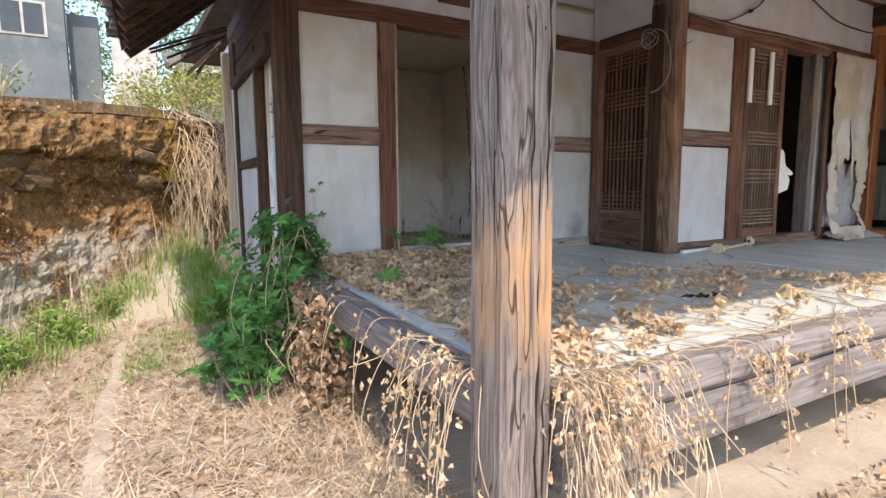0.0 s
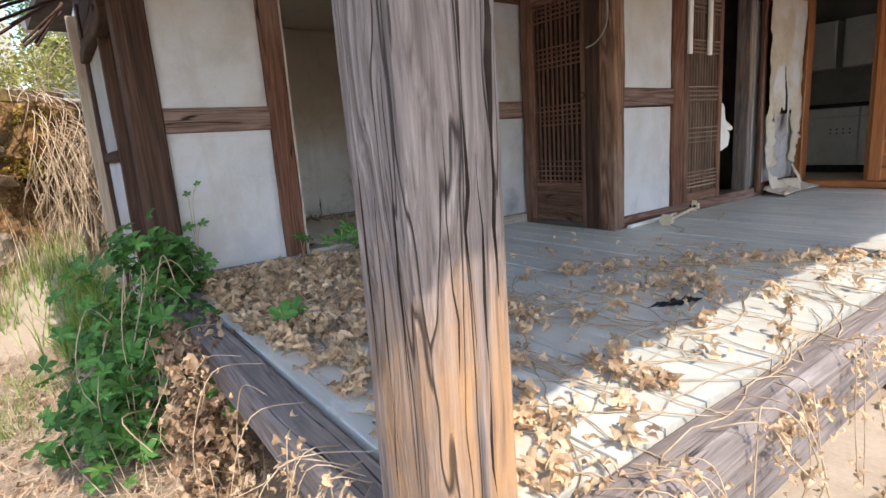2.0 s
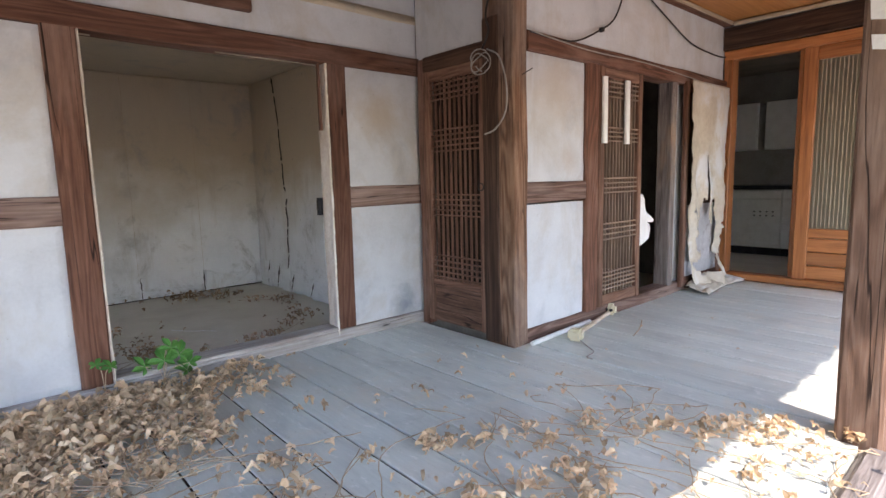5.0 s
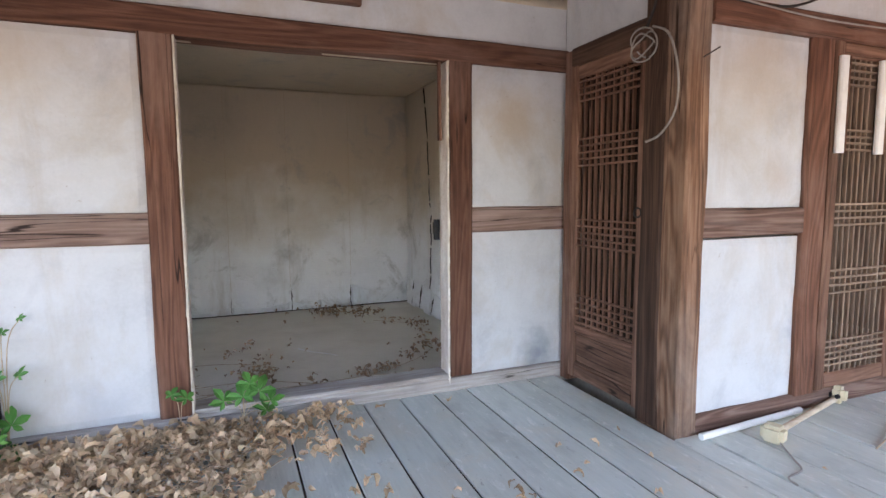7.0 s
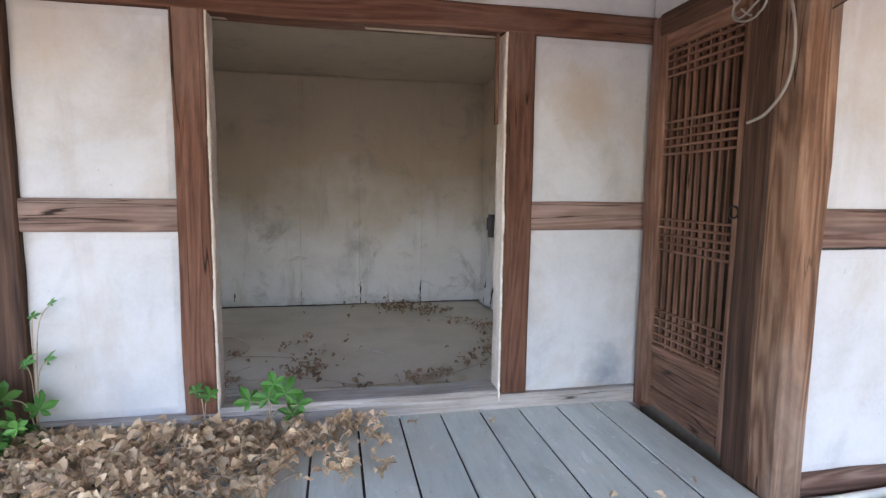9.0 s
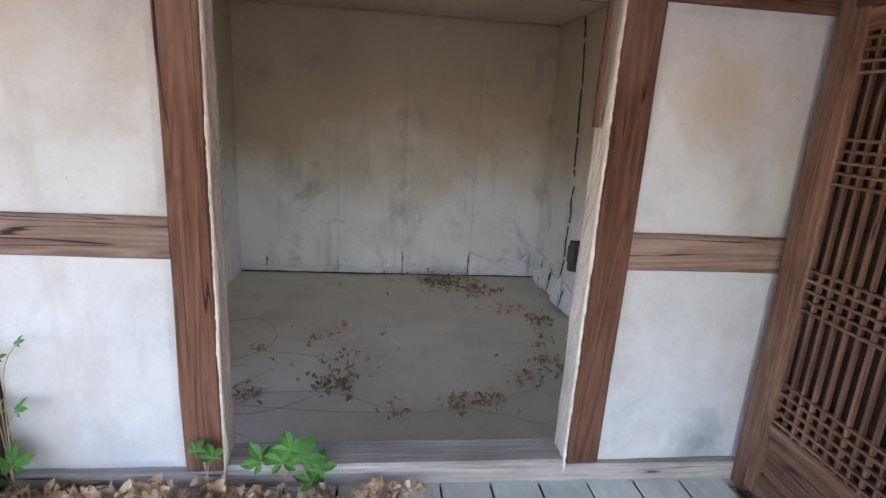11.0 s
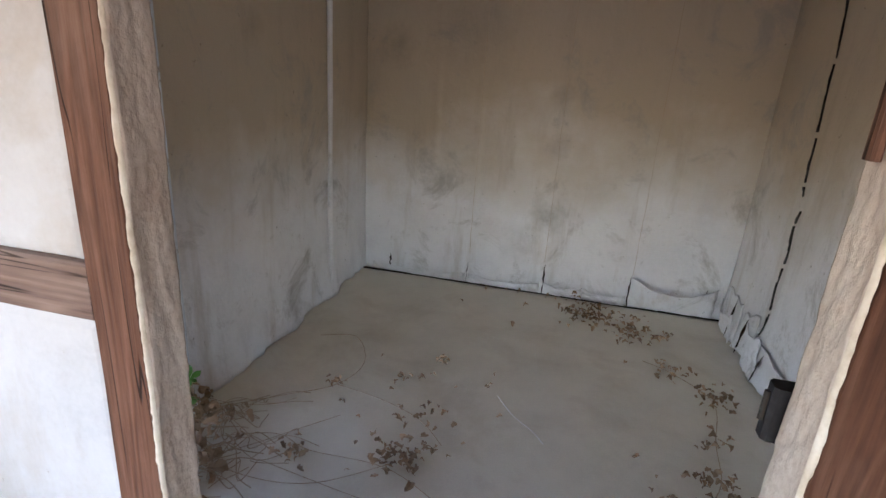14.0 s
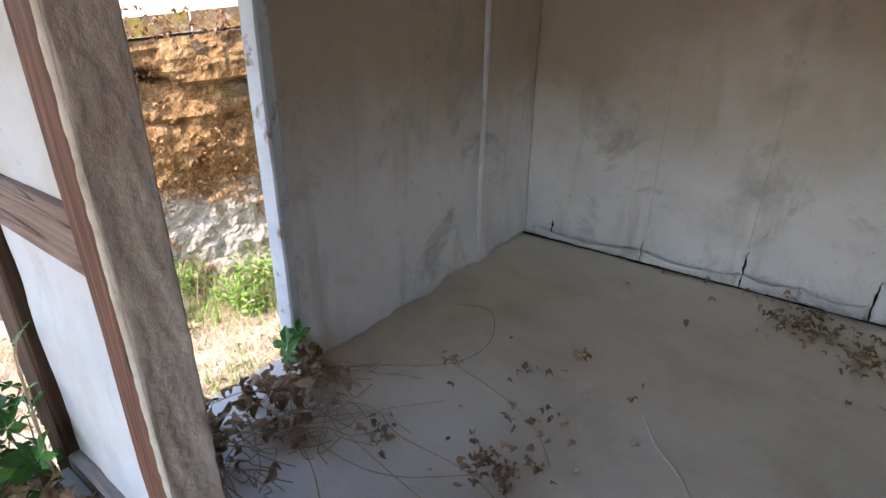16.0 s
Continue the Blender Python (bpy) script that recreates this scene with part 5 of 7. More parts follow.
for k in range(16):
    y = 1.22 + k * 0.285
    rafter((0.95, y, EAVE_Z + 0.9 * 0.93), (EAVE_X + 0.04, y + R.uniform(-.03, .03), EAVE_Z + 0.01), 0.045)
part("eave_boards", ([(CUT_X, EAVE_Y, EAVE_Z + 0.05), (13, EAVE_Y, EAVE_Z + 0.05), (13, 2.2, EAVE_Z + 0.05 + slope * 2.1), (1.3, 2.2, EAVE_Z + 0.05 + slope * 2.1)], [(0, 1, 2, 3)]), SOFFIT, roof)
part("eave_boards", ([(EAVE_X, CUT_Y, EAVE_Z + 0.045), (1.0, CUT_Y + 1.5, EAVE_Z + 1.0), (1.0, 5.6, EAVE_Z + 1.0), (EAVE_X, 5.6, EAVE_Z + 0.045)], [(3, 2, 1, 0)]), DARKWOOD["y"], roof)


def roof_tile_mesh():
    verts, faces, n = [], [], 6
    for y in (-0.13, 0.13):
        for rr in (0.07, 0.055):
            for i in range(n + 1):
                a = math.pi * i / n
                verts.append((rr * math.cos(a), y, rr * math.sin(a)))
    m = n + 1
    for i in range(n):
        faces += [(i, i + 1, 2 * m + i + 1, 2 * m + i), (m + i + 1, m + i, 3 * m + i, 3 * m + i + 1), (i, m + i, m + i + 1, i + 1), (2 * m + i, 2 * m + i + 1, 3 * m + i + 1, 3 * m + i)]
    return mesh_from("roof_tile", verts, faces, TILE)


tile_me = roof_tile_mesh()
for k in range(21):
    t = new("roof_tile", tile_me)
    t.parent = roof
    t.location, t.rotation_euler = (EAVE_X + 0.06 + R.uniform(-.03, .02), 1.25 + k * 0.21, EAVE_Z + 0.175), (R.uniform(-.1, .1), 0.75, 1.571 + R.uniform(-.06, .06))
for k in range(44):
    t = new("roof_tile", tile_me)
    t.parent = roof
    t.location, t.rotation_euler = (0.56 + k * 0.21, EAVE_Y + 0.06 + R.uniform(-.02, .02), EAVE_Z + 0.175), (0.44, 0, R.uniform(-.05, .05))
# broken end of the west eave: loose laths
for k in range(9):
    y = 5.6 + k * 0.11
    tube("lath", [[(0.75, y + R.uniform(-.1, .1), 2.72 + R.uniform(-.02, .05)), (0.02 + k * 0.05 + R.uniform(0, .2), y + R.uniform(-.15, .15), 2.42 + R.uniform(-.05, .05))]], 0.012, DARKWOOD["x"], roof)

# ---- retaining wall and terrace ----
WA, WD = Vector((-0.45, 7.0)), Vector((0.53, 0.848))
WN = Vector((WD.y, -WD.x))


def wall_point(s, off, z):
    p = WA + WD * s + WN * off
    return (p.x, p.y, z)


def wall_top(s):
    return 2.0 + (0.07 if s > 0 else 0.115) * s


retaining = thing("retaining_wall", wall_point(0, 0, 0), "mossy old retaining wall of stone and crumbling mortar", "wall", kind="structure")
nu, nv = 260, 90
verts = []
for j in range(nv + 1):
    for i in range(nu + 1):
        s, v = -4.2 + 7.4 * i / nu, j / nv
        z = -0.6 + (wall_top(s) + 0.6) * v
        band = 0.06 * max(0, fbm(s * 0.9, z * 2.6, 1)) + 0.11 * fbm(s * 1.1, z * 1.3, 4) + 0.035 * fbm(s * 5, z * 6, 7) + 0.022 * fbm(s * 13, z * 15, 9)
        ledge = z - 1.52 - 0.10 * fbm(s * 1.4, 0, 2)
        shelf = z - 1.27 - 0.09 * fbm(s * 1.9, 4, 6)
        course = -0.16 * max(0.0, 1 - abs(ledge) / 0.05) * min(1.0, max(0.0, 0.35 + fbm(s * 1.7, 3, 0) * 2.2)) + (0.09 if ledge > 0 else 0.0)
        course += -0.13 * max(0.0, 1 - abs(shelf) / 0.04) * min(1.0, max(0.0, 0.2 + fbm(s * 2.1, 8, 0) * 2.2)) + (0.05 if shelf > 0 else 0.0)
        verts.append(wall_point(s, 0.05 + band + course + 0.10 * (1 - v), z))
faces = [(j * (nu + 1) + i, j * (nu + 1) + i + 1, j * (nu + 1) + nu + 2 + i, j * (nu + 1) + nu + 1 + i) for j in range(nv) for i in range(nu)]
part("face", (verts, faces), MOSS, retaining)


crust, ferns = [], []
for _ in range(15000):
    s, z = R.uniform(-3.6, 3.0), R.uniform(-0.1, 1.98)
    if fbm(s * 1.3, z * 1.8, 11) < (-0.25 if z > 1.05 else 0.1):
        continue
    p = wall_point(s, 0.05 + 0.11 * fbm(s * 1.1, z * 1.3, 4) + 0.06 * max(0, fbm(s * 0.9, z * 2.6, 1)) + 0.10 * (1 - (z + 0.6) / (wall_top(s) + 0.6)) + R.uniform(-.005, .035) + (0.09 if z > 1.52 else 0.05 if z > 1.27 else 0.0), z)
    crust.append((*p, R.uniform(0.018, 0.05), R.uniform(-1.6, 1.6), R.uniform(-1.6, 1.6), R.uniform(0, 6.28)))
for _ in range(1500):
    s, z = R.gauss(1.2, 0.28), R.uniform(1.3, 2.05)
    p = wall_point(s, 0.16 + 0.11 * fbm(s * 1.1, z * 1.3, 4) + 0.06 * max(0, fbm(s * 0.9, z * 2.6, 1)) + R.uniform(-.01, .05), z)
    ferns.append((*p, R.uniform(0.012, 0.04), R.uniform(-1.6, 1.6), R.uniform(-1.6, 1.6), R.uniform(0, 6.28)))
scatter("yellow_moss", DRY_PROTOS, ferns, YELLOWMOSS, retaining, "cushions of yellow-green moss")
scatter("moss_crust", DRY_PROTOS, crust, MOSSLEAF, retaining, "crumbling brown moss and dead creeper")


def stone_mesh(seed):
    bm = bmesh.new()
    bmesh.ops.create_icosphere(bm, subdivisions=2, radius=0.5)
    for v in bm.verts:
        d = v.co.normalized()
        box = max(abs(d.x), abs(d.y), abs(d.z))
        v.co = d * (0.5 / (box ** 0.75)) * (1 + 0.22 * fbm(d.x * 1.4 + seed * 5, d.y * 1.4, d.z * 1.4))
    me = bpy.data.meshes.new("stone")
    bm.to_mesh(me)
    bm.free()
    me.materials.append(STONE)
    return me


stones = [stone_mesh(k) for k in range(6)]
for k in range(40):
    s, row = R.uniform(-3.4, 2.6), R.choice((0.6, 1.33, 1.5, 1.66, 1.8, 1.88))
    ob = new("stone", stones[k % 6])
    ob.parent = retaining
    p = wall_point(s, 0.07 + R.uniform(-.04, .04), row + R.uniform(-.08, .08))
    ob.location = Vector(p) - retaining.location
    ob.rotation_euler = (R.uniform(-.2, .2), R.uniform(-.2, .2), 1.01 + R.uniform(-.2, .2))
    ob.scale = (R.uniform(0.22, 0.5), R.uniform(0.20, 0.28), R.uniform(0.10, 0.22))
cap = []
for s0 in (-4.2, -2.9, -1.6, -0.3, 1.0):
    a, b = s0 + 0.01, s0 + 1.29
    pts = [wall_point(s, o, wall_top(s) + z) for z in (0.0, 0.15) for s in (a, b) for o in (-0.28, -0.03)]
    part("cap_slab", (pts, [(0, 2, 3, 1), (4, 5, 7, 6), (0, 1, 5, 4), (1, 3, 7, 5), (3, 2, 6, 7), (2, 0, 4, 6)]), STONE, retaining)
tv = [wall_point(s, o, wall_top(s) + 0.02 + max(0, -o - 0.4) * 0.12 + 0.02 * fbm(s, o)) for o in (0.12, -0.4, -1.5, -4, -12, -40) for s in (-30, -4.2, -2, 0, 2, 4, 30)]
tagged(part("ground_terrace", (tv, [(j * 7 + i, j * 7 + i + 1, j * 7 + 8 + i, j * 7 + 7 + i) for j in range(5) for i in range(6)]), EARTH), "upper terrace of dry earth behind the retaining wall", "ground", kind="structure")

# neighbouring house above
nb = thing("neighbour_house", (-2.2, 13.0, 2.6), "pale blue plastered house on the upper terrace", "house")
bar("wall", -6.0, -1.25, 13.0, 13.3, 2.0, 5.6, NEIGHBOUR, nb, wob=0)
bar("wall", -1.25, -0.72, 13.4, 13.7, 2.0, 4.7, NEIGHBOUR, nb, wob=0)
bar("pillar", -0.5, 0.3, 13.2, 13.5, 2.0, 4.55, CONCRETE, nb, wob=0.01)
bar("roof", -6.4, -0.7, 12.5, 15.5, 5.6, 5.75, SHEETROOF, nb, wob=0)
w = bar("window", -2.28, -1.53, 12.975, 13.02, 4.1, 4.75, CONCRETE, nb, wob=0)
bar("pane", -2.23, -1.93, 12.955, 12.974, 4.15, 4.70, DARKPANE, w, wob=0)
bar("pane", -1.88, -1.58, 12.955, 12.974, 4.15, 4.70, DARKPANE, w, wob=0)
shed = thing("shed", (1.6, 15.0, 2.6), "low grey shed with a sheet roof on the terrace", "shed")
bar("wall", 0.7, 3.2, 15.0, 15.2, 2.0, 4.1, NEIGHBOUR, shed, wob=0)
part("roof", ([(0.5, 14.4, 4.05), (3.6, 14.4, 4.05), (3.6, 16.4, 4.75), (0.5, 16.4, 4.75), (0.5, 14.4, 4.12), (3.6, 14.4, 4.12), (3.6, 16.4, 4.82), (0.5, 16.4, 4.82)], [(0, 3, 2, 1), (4, 5, 6, 7), (0, 1, 5, 4), (1, 2, 6, 5), (2, 3, 7, 6), (3, 0, 4, 7)]), SHEETROOF, shed)


# ---- plants ----
def shrub(name, at, size, count, material, label, leaf=0.05, protos=OVAL_PROTOS, category="shrub", stems=14):
    g = thing(name, at, label, category)
    lines, places = [], []
    for k in range(stems):
        a, lean = R.uniform(0, 6.283), R.uniform(0.15, 1.0)
        top = Vector((math.cos(a) * size[0] * lean, math.sin(a) * size[1] * lean, size[2] * R.uniform(0.5, 1.0) * (1.1 - 0.4 * lean)))
        mid = top * 0.5 + Vector((R.uniform(-.1, .1) * size[0], R.uniform(-.1, .1) * size[1], size[2] * 0.12))
        lines.append(smooth_line([Vector(at), Vector(at) + mid, Vector(at) + top], 5))
        for q in range(count // stems):
            f = R.uniform(0.25, 1.02)
            p = Vector(at) + (mid * (2 * f) if f < 0.5 else mid.lerp(top, (f - 0.5) * 2))
            sp = 0.22 * min(size)
            places.append((p.x + R.gauss(0, sp), p.y + R.gauss(0, sp), max(at[2] + 0.02, p.z + R.gauss(0, sp)), leaf * R.uniform(0.5, 1.2), R.uniform(-1, 1), R.uniform(-1, 1), R.uniform(0, 6.28)))
    tube("stem_tangle", lines, 0.006, STEM, g, resolution=1)
    scatter("foliage", protos, places, material, g)
    return g


for x, y, z, sx, sz in ((0.6, 9.6, 2.2, 0.9, 1.0), (1.5, 10.6, 2.3, 1.0, 1.3), (0.0, 10.4, 2.3, 0.8, 0.8), (1.3, 12.0, 2.5, 1.0, 1.5), (0.5, 12.2, 2.5, 0.8, 1.1)):
    shrub("shrub", (x, y, z), (sx, sx, sz), 1100, YELLOWLEAF, "yellow-green leafy shrub on the terrace", 0.075)
shrub("shrub", (-1.5, 8.2, 2.15), (0.35, 0.35, 0.75), 320, GRASS, "thin green shrub above the wall", 0.05)
shrub("shrub", (-0.3, 9.0, 2.15), (0.3, 0.3, 0.6), 200, YELLOWLEAF, "thin yellowing shrub above the wall", 0.05)
for x, y in ((4.5, 22.0), (1.2, 21.0), (-1.8, 22.0)):
    shrub("tree", (x, y, 2.5), (2.6, 2.4, 7.5), 4200, GRASS, "leafy green tree behind the shed", 0.16, category="tree", stems=24)

vine = thing("vine_clump", (0.62, 3.25, 0), "green climbing vine heaped against the deck corner", "vine")
lines, greens, browns = [], [], []
for k in range(36):
    a = R.uniform(0, 6.283)
    base = Vector((0.62 + R.uniform(-.28, .22), 3.25 + R.uniform(-.45, .45), 0.0))
    top = Vector((0.62 + R.gauss(0, .14) + 0.04, 3.3 + R.gauss(0, .26), R.uniform(0.35, 0.98)))
    mid = base.lerp(top, 0.5) + Vector((R.uniform(-.18, .1), R.uniform(-.12, .12), 0.05))
    lines.append(smooth_line([base, mid, top, top + Vector((R.uniform(-.12, .12), R.uniform(-.12, .12), -0.12))], 5))
for cx, cy, cz, sd, n in ((0.66, 3.42, 0.80, 0.11, 90), (0.52, 3.25, 0.52, 0.13, 130), (0.80, 3.52, 0.88, 0.09, 60), (0.44, 3.2, 0.32, 0.11, 110), (0.90, 3.58, 0.76, 0.07, 40), (0.33, 3.35, 0.26, 0.10, 70), (0.72, 3.05, 0.60, 0.10, 80), (0.52, 3.05, 0.2, 0.09, 50), (0.60, 3.30, 0.98, 0.05, 18)):
    for _ in range(int(n * 0.68)):
        dx, dy, dz = R.gauss(0, sd), R.gauss(0, sd * 1.15), R.gauss(0, sd * 0.9)
        out = math.atan2(cy + dy - 3.5, cx + dx - 0.85)
        greens.append((cx + dx, cy + dy, max(0.05, cz + dz), R.uniform(0.045, 0.095), R.uniform(0.2, 1.2), R.uniform(-.5, .5), out + 1.57 + R.uniform(-.9, .9)))
for k in range(1100):
    a, z = R.uniform(-1.9, 0.9), R.uniform(0.0, 0.68)
    q = R.uniform(0.05, 0.36)
    browns.append((0.66 + math.cos(a) * q * 0.8, 2.95 + math.sin(a) * q * 1.5, z, R.uniform(0.03, 0.065), R.uniform(-1.5, 1.5), R.uniform(-1.5, 1.5), R.uniform(0, 6.28)))
tube("stem_tangle", lines, 0.0025, STEM, vine, resolution=1)
scatter("leaves", PALM_PROTOS, greens, GREEN, vine)
scatter("withered_leaves", DRY_PROTOS, browns, BROWNDRY, vine, "withered brown leaves")


def sprig(at, leaves, label):
    g = thing("vine_sprig", at, label, "vine", "green vine sprigs")
    lines, places = [], []
    for dx, dy, dz, size in leaves:
        p = Vector(at) + Vector((dx, dy, dz))
        lines.append(smooth_line([Vector(at), Vector(at) + Vector((dx * 0.3, dy * 0.3, dz * 0.8)), p], 5))
        places.append((p.x, p.y, p.z, size * 1.6, R.uniform(0.7, 1.3), R.uniform(-.4, .4), R.uniform(-.7, .7)))
    tube("stem", lines, 0.002, STEM, g, resolution=1)
    scatter("leaves", PALM_PROTOS, places, GREEN, g)


sprig((1.86, 3.69, DECK + 0.02), [(0.0, -.03, .12, .06), (.07, -.04, .14, .055), (-.08, 0, .10, .05), (.12, -.02, .08, .05), (.03, -.06, .19, .045), (.10, -.05, .05, .05)], "green vine sprig growing over the threshold")
sprig((1.60, 3.68, DECK + 0.03), [(0.03, -.03, .14, .035), (-.03, -.02, .16, .03)], "small green vine sprig at the door post")
sprig((0.99, 3.66, DECK + 0.02), [(-.03, 0, .32, .035), (.05, 0, .33, .03), (.02, -.02, .14, .05), (-.09, -.05, .2, .05), (.06, .03, .55, .02), (0.0, .02, .5, .022)], "green vine sprig climbing the white panel")
sprig((0.98, 4.50, FLOOR + 0.03), [(0.02, 0, .12, .055), (.07, -.04, .1, .05), (-.04, .02, .1, .045), (.04, .05, .16, .04)], "green vine sprig by the open side door")
sprig((1.05, 2.55, DECK + 0.01), [(0.0, 0, .06, .05), (.07, .05, .05, .045)], "green vine leaves lying on the deck edge")
sprig((0.80, 2.62, DECK - 0.25), [(0.0, -.06, .1, .05), (-.05, 0, .05, .045), (.02, -.1, .0, .04)], "green vine leaves under the deck edge")

# dry leaves on the deck
places = []


def litter(n, fx, fy, z, low=0.035, high=0.075, lift=0.02):
    for _ in range(n):
        x, y = fx(), fy()
        places.append((x, y, z + R.uniform(0.004, lift), R.uniform(low, high) * 0.68, R.uniform(-.5, .5), R.uniform(-.5, .5), R.uniform(0, 6.28)))


litter(900, lambda: 0.95 + abs(R.gauss(0, 0.46)), lambda: 3.66 - abs(R.gauss(0, 0.36)), DECK, 0.05, 0.10, 0.07)
litter(160, lambda: R.uniform(0.92, 1.75), lambda: R.uniform(2.0, 3.3), DECK, 0.035, 0.07, 0.03)
litter(260, lambda: R.uniform(1.5, 2.35), lambda: 3.66 - abs(R.gauss(0, 0.16)), DECK, 0.035, 0.075, 0.05)
litter(120, lambda: R.uniform(1.0, 3.4), lambda: R.uniform(1.3, 3.0), DECK)
for cx, cy, sd, n in ((2.35, 1.95, 0.13, 50), (2.75, 1.9, 0.12, 40), (3.1, 1.75, 0.16, 50), (3.4, 1.45, 0.12, 70), (1.75, 1.95, 0.14, 40), (1.45, 1.75, 0.14, 40), (2.0, 1.35, 0.2, 22), (2.9, 1.3, 0.2, 22), (3.35, 1.25, 0.14, 50), (2.5, 1.6, 0.14, 45), (1.2, 1.4, 0.13, 70), (1.1, 1.15, 0.12, 60), (1.95, 2.5, 0.1, 30), (1.7, 2.9, 0.15, 50)):
    litter(n, lambda: min(R.gauss(cx, sd), 3.56) if cx > 3 else max(0.92, R.gauss(cx, sd)), lambda: max(1.03, R.gauss(cy, sd * 0.75)), DECK, 0.03, 0.065, 0.035)


def clump(cx, cy, n, spread, size):
    """A withered vine tip: leaves curled up around one point."""
    for _ in range(n):
        a, d = R.uniform(0, 6.283), abs(R.gauss(0, spread))
        x, y = min(max(cx + d * math.cos(a), 0.93), 3.56), min(max(cy + d * math.sin(a), 1.04), 3.68)
        places.append((x, y, DECK + R.uniform(0.012, 0.05), size * R.uniform(0.6, 1.25), R.uniform(-1.1, 1.1), R.uniform(-1.0, 0.3), a + R.uniform(-.7, .7)))


for _ in range(430):
    x, y = R.uniform(0.95, 2.25), R.uniform(1.15, 3.65)
    if fbm(x * 1.9, y * 1.9, 3.3) + 0.95 - 0.62 * (x - 0.95) + 0.14 * max(0, y - 3.1) < 0.33 or x > 2.35 - 0.1 * y and y < 3.0:
        continue
    if y < 1.95 and x > 1.3 and R.random() < 0.8:
        continue
    clump(x, y, R.randint(8, 14), 0.032, 0.048)
for cx, cy in ((2.21, 3.34), (2.26, 3.6), (2.05, 3.5), (2.12, 3.2), (1.97, 2.33), (1.9, 2.5), (1.86, 1.76), (1.73, 1.82), (1.7, 1.96), (2.2, 1.79), (2.38, 2.25), (2.45, 2.2), (2.3, 2.3), (2.55, 1.74), (2.62, 1.78), (2.67, 1.67), (2.5, 2.1), (2.75, 1.95), (2.95, 1.9), (3.1, 1.72), (3.25, 1.6), (3.4, 1.45), (3.47, 1.41), (3.42, 1.3), (3.5, 1.2), (2.5, 1.28), (2.7, 1.35), (2.9, 1.25), (3.1, 1.3), (2.2, 1.4), (2.0, 1.25)):
    for _ in range(2 if cy > 1.5 else 1):
        clump(R.gauss(cx, 0.045), R.gauss(cy, 0.045), R.randint(7, 12), 0.03, 0.044)
litter(12, lambda: R.uniform(3.8, 6.2), lambda: R.uniform(1.4, 2.6), DECK, 0.02, 0.035)
scatter("dry_leaves", DRY_PROTOS, places, DRY, None, "curled dry brown leaves strewn over the deck boards", "leaves")

# leaves and stems hanging over the deck's edge
places, lines = [], []
for k in range(80):
    if k < 52:
        x = 0.9 + abs(R.gauss(0, 0.19)) if k < 40 else R.uniform(1.1, 2.4)
        p = Vector((x, DECK_FRONT - 0.01, DECK + 0.02))
        out = Vector((R.uniform(-.08, .08), -R.uniform(0.02, 0.16), 0))
    else:
        y = R.choice((R.uniform(1.15, 1.5), R.uniform(1.15, 1.6), R.uniform(1.2, 3.0)))
        p = Vector((DECK_LEFT - 0.005, y, DECK + 0.02))
        out = Vector((-R.uniform(0.02, 0.2), R.uniform(-.1, .1), 0))
    drop = R.choice((R.uniform(0.08, 0.25), R.uniform(0.2, 0.6)))
    line = smooth_line([p - out * 0.7, p + out * 0.4 + Vector((0, 0, 0.02)), p + out + Vector((0, 0, -drop * 0.5)), p + out * R.uniform(0.8, 1.6) + Vector((R.uniform(-.06, .06), 0, -drop))], 5)
    lines.append(line)
    for _ in range(R.randint(6, 14)):
        q = line[R.randint(5, len(line) - 1)]
        places.append((q.x + R.gauss(0, .02), q.y + R.gauss(0, .02), max(0.01, q.z + R.gauss(0, .02)), R.uniform(0.014, 0.034), R.uniform(-2, 2), R.uniform(0.6, 2.2), R.uniform(0, 6.28)))
for k in range(9):
    x = R.uniform(1.7, 3.4)
    for _ in range(12):
        places.append((R.gauss(x, .03), DECK_FRONT - 0.015 - R.uniform(0, .03), DECK - 0.02 - abs(R.gauss(0, .07)), R.uniform(0.02, 0.045), R.uniform(-2, 2), R.uniform(0.6, 2.2), R.uniform(0, 6.28)))
hang = []
for _ in range(330):
    x = 0.9 + abs(R.gauss(0, 0.2))
    hang.append((x, DECK_FRONT - 0.02 - abs(R.gauss(0, 0.05)), DECK - R.uniform(-0.02, 0.3), R.uniform(0.06, 0.22), R.uniform(2.0, 3.1), R.uniform(3.6, 5.8), R.uniform(0.0008, 0.0022), R.uniform(-.2, .2)))
for _ in range(520):
    x, y = 0.72 - abs(R.gauss(0, 0.16)), R.uniform(1.15, 2.9)
    hang.append((x, y, R.uniform(0.0, 0.3) * (x / 0.74), R.uniform(0.08, 0.26), R.uniform(1.0, 2.2), R.uniform(0, 6.283), R.uniform(0.0008, 0.0024), R.uniform(-.35, .35)))
blades("hanging_straw", hang, STRAW, None, "bleached straw and tendrils around the deck corner", "straw")
scatter("hanging_leaves", DRY_PROTOS, places, DRY, None, "withered leaves hanging from the deck edge", "leaves")
tagged(tube("hanging_stems", lines, 0.0019, STEM, None, resolution=1), "dry vine stems hanging over the deck edge", "vine", kind="stuff")


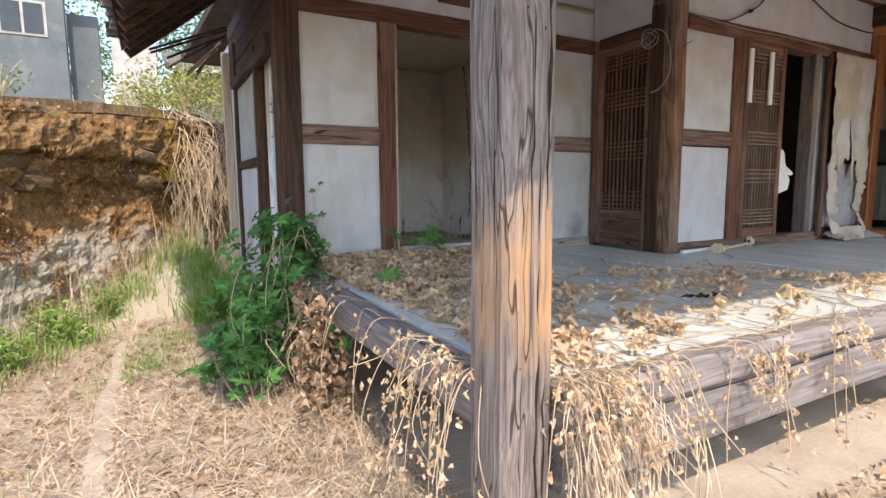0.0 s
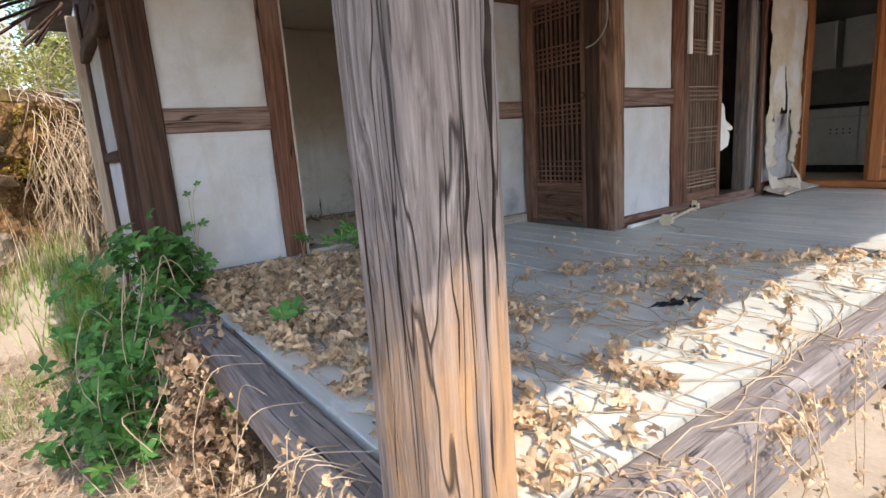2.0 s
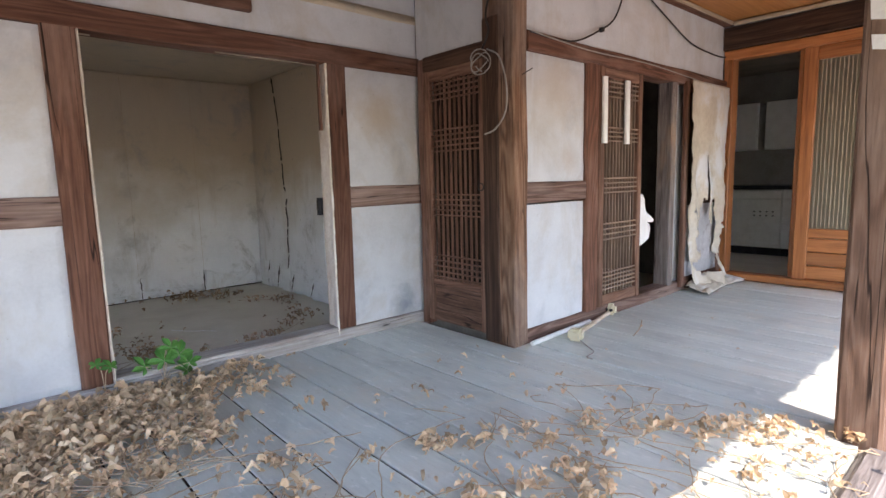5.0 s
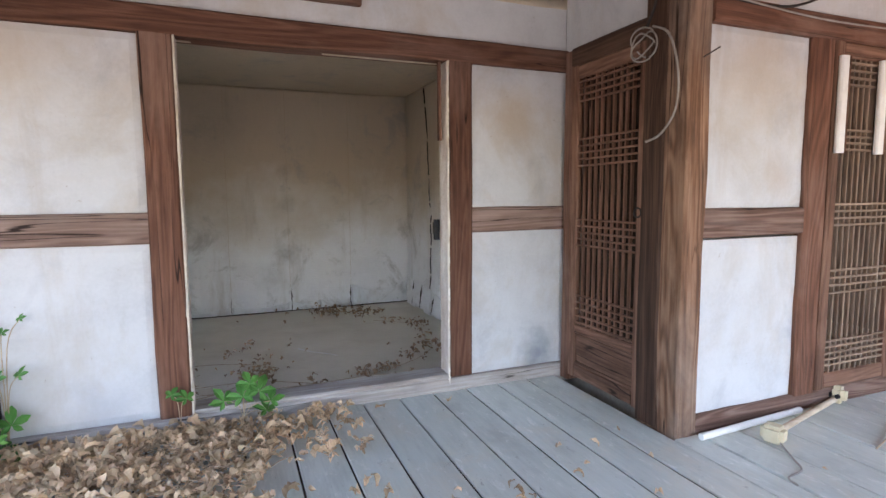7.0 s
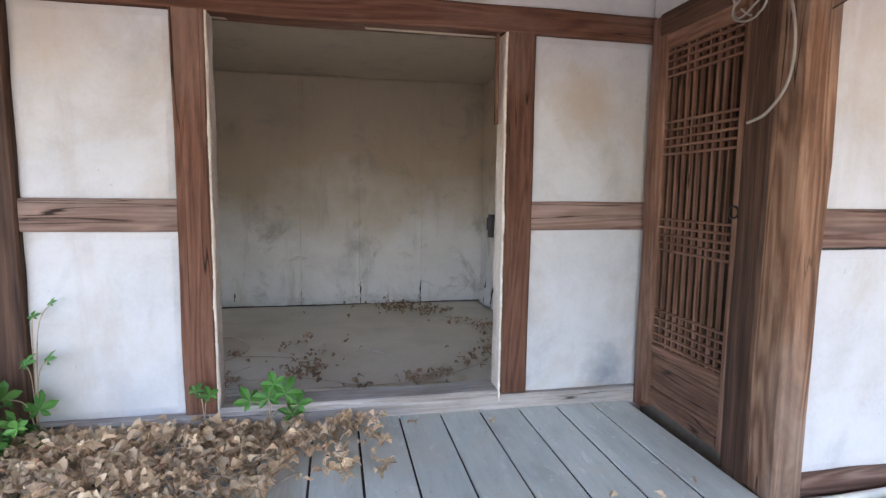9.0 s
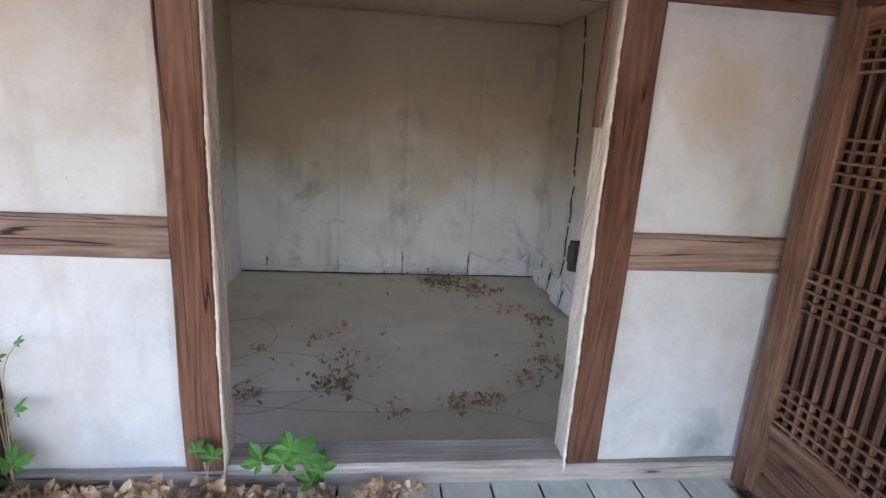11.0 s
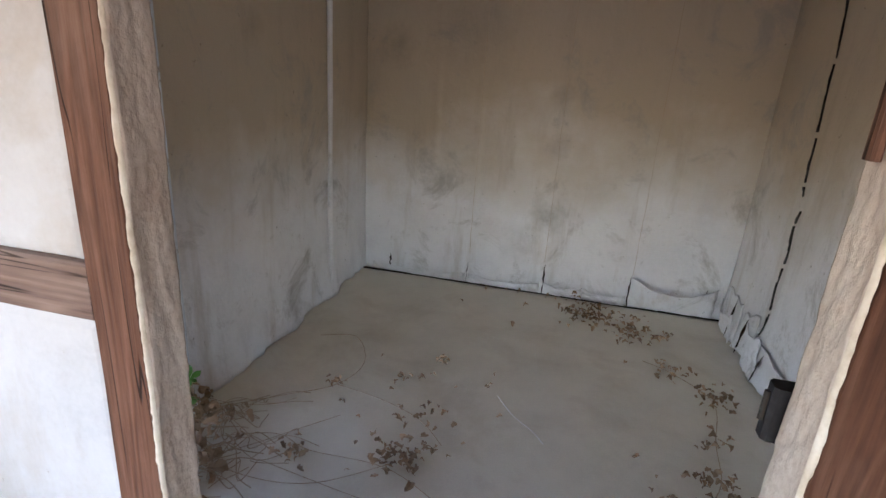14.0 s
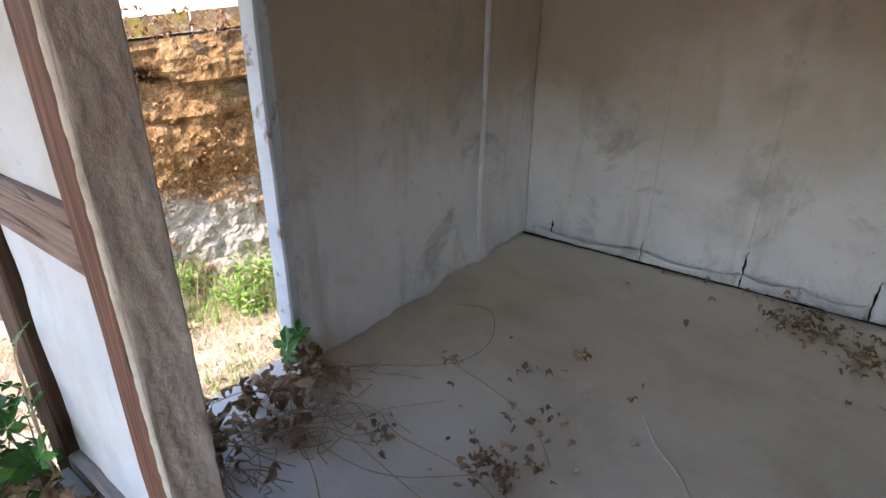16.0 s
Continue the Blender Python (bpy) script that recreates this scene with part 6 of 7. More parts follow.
def creeping(n, x0, x1, y0, y1, z, length, rng, inside=None):
    out = []
    for _ in range(n):
        x, y, a = rng.uniform(x0, x1), rng.uniform(y0, y1), rng.uniform(0, 6.283)
        line = []
        for k in range(int(length / 0.05)):
            line.append((x, y, z + 0.006 + 0.012 * abs(fbm(x * 6, y * 6, k * 0.1))))
            a += rng.gauss(0, 0.22)
            nx, ny = x + 0.05 * math.cos(a), y + 0.05 * math.sin(a)
            if not (x0 <= nx <= x1 and y0 <= ny <= y1):
                a += 2.2
                nx, ny = x + 0.05 * math.cos(a), y + 0.05 * math.sin(a)
            x, y = min(max(nx, x0), x1), min(max(ny, y0), y1)
        out.append(line)
    return out


tagged(tube("creeping_stems", creeping(40, 0.93, 1.9, 2.6, 3.66, DECK + 0.035, 0.9, R) + creeping(9, 0.93, 2.7, 2.0, 3.64, DECK + 0.01, 1.4, R) + creeping(20, 0.93, 2.1, 1.3, 3.3, DECK, 1.3, R) + creeping(24, 1.0, 3.55, 1.06, 2.3, DECK, 1.8, R), 0.0024, STEM, None, resolution=1), "thin dry vine stems creeping over the deck", "vine", kind="stuff")

# ---- leaf litter and straw on the ground ----
places = []
for _ in range(900):
    x, y = R.uniform(0.9, 5.4), 1.0 - abs(R.gauss(0, 0.42))
    places.append((x, y, ground_height(x, y) + R.uniform(0.004, 0.02), R.uniform(0.03, 0.065), R.uniform(-.5, .5), R.uniform(-.5, .5), R.uniform(0, 6.28)))
for _ in range(500):
    x, y = R.gauss(3.75, 0.35), R.gauss(0.85, 0.25)
    places.append((x, y, ground_height(x, y) + R.uniform(0.004, 0.03), R.uniform(0.02, 0.045), R.uniform(-.6, .6), R.uniform(-.6, .6), R.uniform(0, 6.28)))
for _ in range(2600):
    x, y = R.uniform(-0.3, 1.0), R.uniform(0.7, 4.6)
    places.append((x, y, ground_height(x, y) + R.uniform(0.002, 0.02), R.uniform(0.015, 0.034), R.uniform(-.6, .6), R.uniform(-.6, .6), R.uniform(0, 6.28)))
for _ in range(900):
    x, y = R.uniform(-1.6, -0.2), R.uniform(1.5, 5.8)
    places.append((x, y, ground_height(x, y) + R.uniform(0.002, 0.02), R.uniform(0.025, 0.055), R.uniform(-.6, .6), R.uniform(-.6, .6), R.uniform(0, 6.28)))
scatter("dark_litter", DRY_PROTOS, [(x, y, ground_height(x, y) + R.uniform(0.0, 0.015), R.uniform(0.03, 0.07), R.uniform(-.5, .5), R.uniform(-.5, .5), R.uniform(0, 6.28)) for x, y in ((R.uniform(-1.7, 0.95), R.uniform(0.9, 5.4)) for _ in range(1700))], BROWNDRY, None, "rotting brown leaf litter under the dry straw", "leaves")
scatter("leaf_litter", DRY_PROTOS, places, DRY, None, "dry brown leaf litter on the sandy ground", "leaves")
straws = []
for _ in range(17000):
    x, y = R.uniform(-1.7, 0.95), R.uniform(0.9, 5.6)
    straws.append((x, y, ground_height(x, y) + R.uniform(0.004, 0.03), R.uniform(0.08, 0.32), R.uniform(1.2, 1.6), R.uniform(0, 6.283), R.uniform(0.0014, 0.0042), R.uniform(-.1, .25)))
for _ in range(700):
    s = R.uniform(-2.6, 2.2)
    p = wall_point(s, R.uniform(0.1, 0.6), 0)
    straws.append((p[0], p[1], ground_height(p[0], p[1]), R.uniform(0.3, 0.8), R.uniform(0.0, 0.5), R.uniform(0, 6.283), R.uniform(0.002, 0.004), R.uniform(0.05, 0.4)))
for _ in range(1500):
    x, y = R.uniform(0.9, 4.6), 1.0 - abs(R.gauss(0, 0.33))
    straws.append((x, y, ground_height(x, y) + R.uniform(0.004, 0.02), R.uniform(0.06, 0.22), R.uniform(1.25, 1.6), R.uniform(0, 6.283), R.uniform(0.001, 0.002), R.uniform(-.1, .25)))
blades("dry_straw", straws, STRAW, None, "bleached dry straw matted on the ground", "straw")
green = []


def tuft(n, cx, cy, sd, lo, hi, wid=0.004):
    for _ in range(n):
        x, y = R.gauss(cx, sd), R.gauss(cy, sd)
        green.append((x, y, ground_height(x, y), R.uniform(lo, hi), R.uniform(0.0, 0.5), R.uniform(0, 6.283), R.uniform(0.4, 1.0) * wid, R.uniform(0.1, 0.45)))


tuft(1100, 0.58, 5.3, 0.17, 0.25, 0.5, 0.007)
tuft(260, -0.1, 4.35, 0.14, 0.03, 0.1, 0.006)
tuft(200, 0.05, 4.8, 0.14, 0.04, 0.12, 0.006)
tuft(500, 0.62, 6.4, 0.2, 0.25, 0.5, 0.007)
for cx, cy in ((-0.85, 5.1), (-0.6, 5.7), (-0.25, 6.4), (-1.15, 4.6), (0.0, 7.0), (-0.9, 5.5)):
    tuft(170, cx, cy, 0.18, 0.08, 0.30, 0.007)
tuft(300, 0.45, 7.2, 0.25, 0.2, 0.5, 0.006)
tuft(160, -0.35, 6.2, 0.2, 0.1, 0.3, 0.006)
tuft(420, -0.12, 4.05, 0.15, 0.03, 0.10, 0.006)
tuft(160, 0.2, 4.6, 0.12, 0.03, 0.1, 0.006)
tuft(120, -0.75, 2.55, 0.12, 0.05, 0.16, 0.005)
blades("green_grass", green, WEED, None, "fresh green grass tufts along the wall foot", "grass")
for cx, cy, n in ((-1.0, 4.85, 260), (-0.7, 5.35, 260), (-0.45, 5.95, 220), (-1.25, 4.3, 200), (-0.9, 5.75, 300), (-1.3, 5.2, 260)):
    shrub("weed", (cx, cy, ground_height(cx, cy)), (0.26, 0.26, 0.36), int(n * 1.8), WEED, "leafy bright green weed at the wall foot", 0.05, category="weed", stems=9)
dry = thing("dry_bramble", wall_point(1.9, 0.3, 0.5), "tangle of pale dry stems over the wall end", "bramble")
lines = []
for _ in range(420):
    s = R.uniform(1.25, 3.6)
    p = Vector(wall_point(s, R.uniform(-.1, .2), R.uniform(1.4, 2.3)))
    lines.append(smooth_line([p, p + Vector((R.uniform(-.1, .3), -R.uniform(.1, .3), -.2)), p + Vector((R.uniform(-.2, .3), -R.uniform(.2, .5), -R.uniform(.5, 1.3)))], 5))
tube("stem_tangle", lines, 0.0045, STRAW, dry, resolution=1)

# low concrete edging along the side path
edging = thing("kerb", (-0.27, 3.0, -0.1), "low worn concrete kerb along the side path", "kerb", kind="structure")
for k in range(5):
    bar("kerb_stone", -0.33, 0.02 + 0.05 * (k % 2), 1.3 + k * 0.72, 2.015 + k * 0.72, -0.2, -0.028, EARTH, edging, wob=0.03, chamfer=0.03)

# ---- things in the yard ----
block = thing("concrete_block", (5.75, 1.0, 0), "pale hollow concrete block with three holes", "block")


def hollow_block(x0, x1, y0, y1, z0, z1):
    """A block lying on its side, its three cells open towards the walker."""
    bm = bmesh.new()
    n, wall = 3, 0.032
    cell = (y1 - y0 - wall * (n + 1)) / n
    ys = [y0]
    for k in range(n):
        ys += [ys[-1] + wall, ys[-1] + wall + cell]
    ys.append(y1)
    zs = [z0, z0 + wall, z1 - wall, z1]

    def box(a, b, c, d):
        m = Matrix.LocRotScale(((x0 + x1) / 2, (a + b) / 2, (c + d) / 2), None, (x1 - x0, b - a, d - c))
        bmesh.ops.create_cube(bm, size=1, matrix=m)
    box(y0, y1, zs[0], zs[1])
    box(y0, y1, zs[2], zs[3])
    for k in range(0, len(ys) - 1, 2):
        box(ys[k], ys[k + 1], zs[1] + 0.0005, zs[2] - 0.0005)
    return bm


part("shell", hollow_block(5.72, 5.91, 0.86, 1.25, 0.0, 0.15), CONCRETE, block)
step_slab = thing("step_slab", (6.25, 1.0, 0), "sandy concrete slab step below the deck", "step")
bar("slab", 5.92, 6.62, 0.82, 1.24, 0.0, 0.15, CONCRETE, step_slab, wob=0.006)
can = thing("crushed_can", (4.85, 0.43, 0), "small crushed grey tin lying in the yard", "tin")
part("shell", cylinder(0.43, 0.035, 4.82, 4.90, 0.033, 12, "x", 0.026), ALU, can)
part("rim", cylinder(0.43, 0.035, 4.805, 4.82, 0.035, 12, "x"), WHITE, can)

# ---- neighbour across the yard ----
fh = thing("farmhouse", (14, -1, 0), "low farmhouse with a grey corrugated roof", "house")
bar("lower_wall", 14.0, 14.2, -7, 2.6, 0, 0.95, CONCRETE, fh, wob=0)
bar("back_wall", 15.6, 15.8, -7, 2.6, 0.0, 2.4, DARKWALL, fh, wob=0)
bar("eave_beam", 13.9, 14.05, -7, 2.6, 1.84, 1.98, DARKWOOD, fh)
for k in range(14):
    y = -6.8 + k * 0.7
    wnd = bar("window_post", 14.02, 14.09, y, y + 0.07, 0.95, 1.84, ALU, fh, wob=0)
    bar("glazing_bar", 14.03, 14.06, y + 0.07, y + 0.70, 1.38, 1.42, ALU, wnd, wob=0)
    bar("glazing_bar", 14.03, 14.06, y + 0.36, y + 0.40, 0.95, 1.84, WHITE, wnd, wob=0)
    bar("glazing_bar", 14.025, 14.055, y + 0.07, y + 0.70, 1.10, 1.135, WHITE, wnd, wob=0)
    bar("glazing_bar", 14.025, 14.055, y + 0.07, y + 0.70, 1.62, 1.655, WHITE, wnd, wob=0)
    bar("pane", 14.065, 14.072, y + 0.07, y + 0.70, 0.96, 1.83, DARKPANE, wnd, wob=0)
verts, faces, nu = [], [], 260
for x, z in ((13.4, 1.98), (16.6, 3.12)):
    for i in range(nu + 1):
        verts.append((x, -7.5 + 10.6 * i / nu, z + 0.028 * math.sin(i * 1.571)))
part("corrugated_roof", (verts, [(i, i + 1, nu + 2 + i, nu + 1 + i) for i in range(nu)]), SHEETROOF, fh)
tube("ridge", [[(16.6, -7.5, 3.15), (16.6, 3.1, 3.15)]], 0.10, REDTILE, fh)
for k in range(24):
    part("ridge_tile", cylinder(16.6, 3.18, -7.4 + k * 0.44, -7.0 + k * 0.44, 0.13, 10, "y"), REDTILE, fh) if k % 2 else None
weeds = []
for _ in range(1500):
    x, y = R.uniform(9.2, 13.6), R.uniform(-1.6, 2.2)
    weeds.append((x, y, 0, R.uniform(0.06, 0.26), R.uniform(0, 0.6), R.uniform(0, 6.283), 0.008, R.uniform(0.1, 0.4)))
blades("tall_weeds", weeds, WEED, None, "green and yellowing weeds beyond the yard", "grass")
weeds = []
for _ in range(500):
    x, y = R.uniform(10.2, 13.2), R.uniform(-1.6, 1.0)
    weeds.append((x, y, 0, R.uniform(0.3, 0.7), R.uniform(0, 0.4), R.uniform(0, 6.283), 0.005, R.uniform(0.05, 0.3)))
blades("dry_weeds", weeds, STRAW, None, "tall dry straw weeds beyond the yard", "grass")

# ---- loose things on the porch ----
pp = thing("plastic_pipe", (3.98, 2.8, DECK), "off-white plastic pipe lying along the wall", "pipe")
tube("pipe", [[(3.66, 2.755, DECK + 0.016), (4.33, 2.79, DECK + 0.016)]], 0.015, WHITE, pp, resolution=3)
lf = thing("lamp_holder", (4.1, 2.68, DECK), "broken strip lamp holder with yellowed plastic ends", "lamp")
tube("batten", [[(3.95, 2.64, DECK + 0.03), (4.62, 2.80, DECK + 0.03)]], 0.014, PALEWOOD["x"], lf, "bare wooden batten")
bm = bmesh.new()
bmesh.ops.create_cube(bm, size=1, matrix=Matrix.LocRotScale((3.93, 2.63, DECK + 0.04), Euler((0, 0, 0.3)), (0.075, 0.09, 0.075)))
bmesh.ops.bevel(bm, geom=bm.edges[:], offset=0.016, segments=2, affect="EDGES")
part("end_cap", bm, CREAM, lf)
bm = bmesh.new()
bmesh.ops.create_cube(bm, size=1, matrix=Matrix.LocRotScale((4.62, 2.80, DECK + 0.045), Euler((0, 0.2, 0.3)), (0.09, 0.07, 0.085)))
bmesh.ops.bevel(bm, geom=bm.edges[:], offset=0.02, segments=2, affect="EDGES")
cap2 = part("end_cap", bm, CREAM, lf)
for dy in (-0.018, 0.018):
    part("pin_hole", cylinder(2.79 + dy, DECK + 0.05, 4.565, 4.578, 0.011, 10, "x"), BLACK, cap2)
tube("lead", [smooth_line([(3.93, 2.6, DECK + 0.01), (3.86, 2.5, DECK + 0.008), (3.80, 2.42, DECK + 0.008), (3.70, 2.40, DECK + 0.008), (3.66, 2.34, DECK + 0.02)], 6)], 0.004, CABLE, lf)
rag = []
for j in range(9):
    for i in range(19):
        u, v = i / 18, j / 8
        rag.append((2.24 + 0.2 * u + 0.03 * math.sin(v * 5), 1.665 - 0.07 * u + (v - 0.5) * 0.055 * (0.4 + math.sin(u * 3.1)), DECK + 0.004 + 0.03 * abs(fbm(u * 5, v * 3, 2)) * math.sin(u * 3.14)))
tagged(part("black_rag", (rag, [(j * 19 + i, j * 19 + i + 1, j * 19 + 20 + i, j * 19 + 19 + i) for j in range(8) for i in range(18)]), BLACK, None, smooth=True), "crumpled black plastic rag on the deck", "rag")
tagged(tube("twig", [smooth_line([(4.25, 2.42, DECK + 0.006), (4.4, 2.46, DECK + 0.012), (4.62, 2.56, DECK + 0.006)], 5)], 0.004, STEM, None), "short dry twig on the deck boards", "twig")

# splits and knots in the weathered post
def split(x_of, y_of, z0, z1, seed, r0):
    pts = [(x_of + 0.010 * fbm(k * 0.35, seed), y_of, z0 + (z1 - z0) * k / 24) for k in range(25)]
    return pts


def knot(x, z, r):
    """A dark knot, a little proud of the post's face."""
    bm = bmesh.new()
    bmesh.ops.create_icosphere(bm, subdivisions=2, radius=1.0, matrix=Matrix.LocRotScale((x, 1.0405, z), None, (r * 0.7, 0.0022, r * 1.1)))
    part("knot", bm, NEARBLACK, post_a, "black knot", True)


for kx, kz, kr in ((0.80, 1.62, 0.005), (0.852, 1.58, 0.006), (0.787, 0.75, 0.004)):
    knot(kx, kz, kr)
for x, z0, z1, sd, rr in ((0.868, 1.15, 2.4, 6.0, 0.0075), (0.842, 0.15, 1.35, 2.0, 0.0042), (0.822, 1.0, 2.2, 4.0, 0.0032), (0.865, 0.1, 0.9, 7.0, 0.003), (0.79, 0.4, 1.5, 9.0, 0.0016), (0.87, 1.2, 2.3, 11.0, 0.002)):
    tube("split", [split(x, 1.0405, z0, z1, sd, rr)], rr, NEARBLACK, post_a, resolution=1, taper=True)
for y, z0, z1, sd in ((1.08, 0.6, 1.9, 3.0), (1.13, 0.2, 1.3, 5.0), (1.165, 0.9, 2.2, 8.0)):
    tube("split", [[(0.7355, y + 0.008 * fbm(k * 0.3, sd), z0 + (z1 - z0) * k / 24) for k in range(25)]], 0.0016, NEARBLACK, post_a, resolution=1, taper=True)

# wires
coil = thing("cable_coil", (3.56, 3.02, 2.3), "loose coil of grey cable hanging on the post", "cable")
loop = []
for k in range(64):
    a = k * 0.29
    r = 0.055 + 0.018 * math.sin(k * 0.37)
    loop.append((3.563 - 0.012 * math.sin(k * 0.5), 3.06 + r * math.cos(a) * 1.25, 2.36 + r * math.sin(a)))
tube("loop", [smooth_line(loop, 2)], 0.004, CABLE, coil)
tube("tail", [smooth_line([(3.556, 3.0, 2.42), (3.55, 2.9, 2.36), (3.555, 2.85, 2.2), (3.556, 2.86, 2.05), (3.558, 2.94, 1.96), (3.562, 3.03, 1.935)], 8)], 0.005, CABLE, coil)
tube("upper_lead", [smooth_line([(3.56, 3.04, 2.43), (3.55, 2.98, 2.52), (3.56, 3.01, 2.62), (3.56, 2.95, 2.8), (3.57, 2.9, 3.05)], 6)], 0.007, DARKCABLE, coil)
w1 = thing("wall_wire", (4.4, 2.8, 2.6), "black electric wire sagging along the plaster", "wire")
tube("wire", [smooth_line([(3.70, 2.80, 2.50), (4.1, 2.795, 2.50), (4.43, 2.80, 2.62), (4.62, 2.80, 2.74), (4.75, 2.80, 2.98)], 6), smooth_line([(4.98, 2.80, 2.98), (5.35, 2.80, 2.86), (5.8, 2.80, 2.73), (6.3, 2.80, 2.70), (6.5, 2.80, 2.71)], 6)], 0.006, DARKCABLE, w1)
tube("lintel_wire", [smooth_line([(3.70, 2.785, 2.50), (4.3, 2.785, 2.47), (5.0, 2.785, 2.48), (5.6, 2.785, 2.46), (6.45, 2.785, 2.42)], 6)], 0.004, CABLE, w1)
part("clip", cylinder(4.43, 2.62, 2.775, 2.80, 0.016, 10, "y"), BLACK, w1)
w2 = thing("post_wire", (KX - 0.05, 1.33, 1.7), "pale cable looping down the kitchen post", "wire")
tube("wire", [smooth_line([(KX - 0.05, 1.335, 1.2), (KX - 0.05, 1.33, 2.0), (KX - 0.05, 1.335, 2.66), (KX - 0.07, 1.30, 2.72), (KX - 0.1, 1.2, 2.66), (KX - 0.1, 1.08, 2.74), (KX - 0.05, 1.02, 2.9)], 8)], 0.006, CABLE, w2)
nail = thing("nail", (3.66, 2.80, 2.27), "bent rusty nail in the corner post", "nail")
tube("shank", [[(3.64, 2.82, 2.25), (3.69, 2.77, 2.29)]], 0.003, DARKCABLE, nail)
vent = thing("vent_board", (2.25, 3.72, 2.61), "brown wooden hatch board above the lintel", "hatch")
bar("board", 2.02, 2.46, 3.70, 3.745, 2.60, 2.88, BROWN, vent)
fleck = thing("paint_fleck", (3.565, 1.1, 2.2), "torn scrap of pale paper stuck on the post", "paper")
for k, (y, z, h) in enumerate(((1.20, 2.17, 0.075), (1.165, 2.165, 0.035), (1.19, 2.07, 0.05))):
    part("scrap", sheet((3.5665, y - 0.03, z), (0, 0.042, 0.008), (0, 0.006, h), 6, 6, lambda u, v: 0.002 * fbm(u * 4, v * 4), 0.002, (-1, 0, 0)), WHITE, fleck)

# ---- inside the room ----
crack = thing("wall_crack", (3.58, 5.9, 1.6), "long dark crack with torn paper edges in the wall", "crack", kind="structure")
path = [(5.98, 2.71), (5.94, 2.5), (5.90, 2.29), (5.89, 2.1), (5.86, 1.87), (5.855, 1.72), (5.83, 1.59)]
path2 = [(5.80, 1.52), (5.83, 1.42), (5.81, 1.29), (5.84, 1.1), (5.83, 0.95), (5.87, 0.8)]
for pts in (path, path2):
    line = [p for p in smooth_line([(0, y, z) for y, z in pts], 7)]
    for i in range(len(line) - 1):
        if i % 11 == 5:
            continue
        a, b = line[i], line[i + 1]
        w = 0.0025 + 0.008 * max(0, fbm(i * 0.45, a.z, 1))
        j = 0.016 * fbm(i * 0.5, a.z * 4, 3)
        x = RX1 - 0.016
        part("gap", ([(x, a.y - w + j, a.z), (x, a.y + w + j, a.z), (x, b.y + w * 0.7 + j, b.z - 0.002), (x, b.y - w * 0.7 + j, b.z - 0.002), (x + 0.01, a.y, a.z), (x + 0.01, b.y, b.z)], [(0, 1, 2, 3), (0, 4, 5, 3), (1, 4, 5, 2)]), BLACK, crack)


def paper_flap(name, org, du, dv, lift, label, seed, n=14):
    """A loose corner of wallpaper that curls off the wall."""
    org, du, dv, lift = Vector(org), Vector(du), Vector(dv), Vector(lift)
    verts = []
    for j in range(n + 1):
        for i in range(n + 1):
            u, v = i / n, j / n
            c = (v ** 1.6) * max(0.0, 0.5 + 0.5 * math.sin(u * 4.3 + seed)) + 0.22 * fbm(u * 4, v * 4, seed) * v + 0.06 * (1 - v)
            verts.append(org + du * (u + 0.03 * fbm(v * 6, u, seed)) + dv * (v * (1 - 0.22 * abs(fbm(u * 5, 0, seed))) + (1 - v) * 0.12 * fbm(u * 3, 7, seed)) + lift * c)
    ob = part(name, (verts, [(j * (n + 1) + i, j * (n + 1) + i + 1, j * (n + 1) + n + 2 + i, j * (n + 1) + n + 1 + i) for j in range(n) for i in range(n)]), WALLPAPER, None, smooth=True)
    ob.modifiers.new("thickness", "SOLIDIFY").thickness = 0.003
    return tagged(ob, label, "wallpaper", "loose wallpaper flaps")


YW = RY1 - 0.02


def sagging_flap(org, along, width, height, out, sag, depth, label, seed, n=22):
    """A strip end that has come off the wall: its upper edge gapes and sags, its foot stands on the floor."""
    org, along, out = Vector(org), Vector(along), Vector(out)
    verts = []
    for j in range(n + 1):
        for i in range(n + 1):
            u, v = i / n, j / n
            arch = math.sin(math.pi * (0.04 + 0.92 * u))
            top = height - sag * arch + 0.012 * fbm(u * 6, seed)
            off = depth * arch ** 0.6 * (1 - v) ** 0.8 + 0.022 + 0.02 * v * abs(fbm(u * 5, 2, seed)) + 0.007 * fbm(u * 7, v * 6, seed + 4)
            verts.append(org + along * (u * width + 0.008 * fbm(v * 5, u, seed)) + Vector((0, 0, top * (1 - v) + v * 0.010 * max(0.0, fbm(u * 8, 1, seed)))) + out * off)
    ob = part("wallpaper_flap", (verts, [(j * (n + 1) + i, j * (n + 1) + i + 1, j * (n + 1) + n + 2 + i, j * (n + 1) + n + 1 + i) for j in range(n) for i in range(n)]), WALLPAPER, None, smooth=True)
    ob.modifiers.new("thickness", "SOLIDIFY").thickness = 0.003
    return tagged(ob, label, "wallpaper", "loose wallpaper flaps")


for x0, wd, ht, sag, dp, sd in ((2.97, 0.55, 0.235, 0.075, 0.085, 1.0), (2.35, 0.30, 0.10, 0.03, 0.03, 2.2), (1.83, 0.51, 0.085, 0.03, 0.03, 3.1), (1.08, 0.72, 0.075, 0.02, 0.035, 4.4), (2.66, 0.29, 0.09, 0.03, 0.03, 5.2)):
    sagging_flap((x0, YW, FLOOR + 0.004), (1, 0, 0), wd, ht, (0, -1, 0), sag, dp, "loose sagging end of a dirty wallpaper strip", sd)
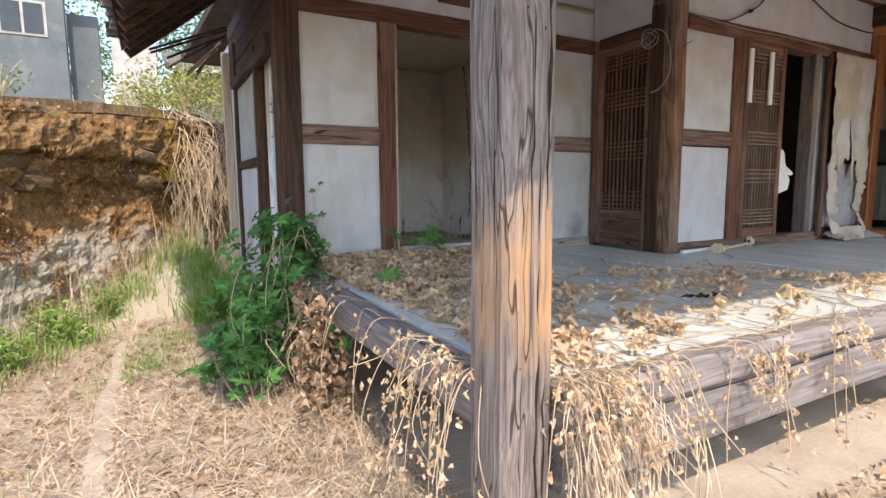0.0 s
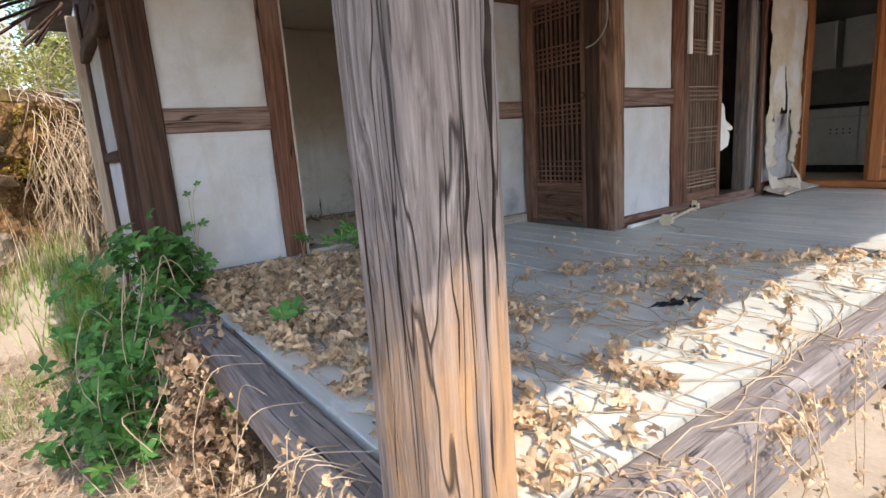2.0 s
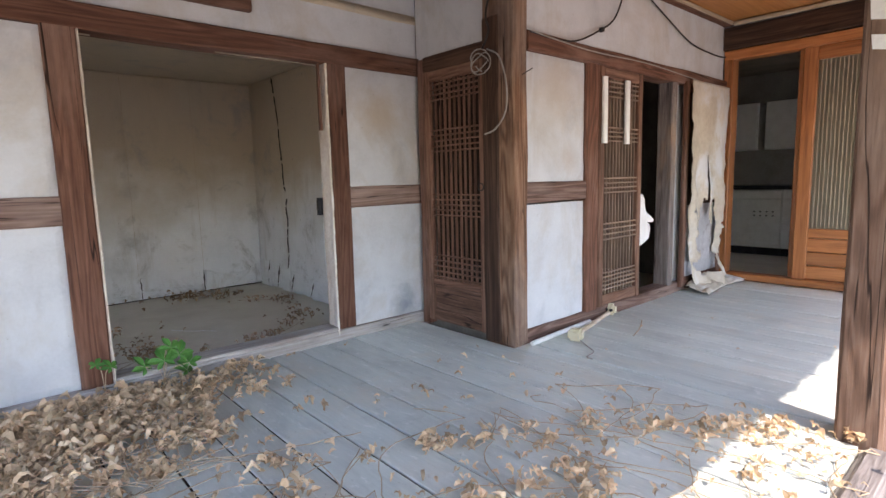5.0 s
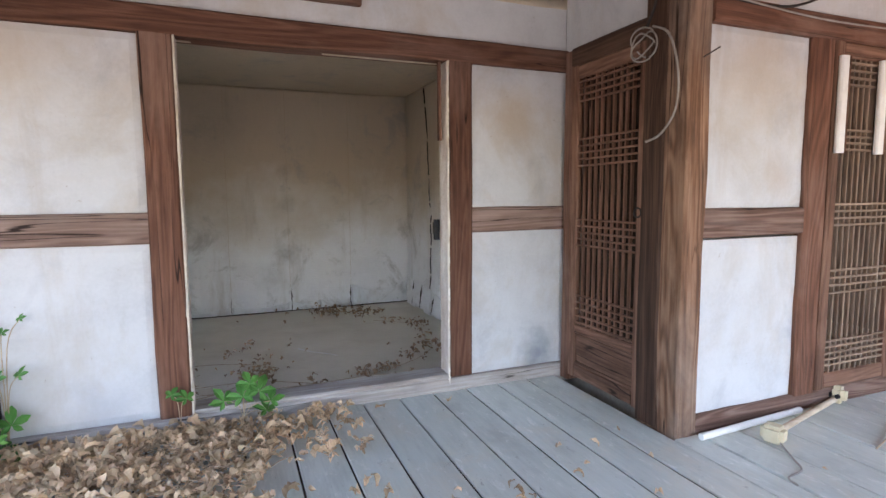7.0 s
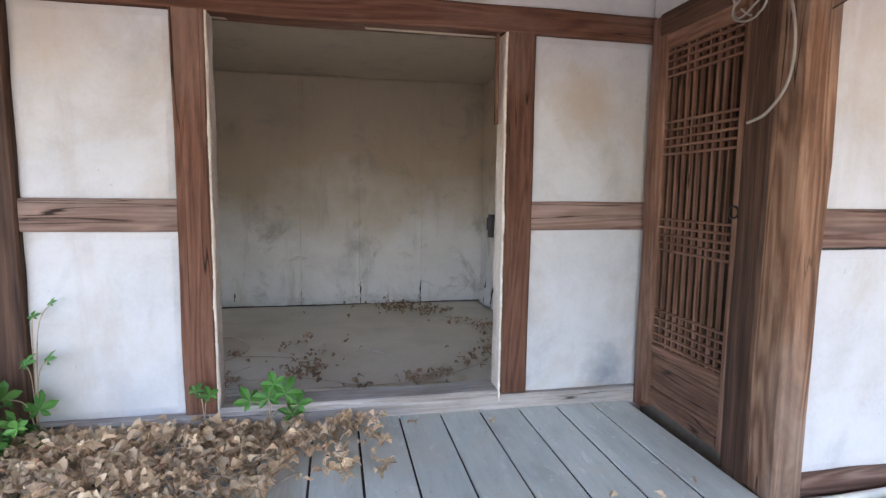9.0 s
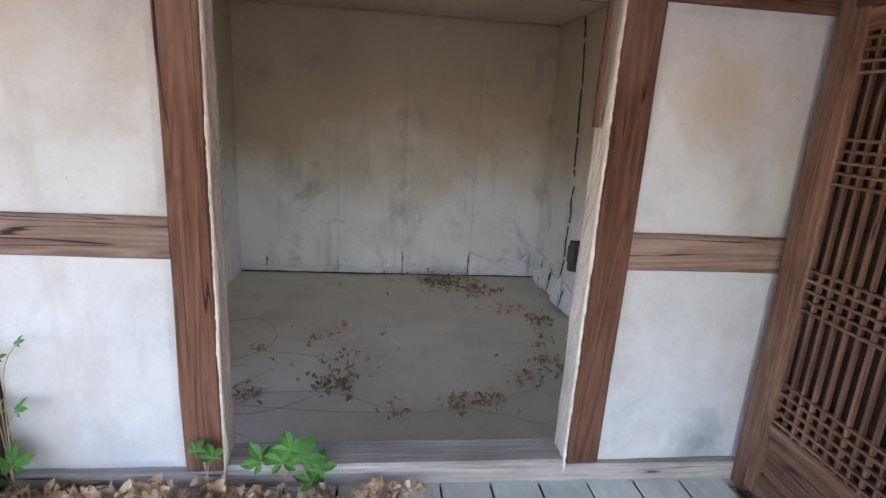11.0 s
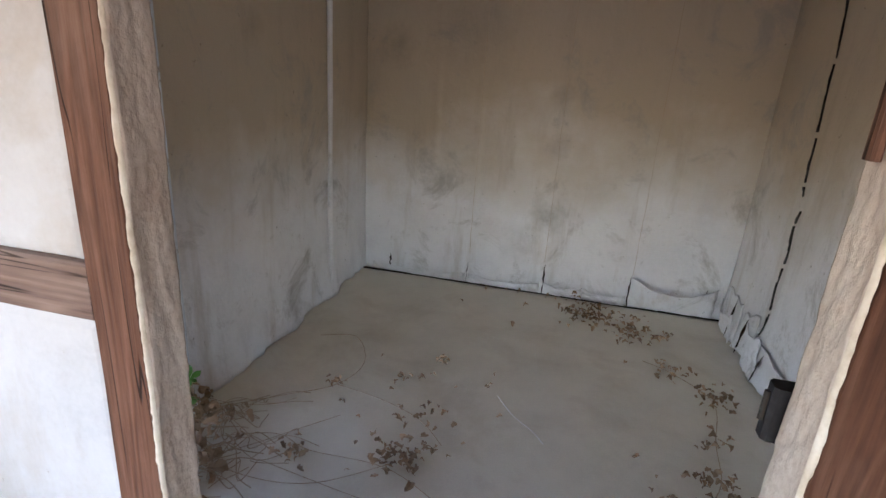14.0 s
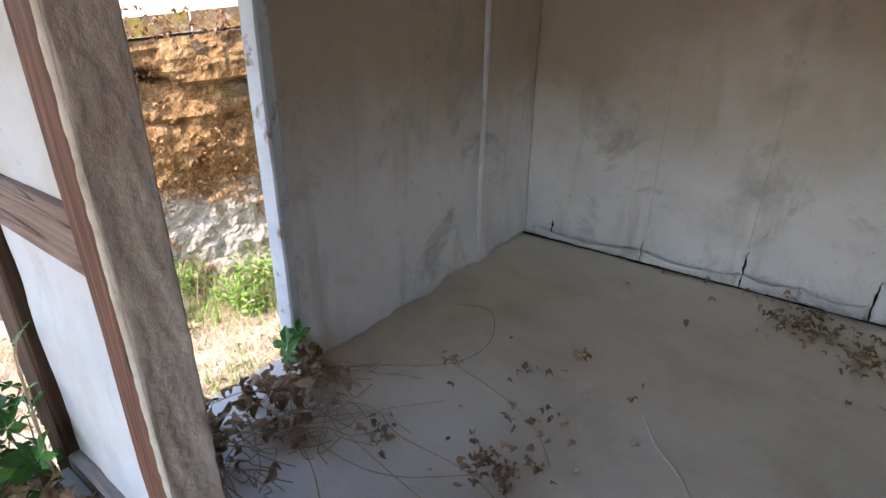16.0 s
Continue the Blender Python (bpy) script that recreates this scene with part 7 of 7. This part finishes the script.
for y0, wd, ht, sag, dp, sd in ((6.46, 0.26, 0.20, 0.06, 0.04, 1.7), (5.95, 0.22, 0.26, 0.03, 0.025, 6.2), (5.2, 0.34, 0.14, 0.04, 0.015, 7.1)):
    sagging_flap((RX1 - 0.02, y0, FLOOR + 0.004), (0, -1, 0), wd, ht, (-1, 0, 0), sag, dp, "torn wallpaper end at the foot of the cracked wall", sd)
paper_flap("wallpaper_flap", (RX1 - 0.02, 6.5, 0.85), (0, -0.32, 0), (0, -0.03, -0.26), (-0.035, 0, 0), "torn wallpaper hanging off the cracked wall", 5.0)
paper_flap("wallpaper_flap", (RX1 - 0.02, 6.12, 0.82), (0, -0.24, 0.08), (0, 0.02, -0.24), (-0.05, 0, 0), "torn wallpaper hanging off the cracked wall", 6.3)
paper_flap("wallpaper_flap", (RX1 - 0.02, 5.78, 0.78), (0, -0.38, 0), (0, 0, -0.19), (-0.04, 0, 0), "torn wallpaper hanging off the cracked wall", 7.7)
paper_flap("wallpaper_flap", (RX1 - 0.02, 5.38, 0.75), (0, -0.4, 0), (0, 0, -0.16), (-0.035, 0, 0), "torn wallpaper hanging off the cracked wall", 8.9)
# Dark strip and rods paint the shade inside gaps and tears of the paper.
gaps = thing("wall_foot_gaps", (2.3, 6.5, FLOOR), "dark strips painting shaded gaps and tears along the papered walls' foot", "gap", kind="structure")
bar("gap", RX0 + 0.02, RX1 - 0.02, RY1 - 0.062, RY1 - 0.05, FLOOR + 0.001, FLOOR + 0.010, NEARBLACK, gaps, wob=0.006, step=0.06)
for x, z0, z1, rr in ((2.375, 0.57, 0.80, 0.006), (2.965, 0.57, 0.80, 0.007), (1.82, 0.58, 0.74, 0.003), (3.46, 0.62, 0.78, 0.010), (1.22, 0.62, 0.72, 0.006)):
    tube("tear", [[(x + 0.012 * fbm(k * 0.5, x), RY1 - 0.045 - 0.02 * (1 - k / 9), z0 + (z1 - z0) * k / 9) for k in range(10)]], rr, NEARBLACK, gaps, resolution=1, taper=True)
for y, z0, z1, rr in ((6.26, 0.6, 0.86, 0.006), (6.02, 0.6, 0.84, 0.009), (5.70, 0.6, 0.78, 0.006), (5.3, 0.6, 0.74, 0.005)):
    tube("tear", [[(RX1 - 0.045 - 0.02 * (1 - k / 9), y - 0.03 * k / 9 + 0.012 * fbm(k * 0.5, y), z0 + (z1 - z0) * k / 9) for k in range(10)]], rr, NEARBLACK, gaps, resolution=1, taper=True)
for x in (1.82, 2.37, 2.98):
    tube("paper_seam", [[(x + 0.006 * fbm(k * 0.4, x), RY1 - 0.0105, 0.8 + 1.9 * k / 30) for k in range(31)]], 0.0009, STEM, gaps, resolution=1)
lt = thing("door_latch", (2.90, 3.85, 1.46), "small black iron latch on the inner door post", "latch")
bar("plate", 2.872, 2.925, 3.832, 3.872, 1.465, 1.575, BLACK, lt, wob=0)
tube("bolt", [[(2.868, 3.85, 1.50), (2.868, 3.85, 1.56)]], 0.006, DARKCABLE, lt)
seam = thing("trim", (RX0 + 0.02, 6.0, 1.6), "papered corner batten on the side wall", "trim", kind="structure")
bar("batten", RX0 + 0.006, RX0 + 0.035, 5.93, 5.96, FLOOR, 2.7, WALLPAPER, seam, wob=0.006)

places, lines = [], []


def floor_heap(n, cx, cy, sd, z=FLOOR, hi=0.05, lo=0.02, size=0.045):
    for _ in range(int(n * 1.6)):
        x, y = R.gauss(cx, sd), R.gauss(cy, sd)
        places.append((min(max(x, 1.02), 3.55), min(max(y, 3.95), 6.5), z + R.uniform(0.005, hi), R.uniform(lo, size), R.uniform(-.7, .7), R.uniform(-.7, .7), R.uniform(0, 6.28)))


for cx, cy, sd, n in ((2.72, 6.28, 0.09, 60), (2.95, 6.12, 0.10, 50), (3.1, 6.06, 0.05, 12), (1.95, 4.55, 0.06, 40), (1.55, 4.45, 0.04, 14), (1.96, 4.85, 0.04, 10), (1.51, 4.97, 0.03, 8), (1.8, 5.1, 0.03, 6), (1.95, 5.35, 0.03, 6), (3.31, 5.45, 0.05, 22), (3.2, 4.8, 0.06, 26), (3.15, 5.67, 0.06, 14), (3.22, 5.1, 0.04, 10), (2.58, 4.35, 0.05, 16), (2.75, 4.4, 0.06, 20), (3.0, 4.6, 0.06, 20), (2.25, 4.3, 0.04, 8), (1.9, 4.95, 0.2, 14), (2.4, 6.3, 0.2, 10)):
    floor_heap(n, cx, cy, sd)
for _ in range(190):
    x, y = 1.02 + abs(R.gauss(0, 0.16)), R.uniform(3.95, 4.62)
    places.append((x, y, FLOOR + R.uniform(0.005, 0.14), R.uniform(0.035, 0.08), R.uniform(-1, 1), R.uniform(-1, 1), R.uniform(0, 6.28)))
scatter("floor_leaves", DRY_PROTOS, places, BROWNDRY, None, "withered brown leaves on the room floor", "leaves")
z = FLOOR + 0.008
for pts in ([(1.05, 4.6), (1.3, 4.8), (1.5, 4.97), (1.55, 5.2), (1.4, 5.45), (1.2, 5.4)], [(1.1, 4.4), (1.4, 4.55), (1.6, 4.5), (1.95, 4.5), (2.3, 4.3)], [(1.44, 4.39), (2.06, 4.31), (2.58, 4.33), (3.0, 4.55), (3.2, 4.8), (3.25, 5.1), (3.31, 5.45), (3.15, 5.67), (3.0, 5.75)], [(1.5, 4.97), (1.75, 4.92), (1.96, 4.84), (2.1, 4.7)], [(2.58, 4.35), (2.8, 4.28), (3.0, 4.2)], [(1.1, 4.3), (1.3, 4.4), (1.5, 4.62), (1.62, 4.75)], [(1.0, 4.5), (1.2, 4.35), (1.45, 4.3), (1.7, 4.35), (1.95, 4.55)]):
    lines.append(smooth_line([(x, y, z + 0.012 * abs(fbm(x * 5, y * 5))) for x, y in pts], 7))
for _ in range(60):
    x, y = R.uniform(0.95, 1.3), R.uniform(3.95, 4.6)
    ex, ey = x + R.uniform(-.05, .4), y + R.uniform(-.3, .3)
    lines.append(smooth_line([(x, y, FLOOR + 0.02)] + [(x + (ex - x) * f + R.gauss(0, .035), max(3.92, y + (ey - y) * f + R.gauss(0, .035)), FLOOR + R.uniform(.01, .10) * (1.2 - f)) for f in (.25, .5, .75)] + [(ex, max(3.92, ey), FLOOR + 0.012)], 5))
tagged(tube("floor_stems", lines, 0.0022, STEM, None, resolution=1), "dry vine stems creeping over the room floor", "vine", kind="stuff")
tagged(tube("floor_scratch", [smooth_line([(2.27, 5.15, FLOOR + 0.002), (2.36, 5.02, FLOOR + 0.002), (2.46, 4.93, FLOOR + 0.002), (2.51, 4.86, FLOOR + 0.002)], 5)], 0.0025, WALLPAPER, None, resolution=1), "pale scratch line in the linoleum", "scratch", kind="structure")

# ---- deck boards ----
for ux0, ux1, uy1 in ((0.91, 3.56, FRONT_A - 0.04), (3.56, KITCHEN_X - 0.04, FRONT_B - 0.03)):
    part("joint_dirt", sheet((ux0, 1.3, DECK - 0.009), (ux1 - ux0, 0, 0), (0, uy1 - 1.3, 0), 2, 2, None, 0.0035, (0, 0, 1)), NEARBLACK, deck, "dark dirt packed in the joints")
edges = [0.905 + k * (3.565 - 0.905) / 14 for k in range(15)] + [3.70 + k * (KITCHEN_X - 0.03 - 3.70) / 15 for k in range(16)]
for k in range(len(edges) - 1):
    a, b = edges[k], edges[k + 1]
    mid = (a + b) / 2
    y1 = FRONT_A - 0.03 if mid < 3.6 else FRONT_B - 0.02
    dz = R.uniform(-0.003, 0.002)
    if abs(a - 3.565) < 0.01:
        bar("board", a + 0.005, b - 0.005, DECK_FRONT + 0.20, FRONT_B - 0.02, DECK - 0.04 + dz, DECK + dz, DECKWOOD, deck, axis="y", wob=0.0015, step=0.5, chamfer=0.0025)
    else:
        bar("board", a + 0.005, b - 0.005, DECK_FRONT + 0.132, y1, DECK - 0.04 + dz, DECK + dz, DECKWOOD, deck, axis="y", wob=0.0015, step=0.5, chamfer=0.0025)
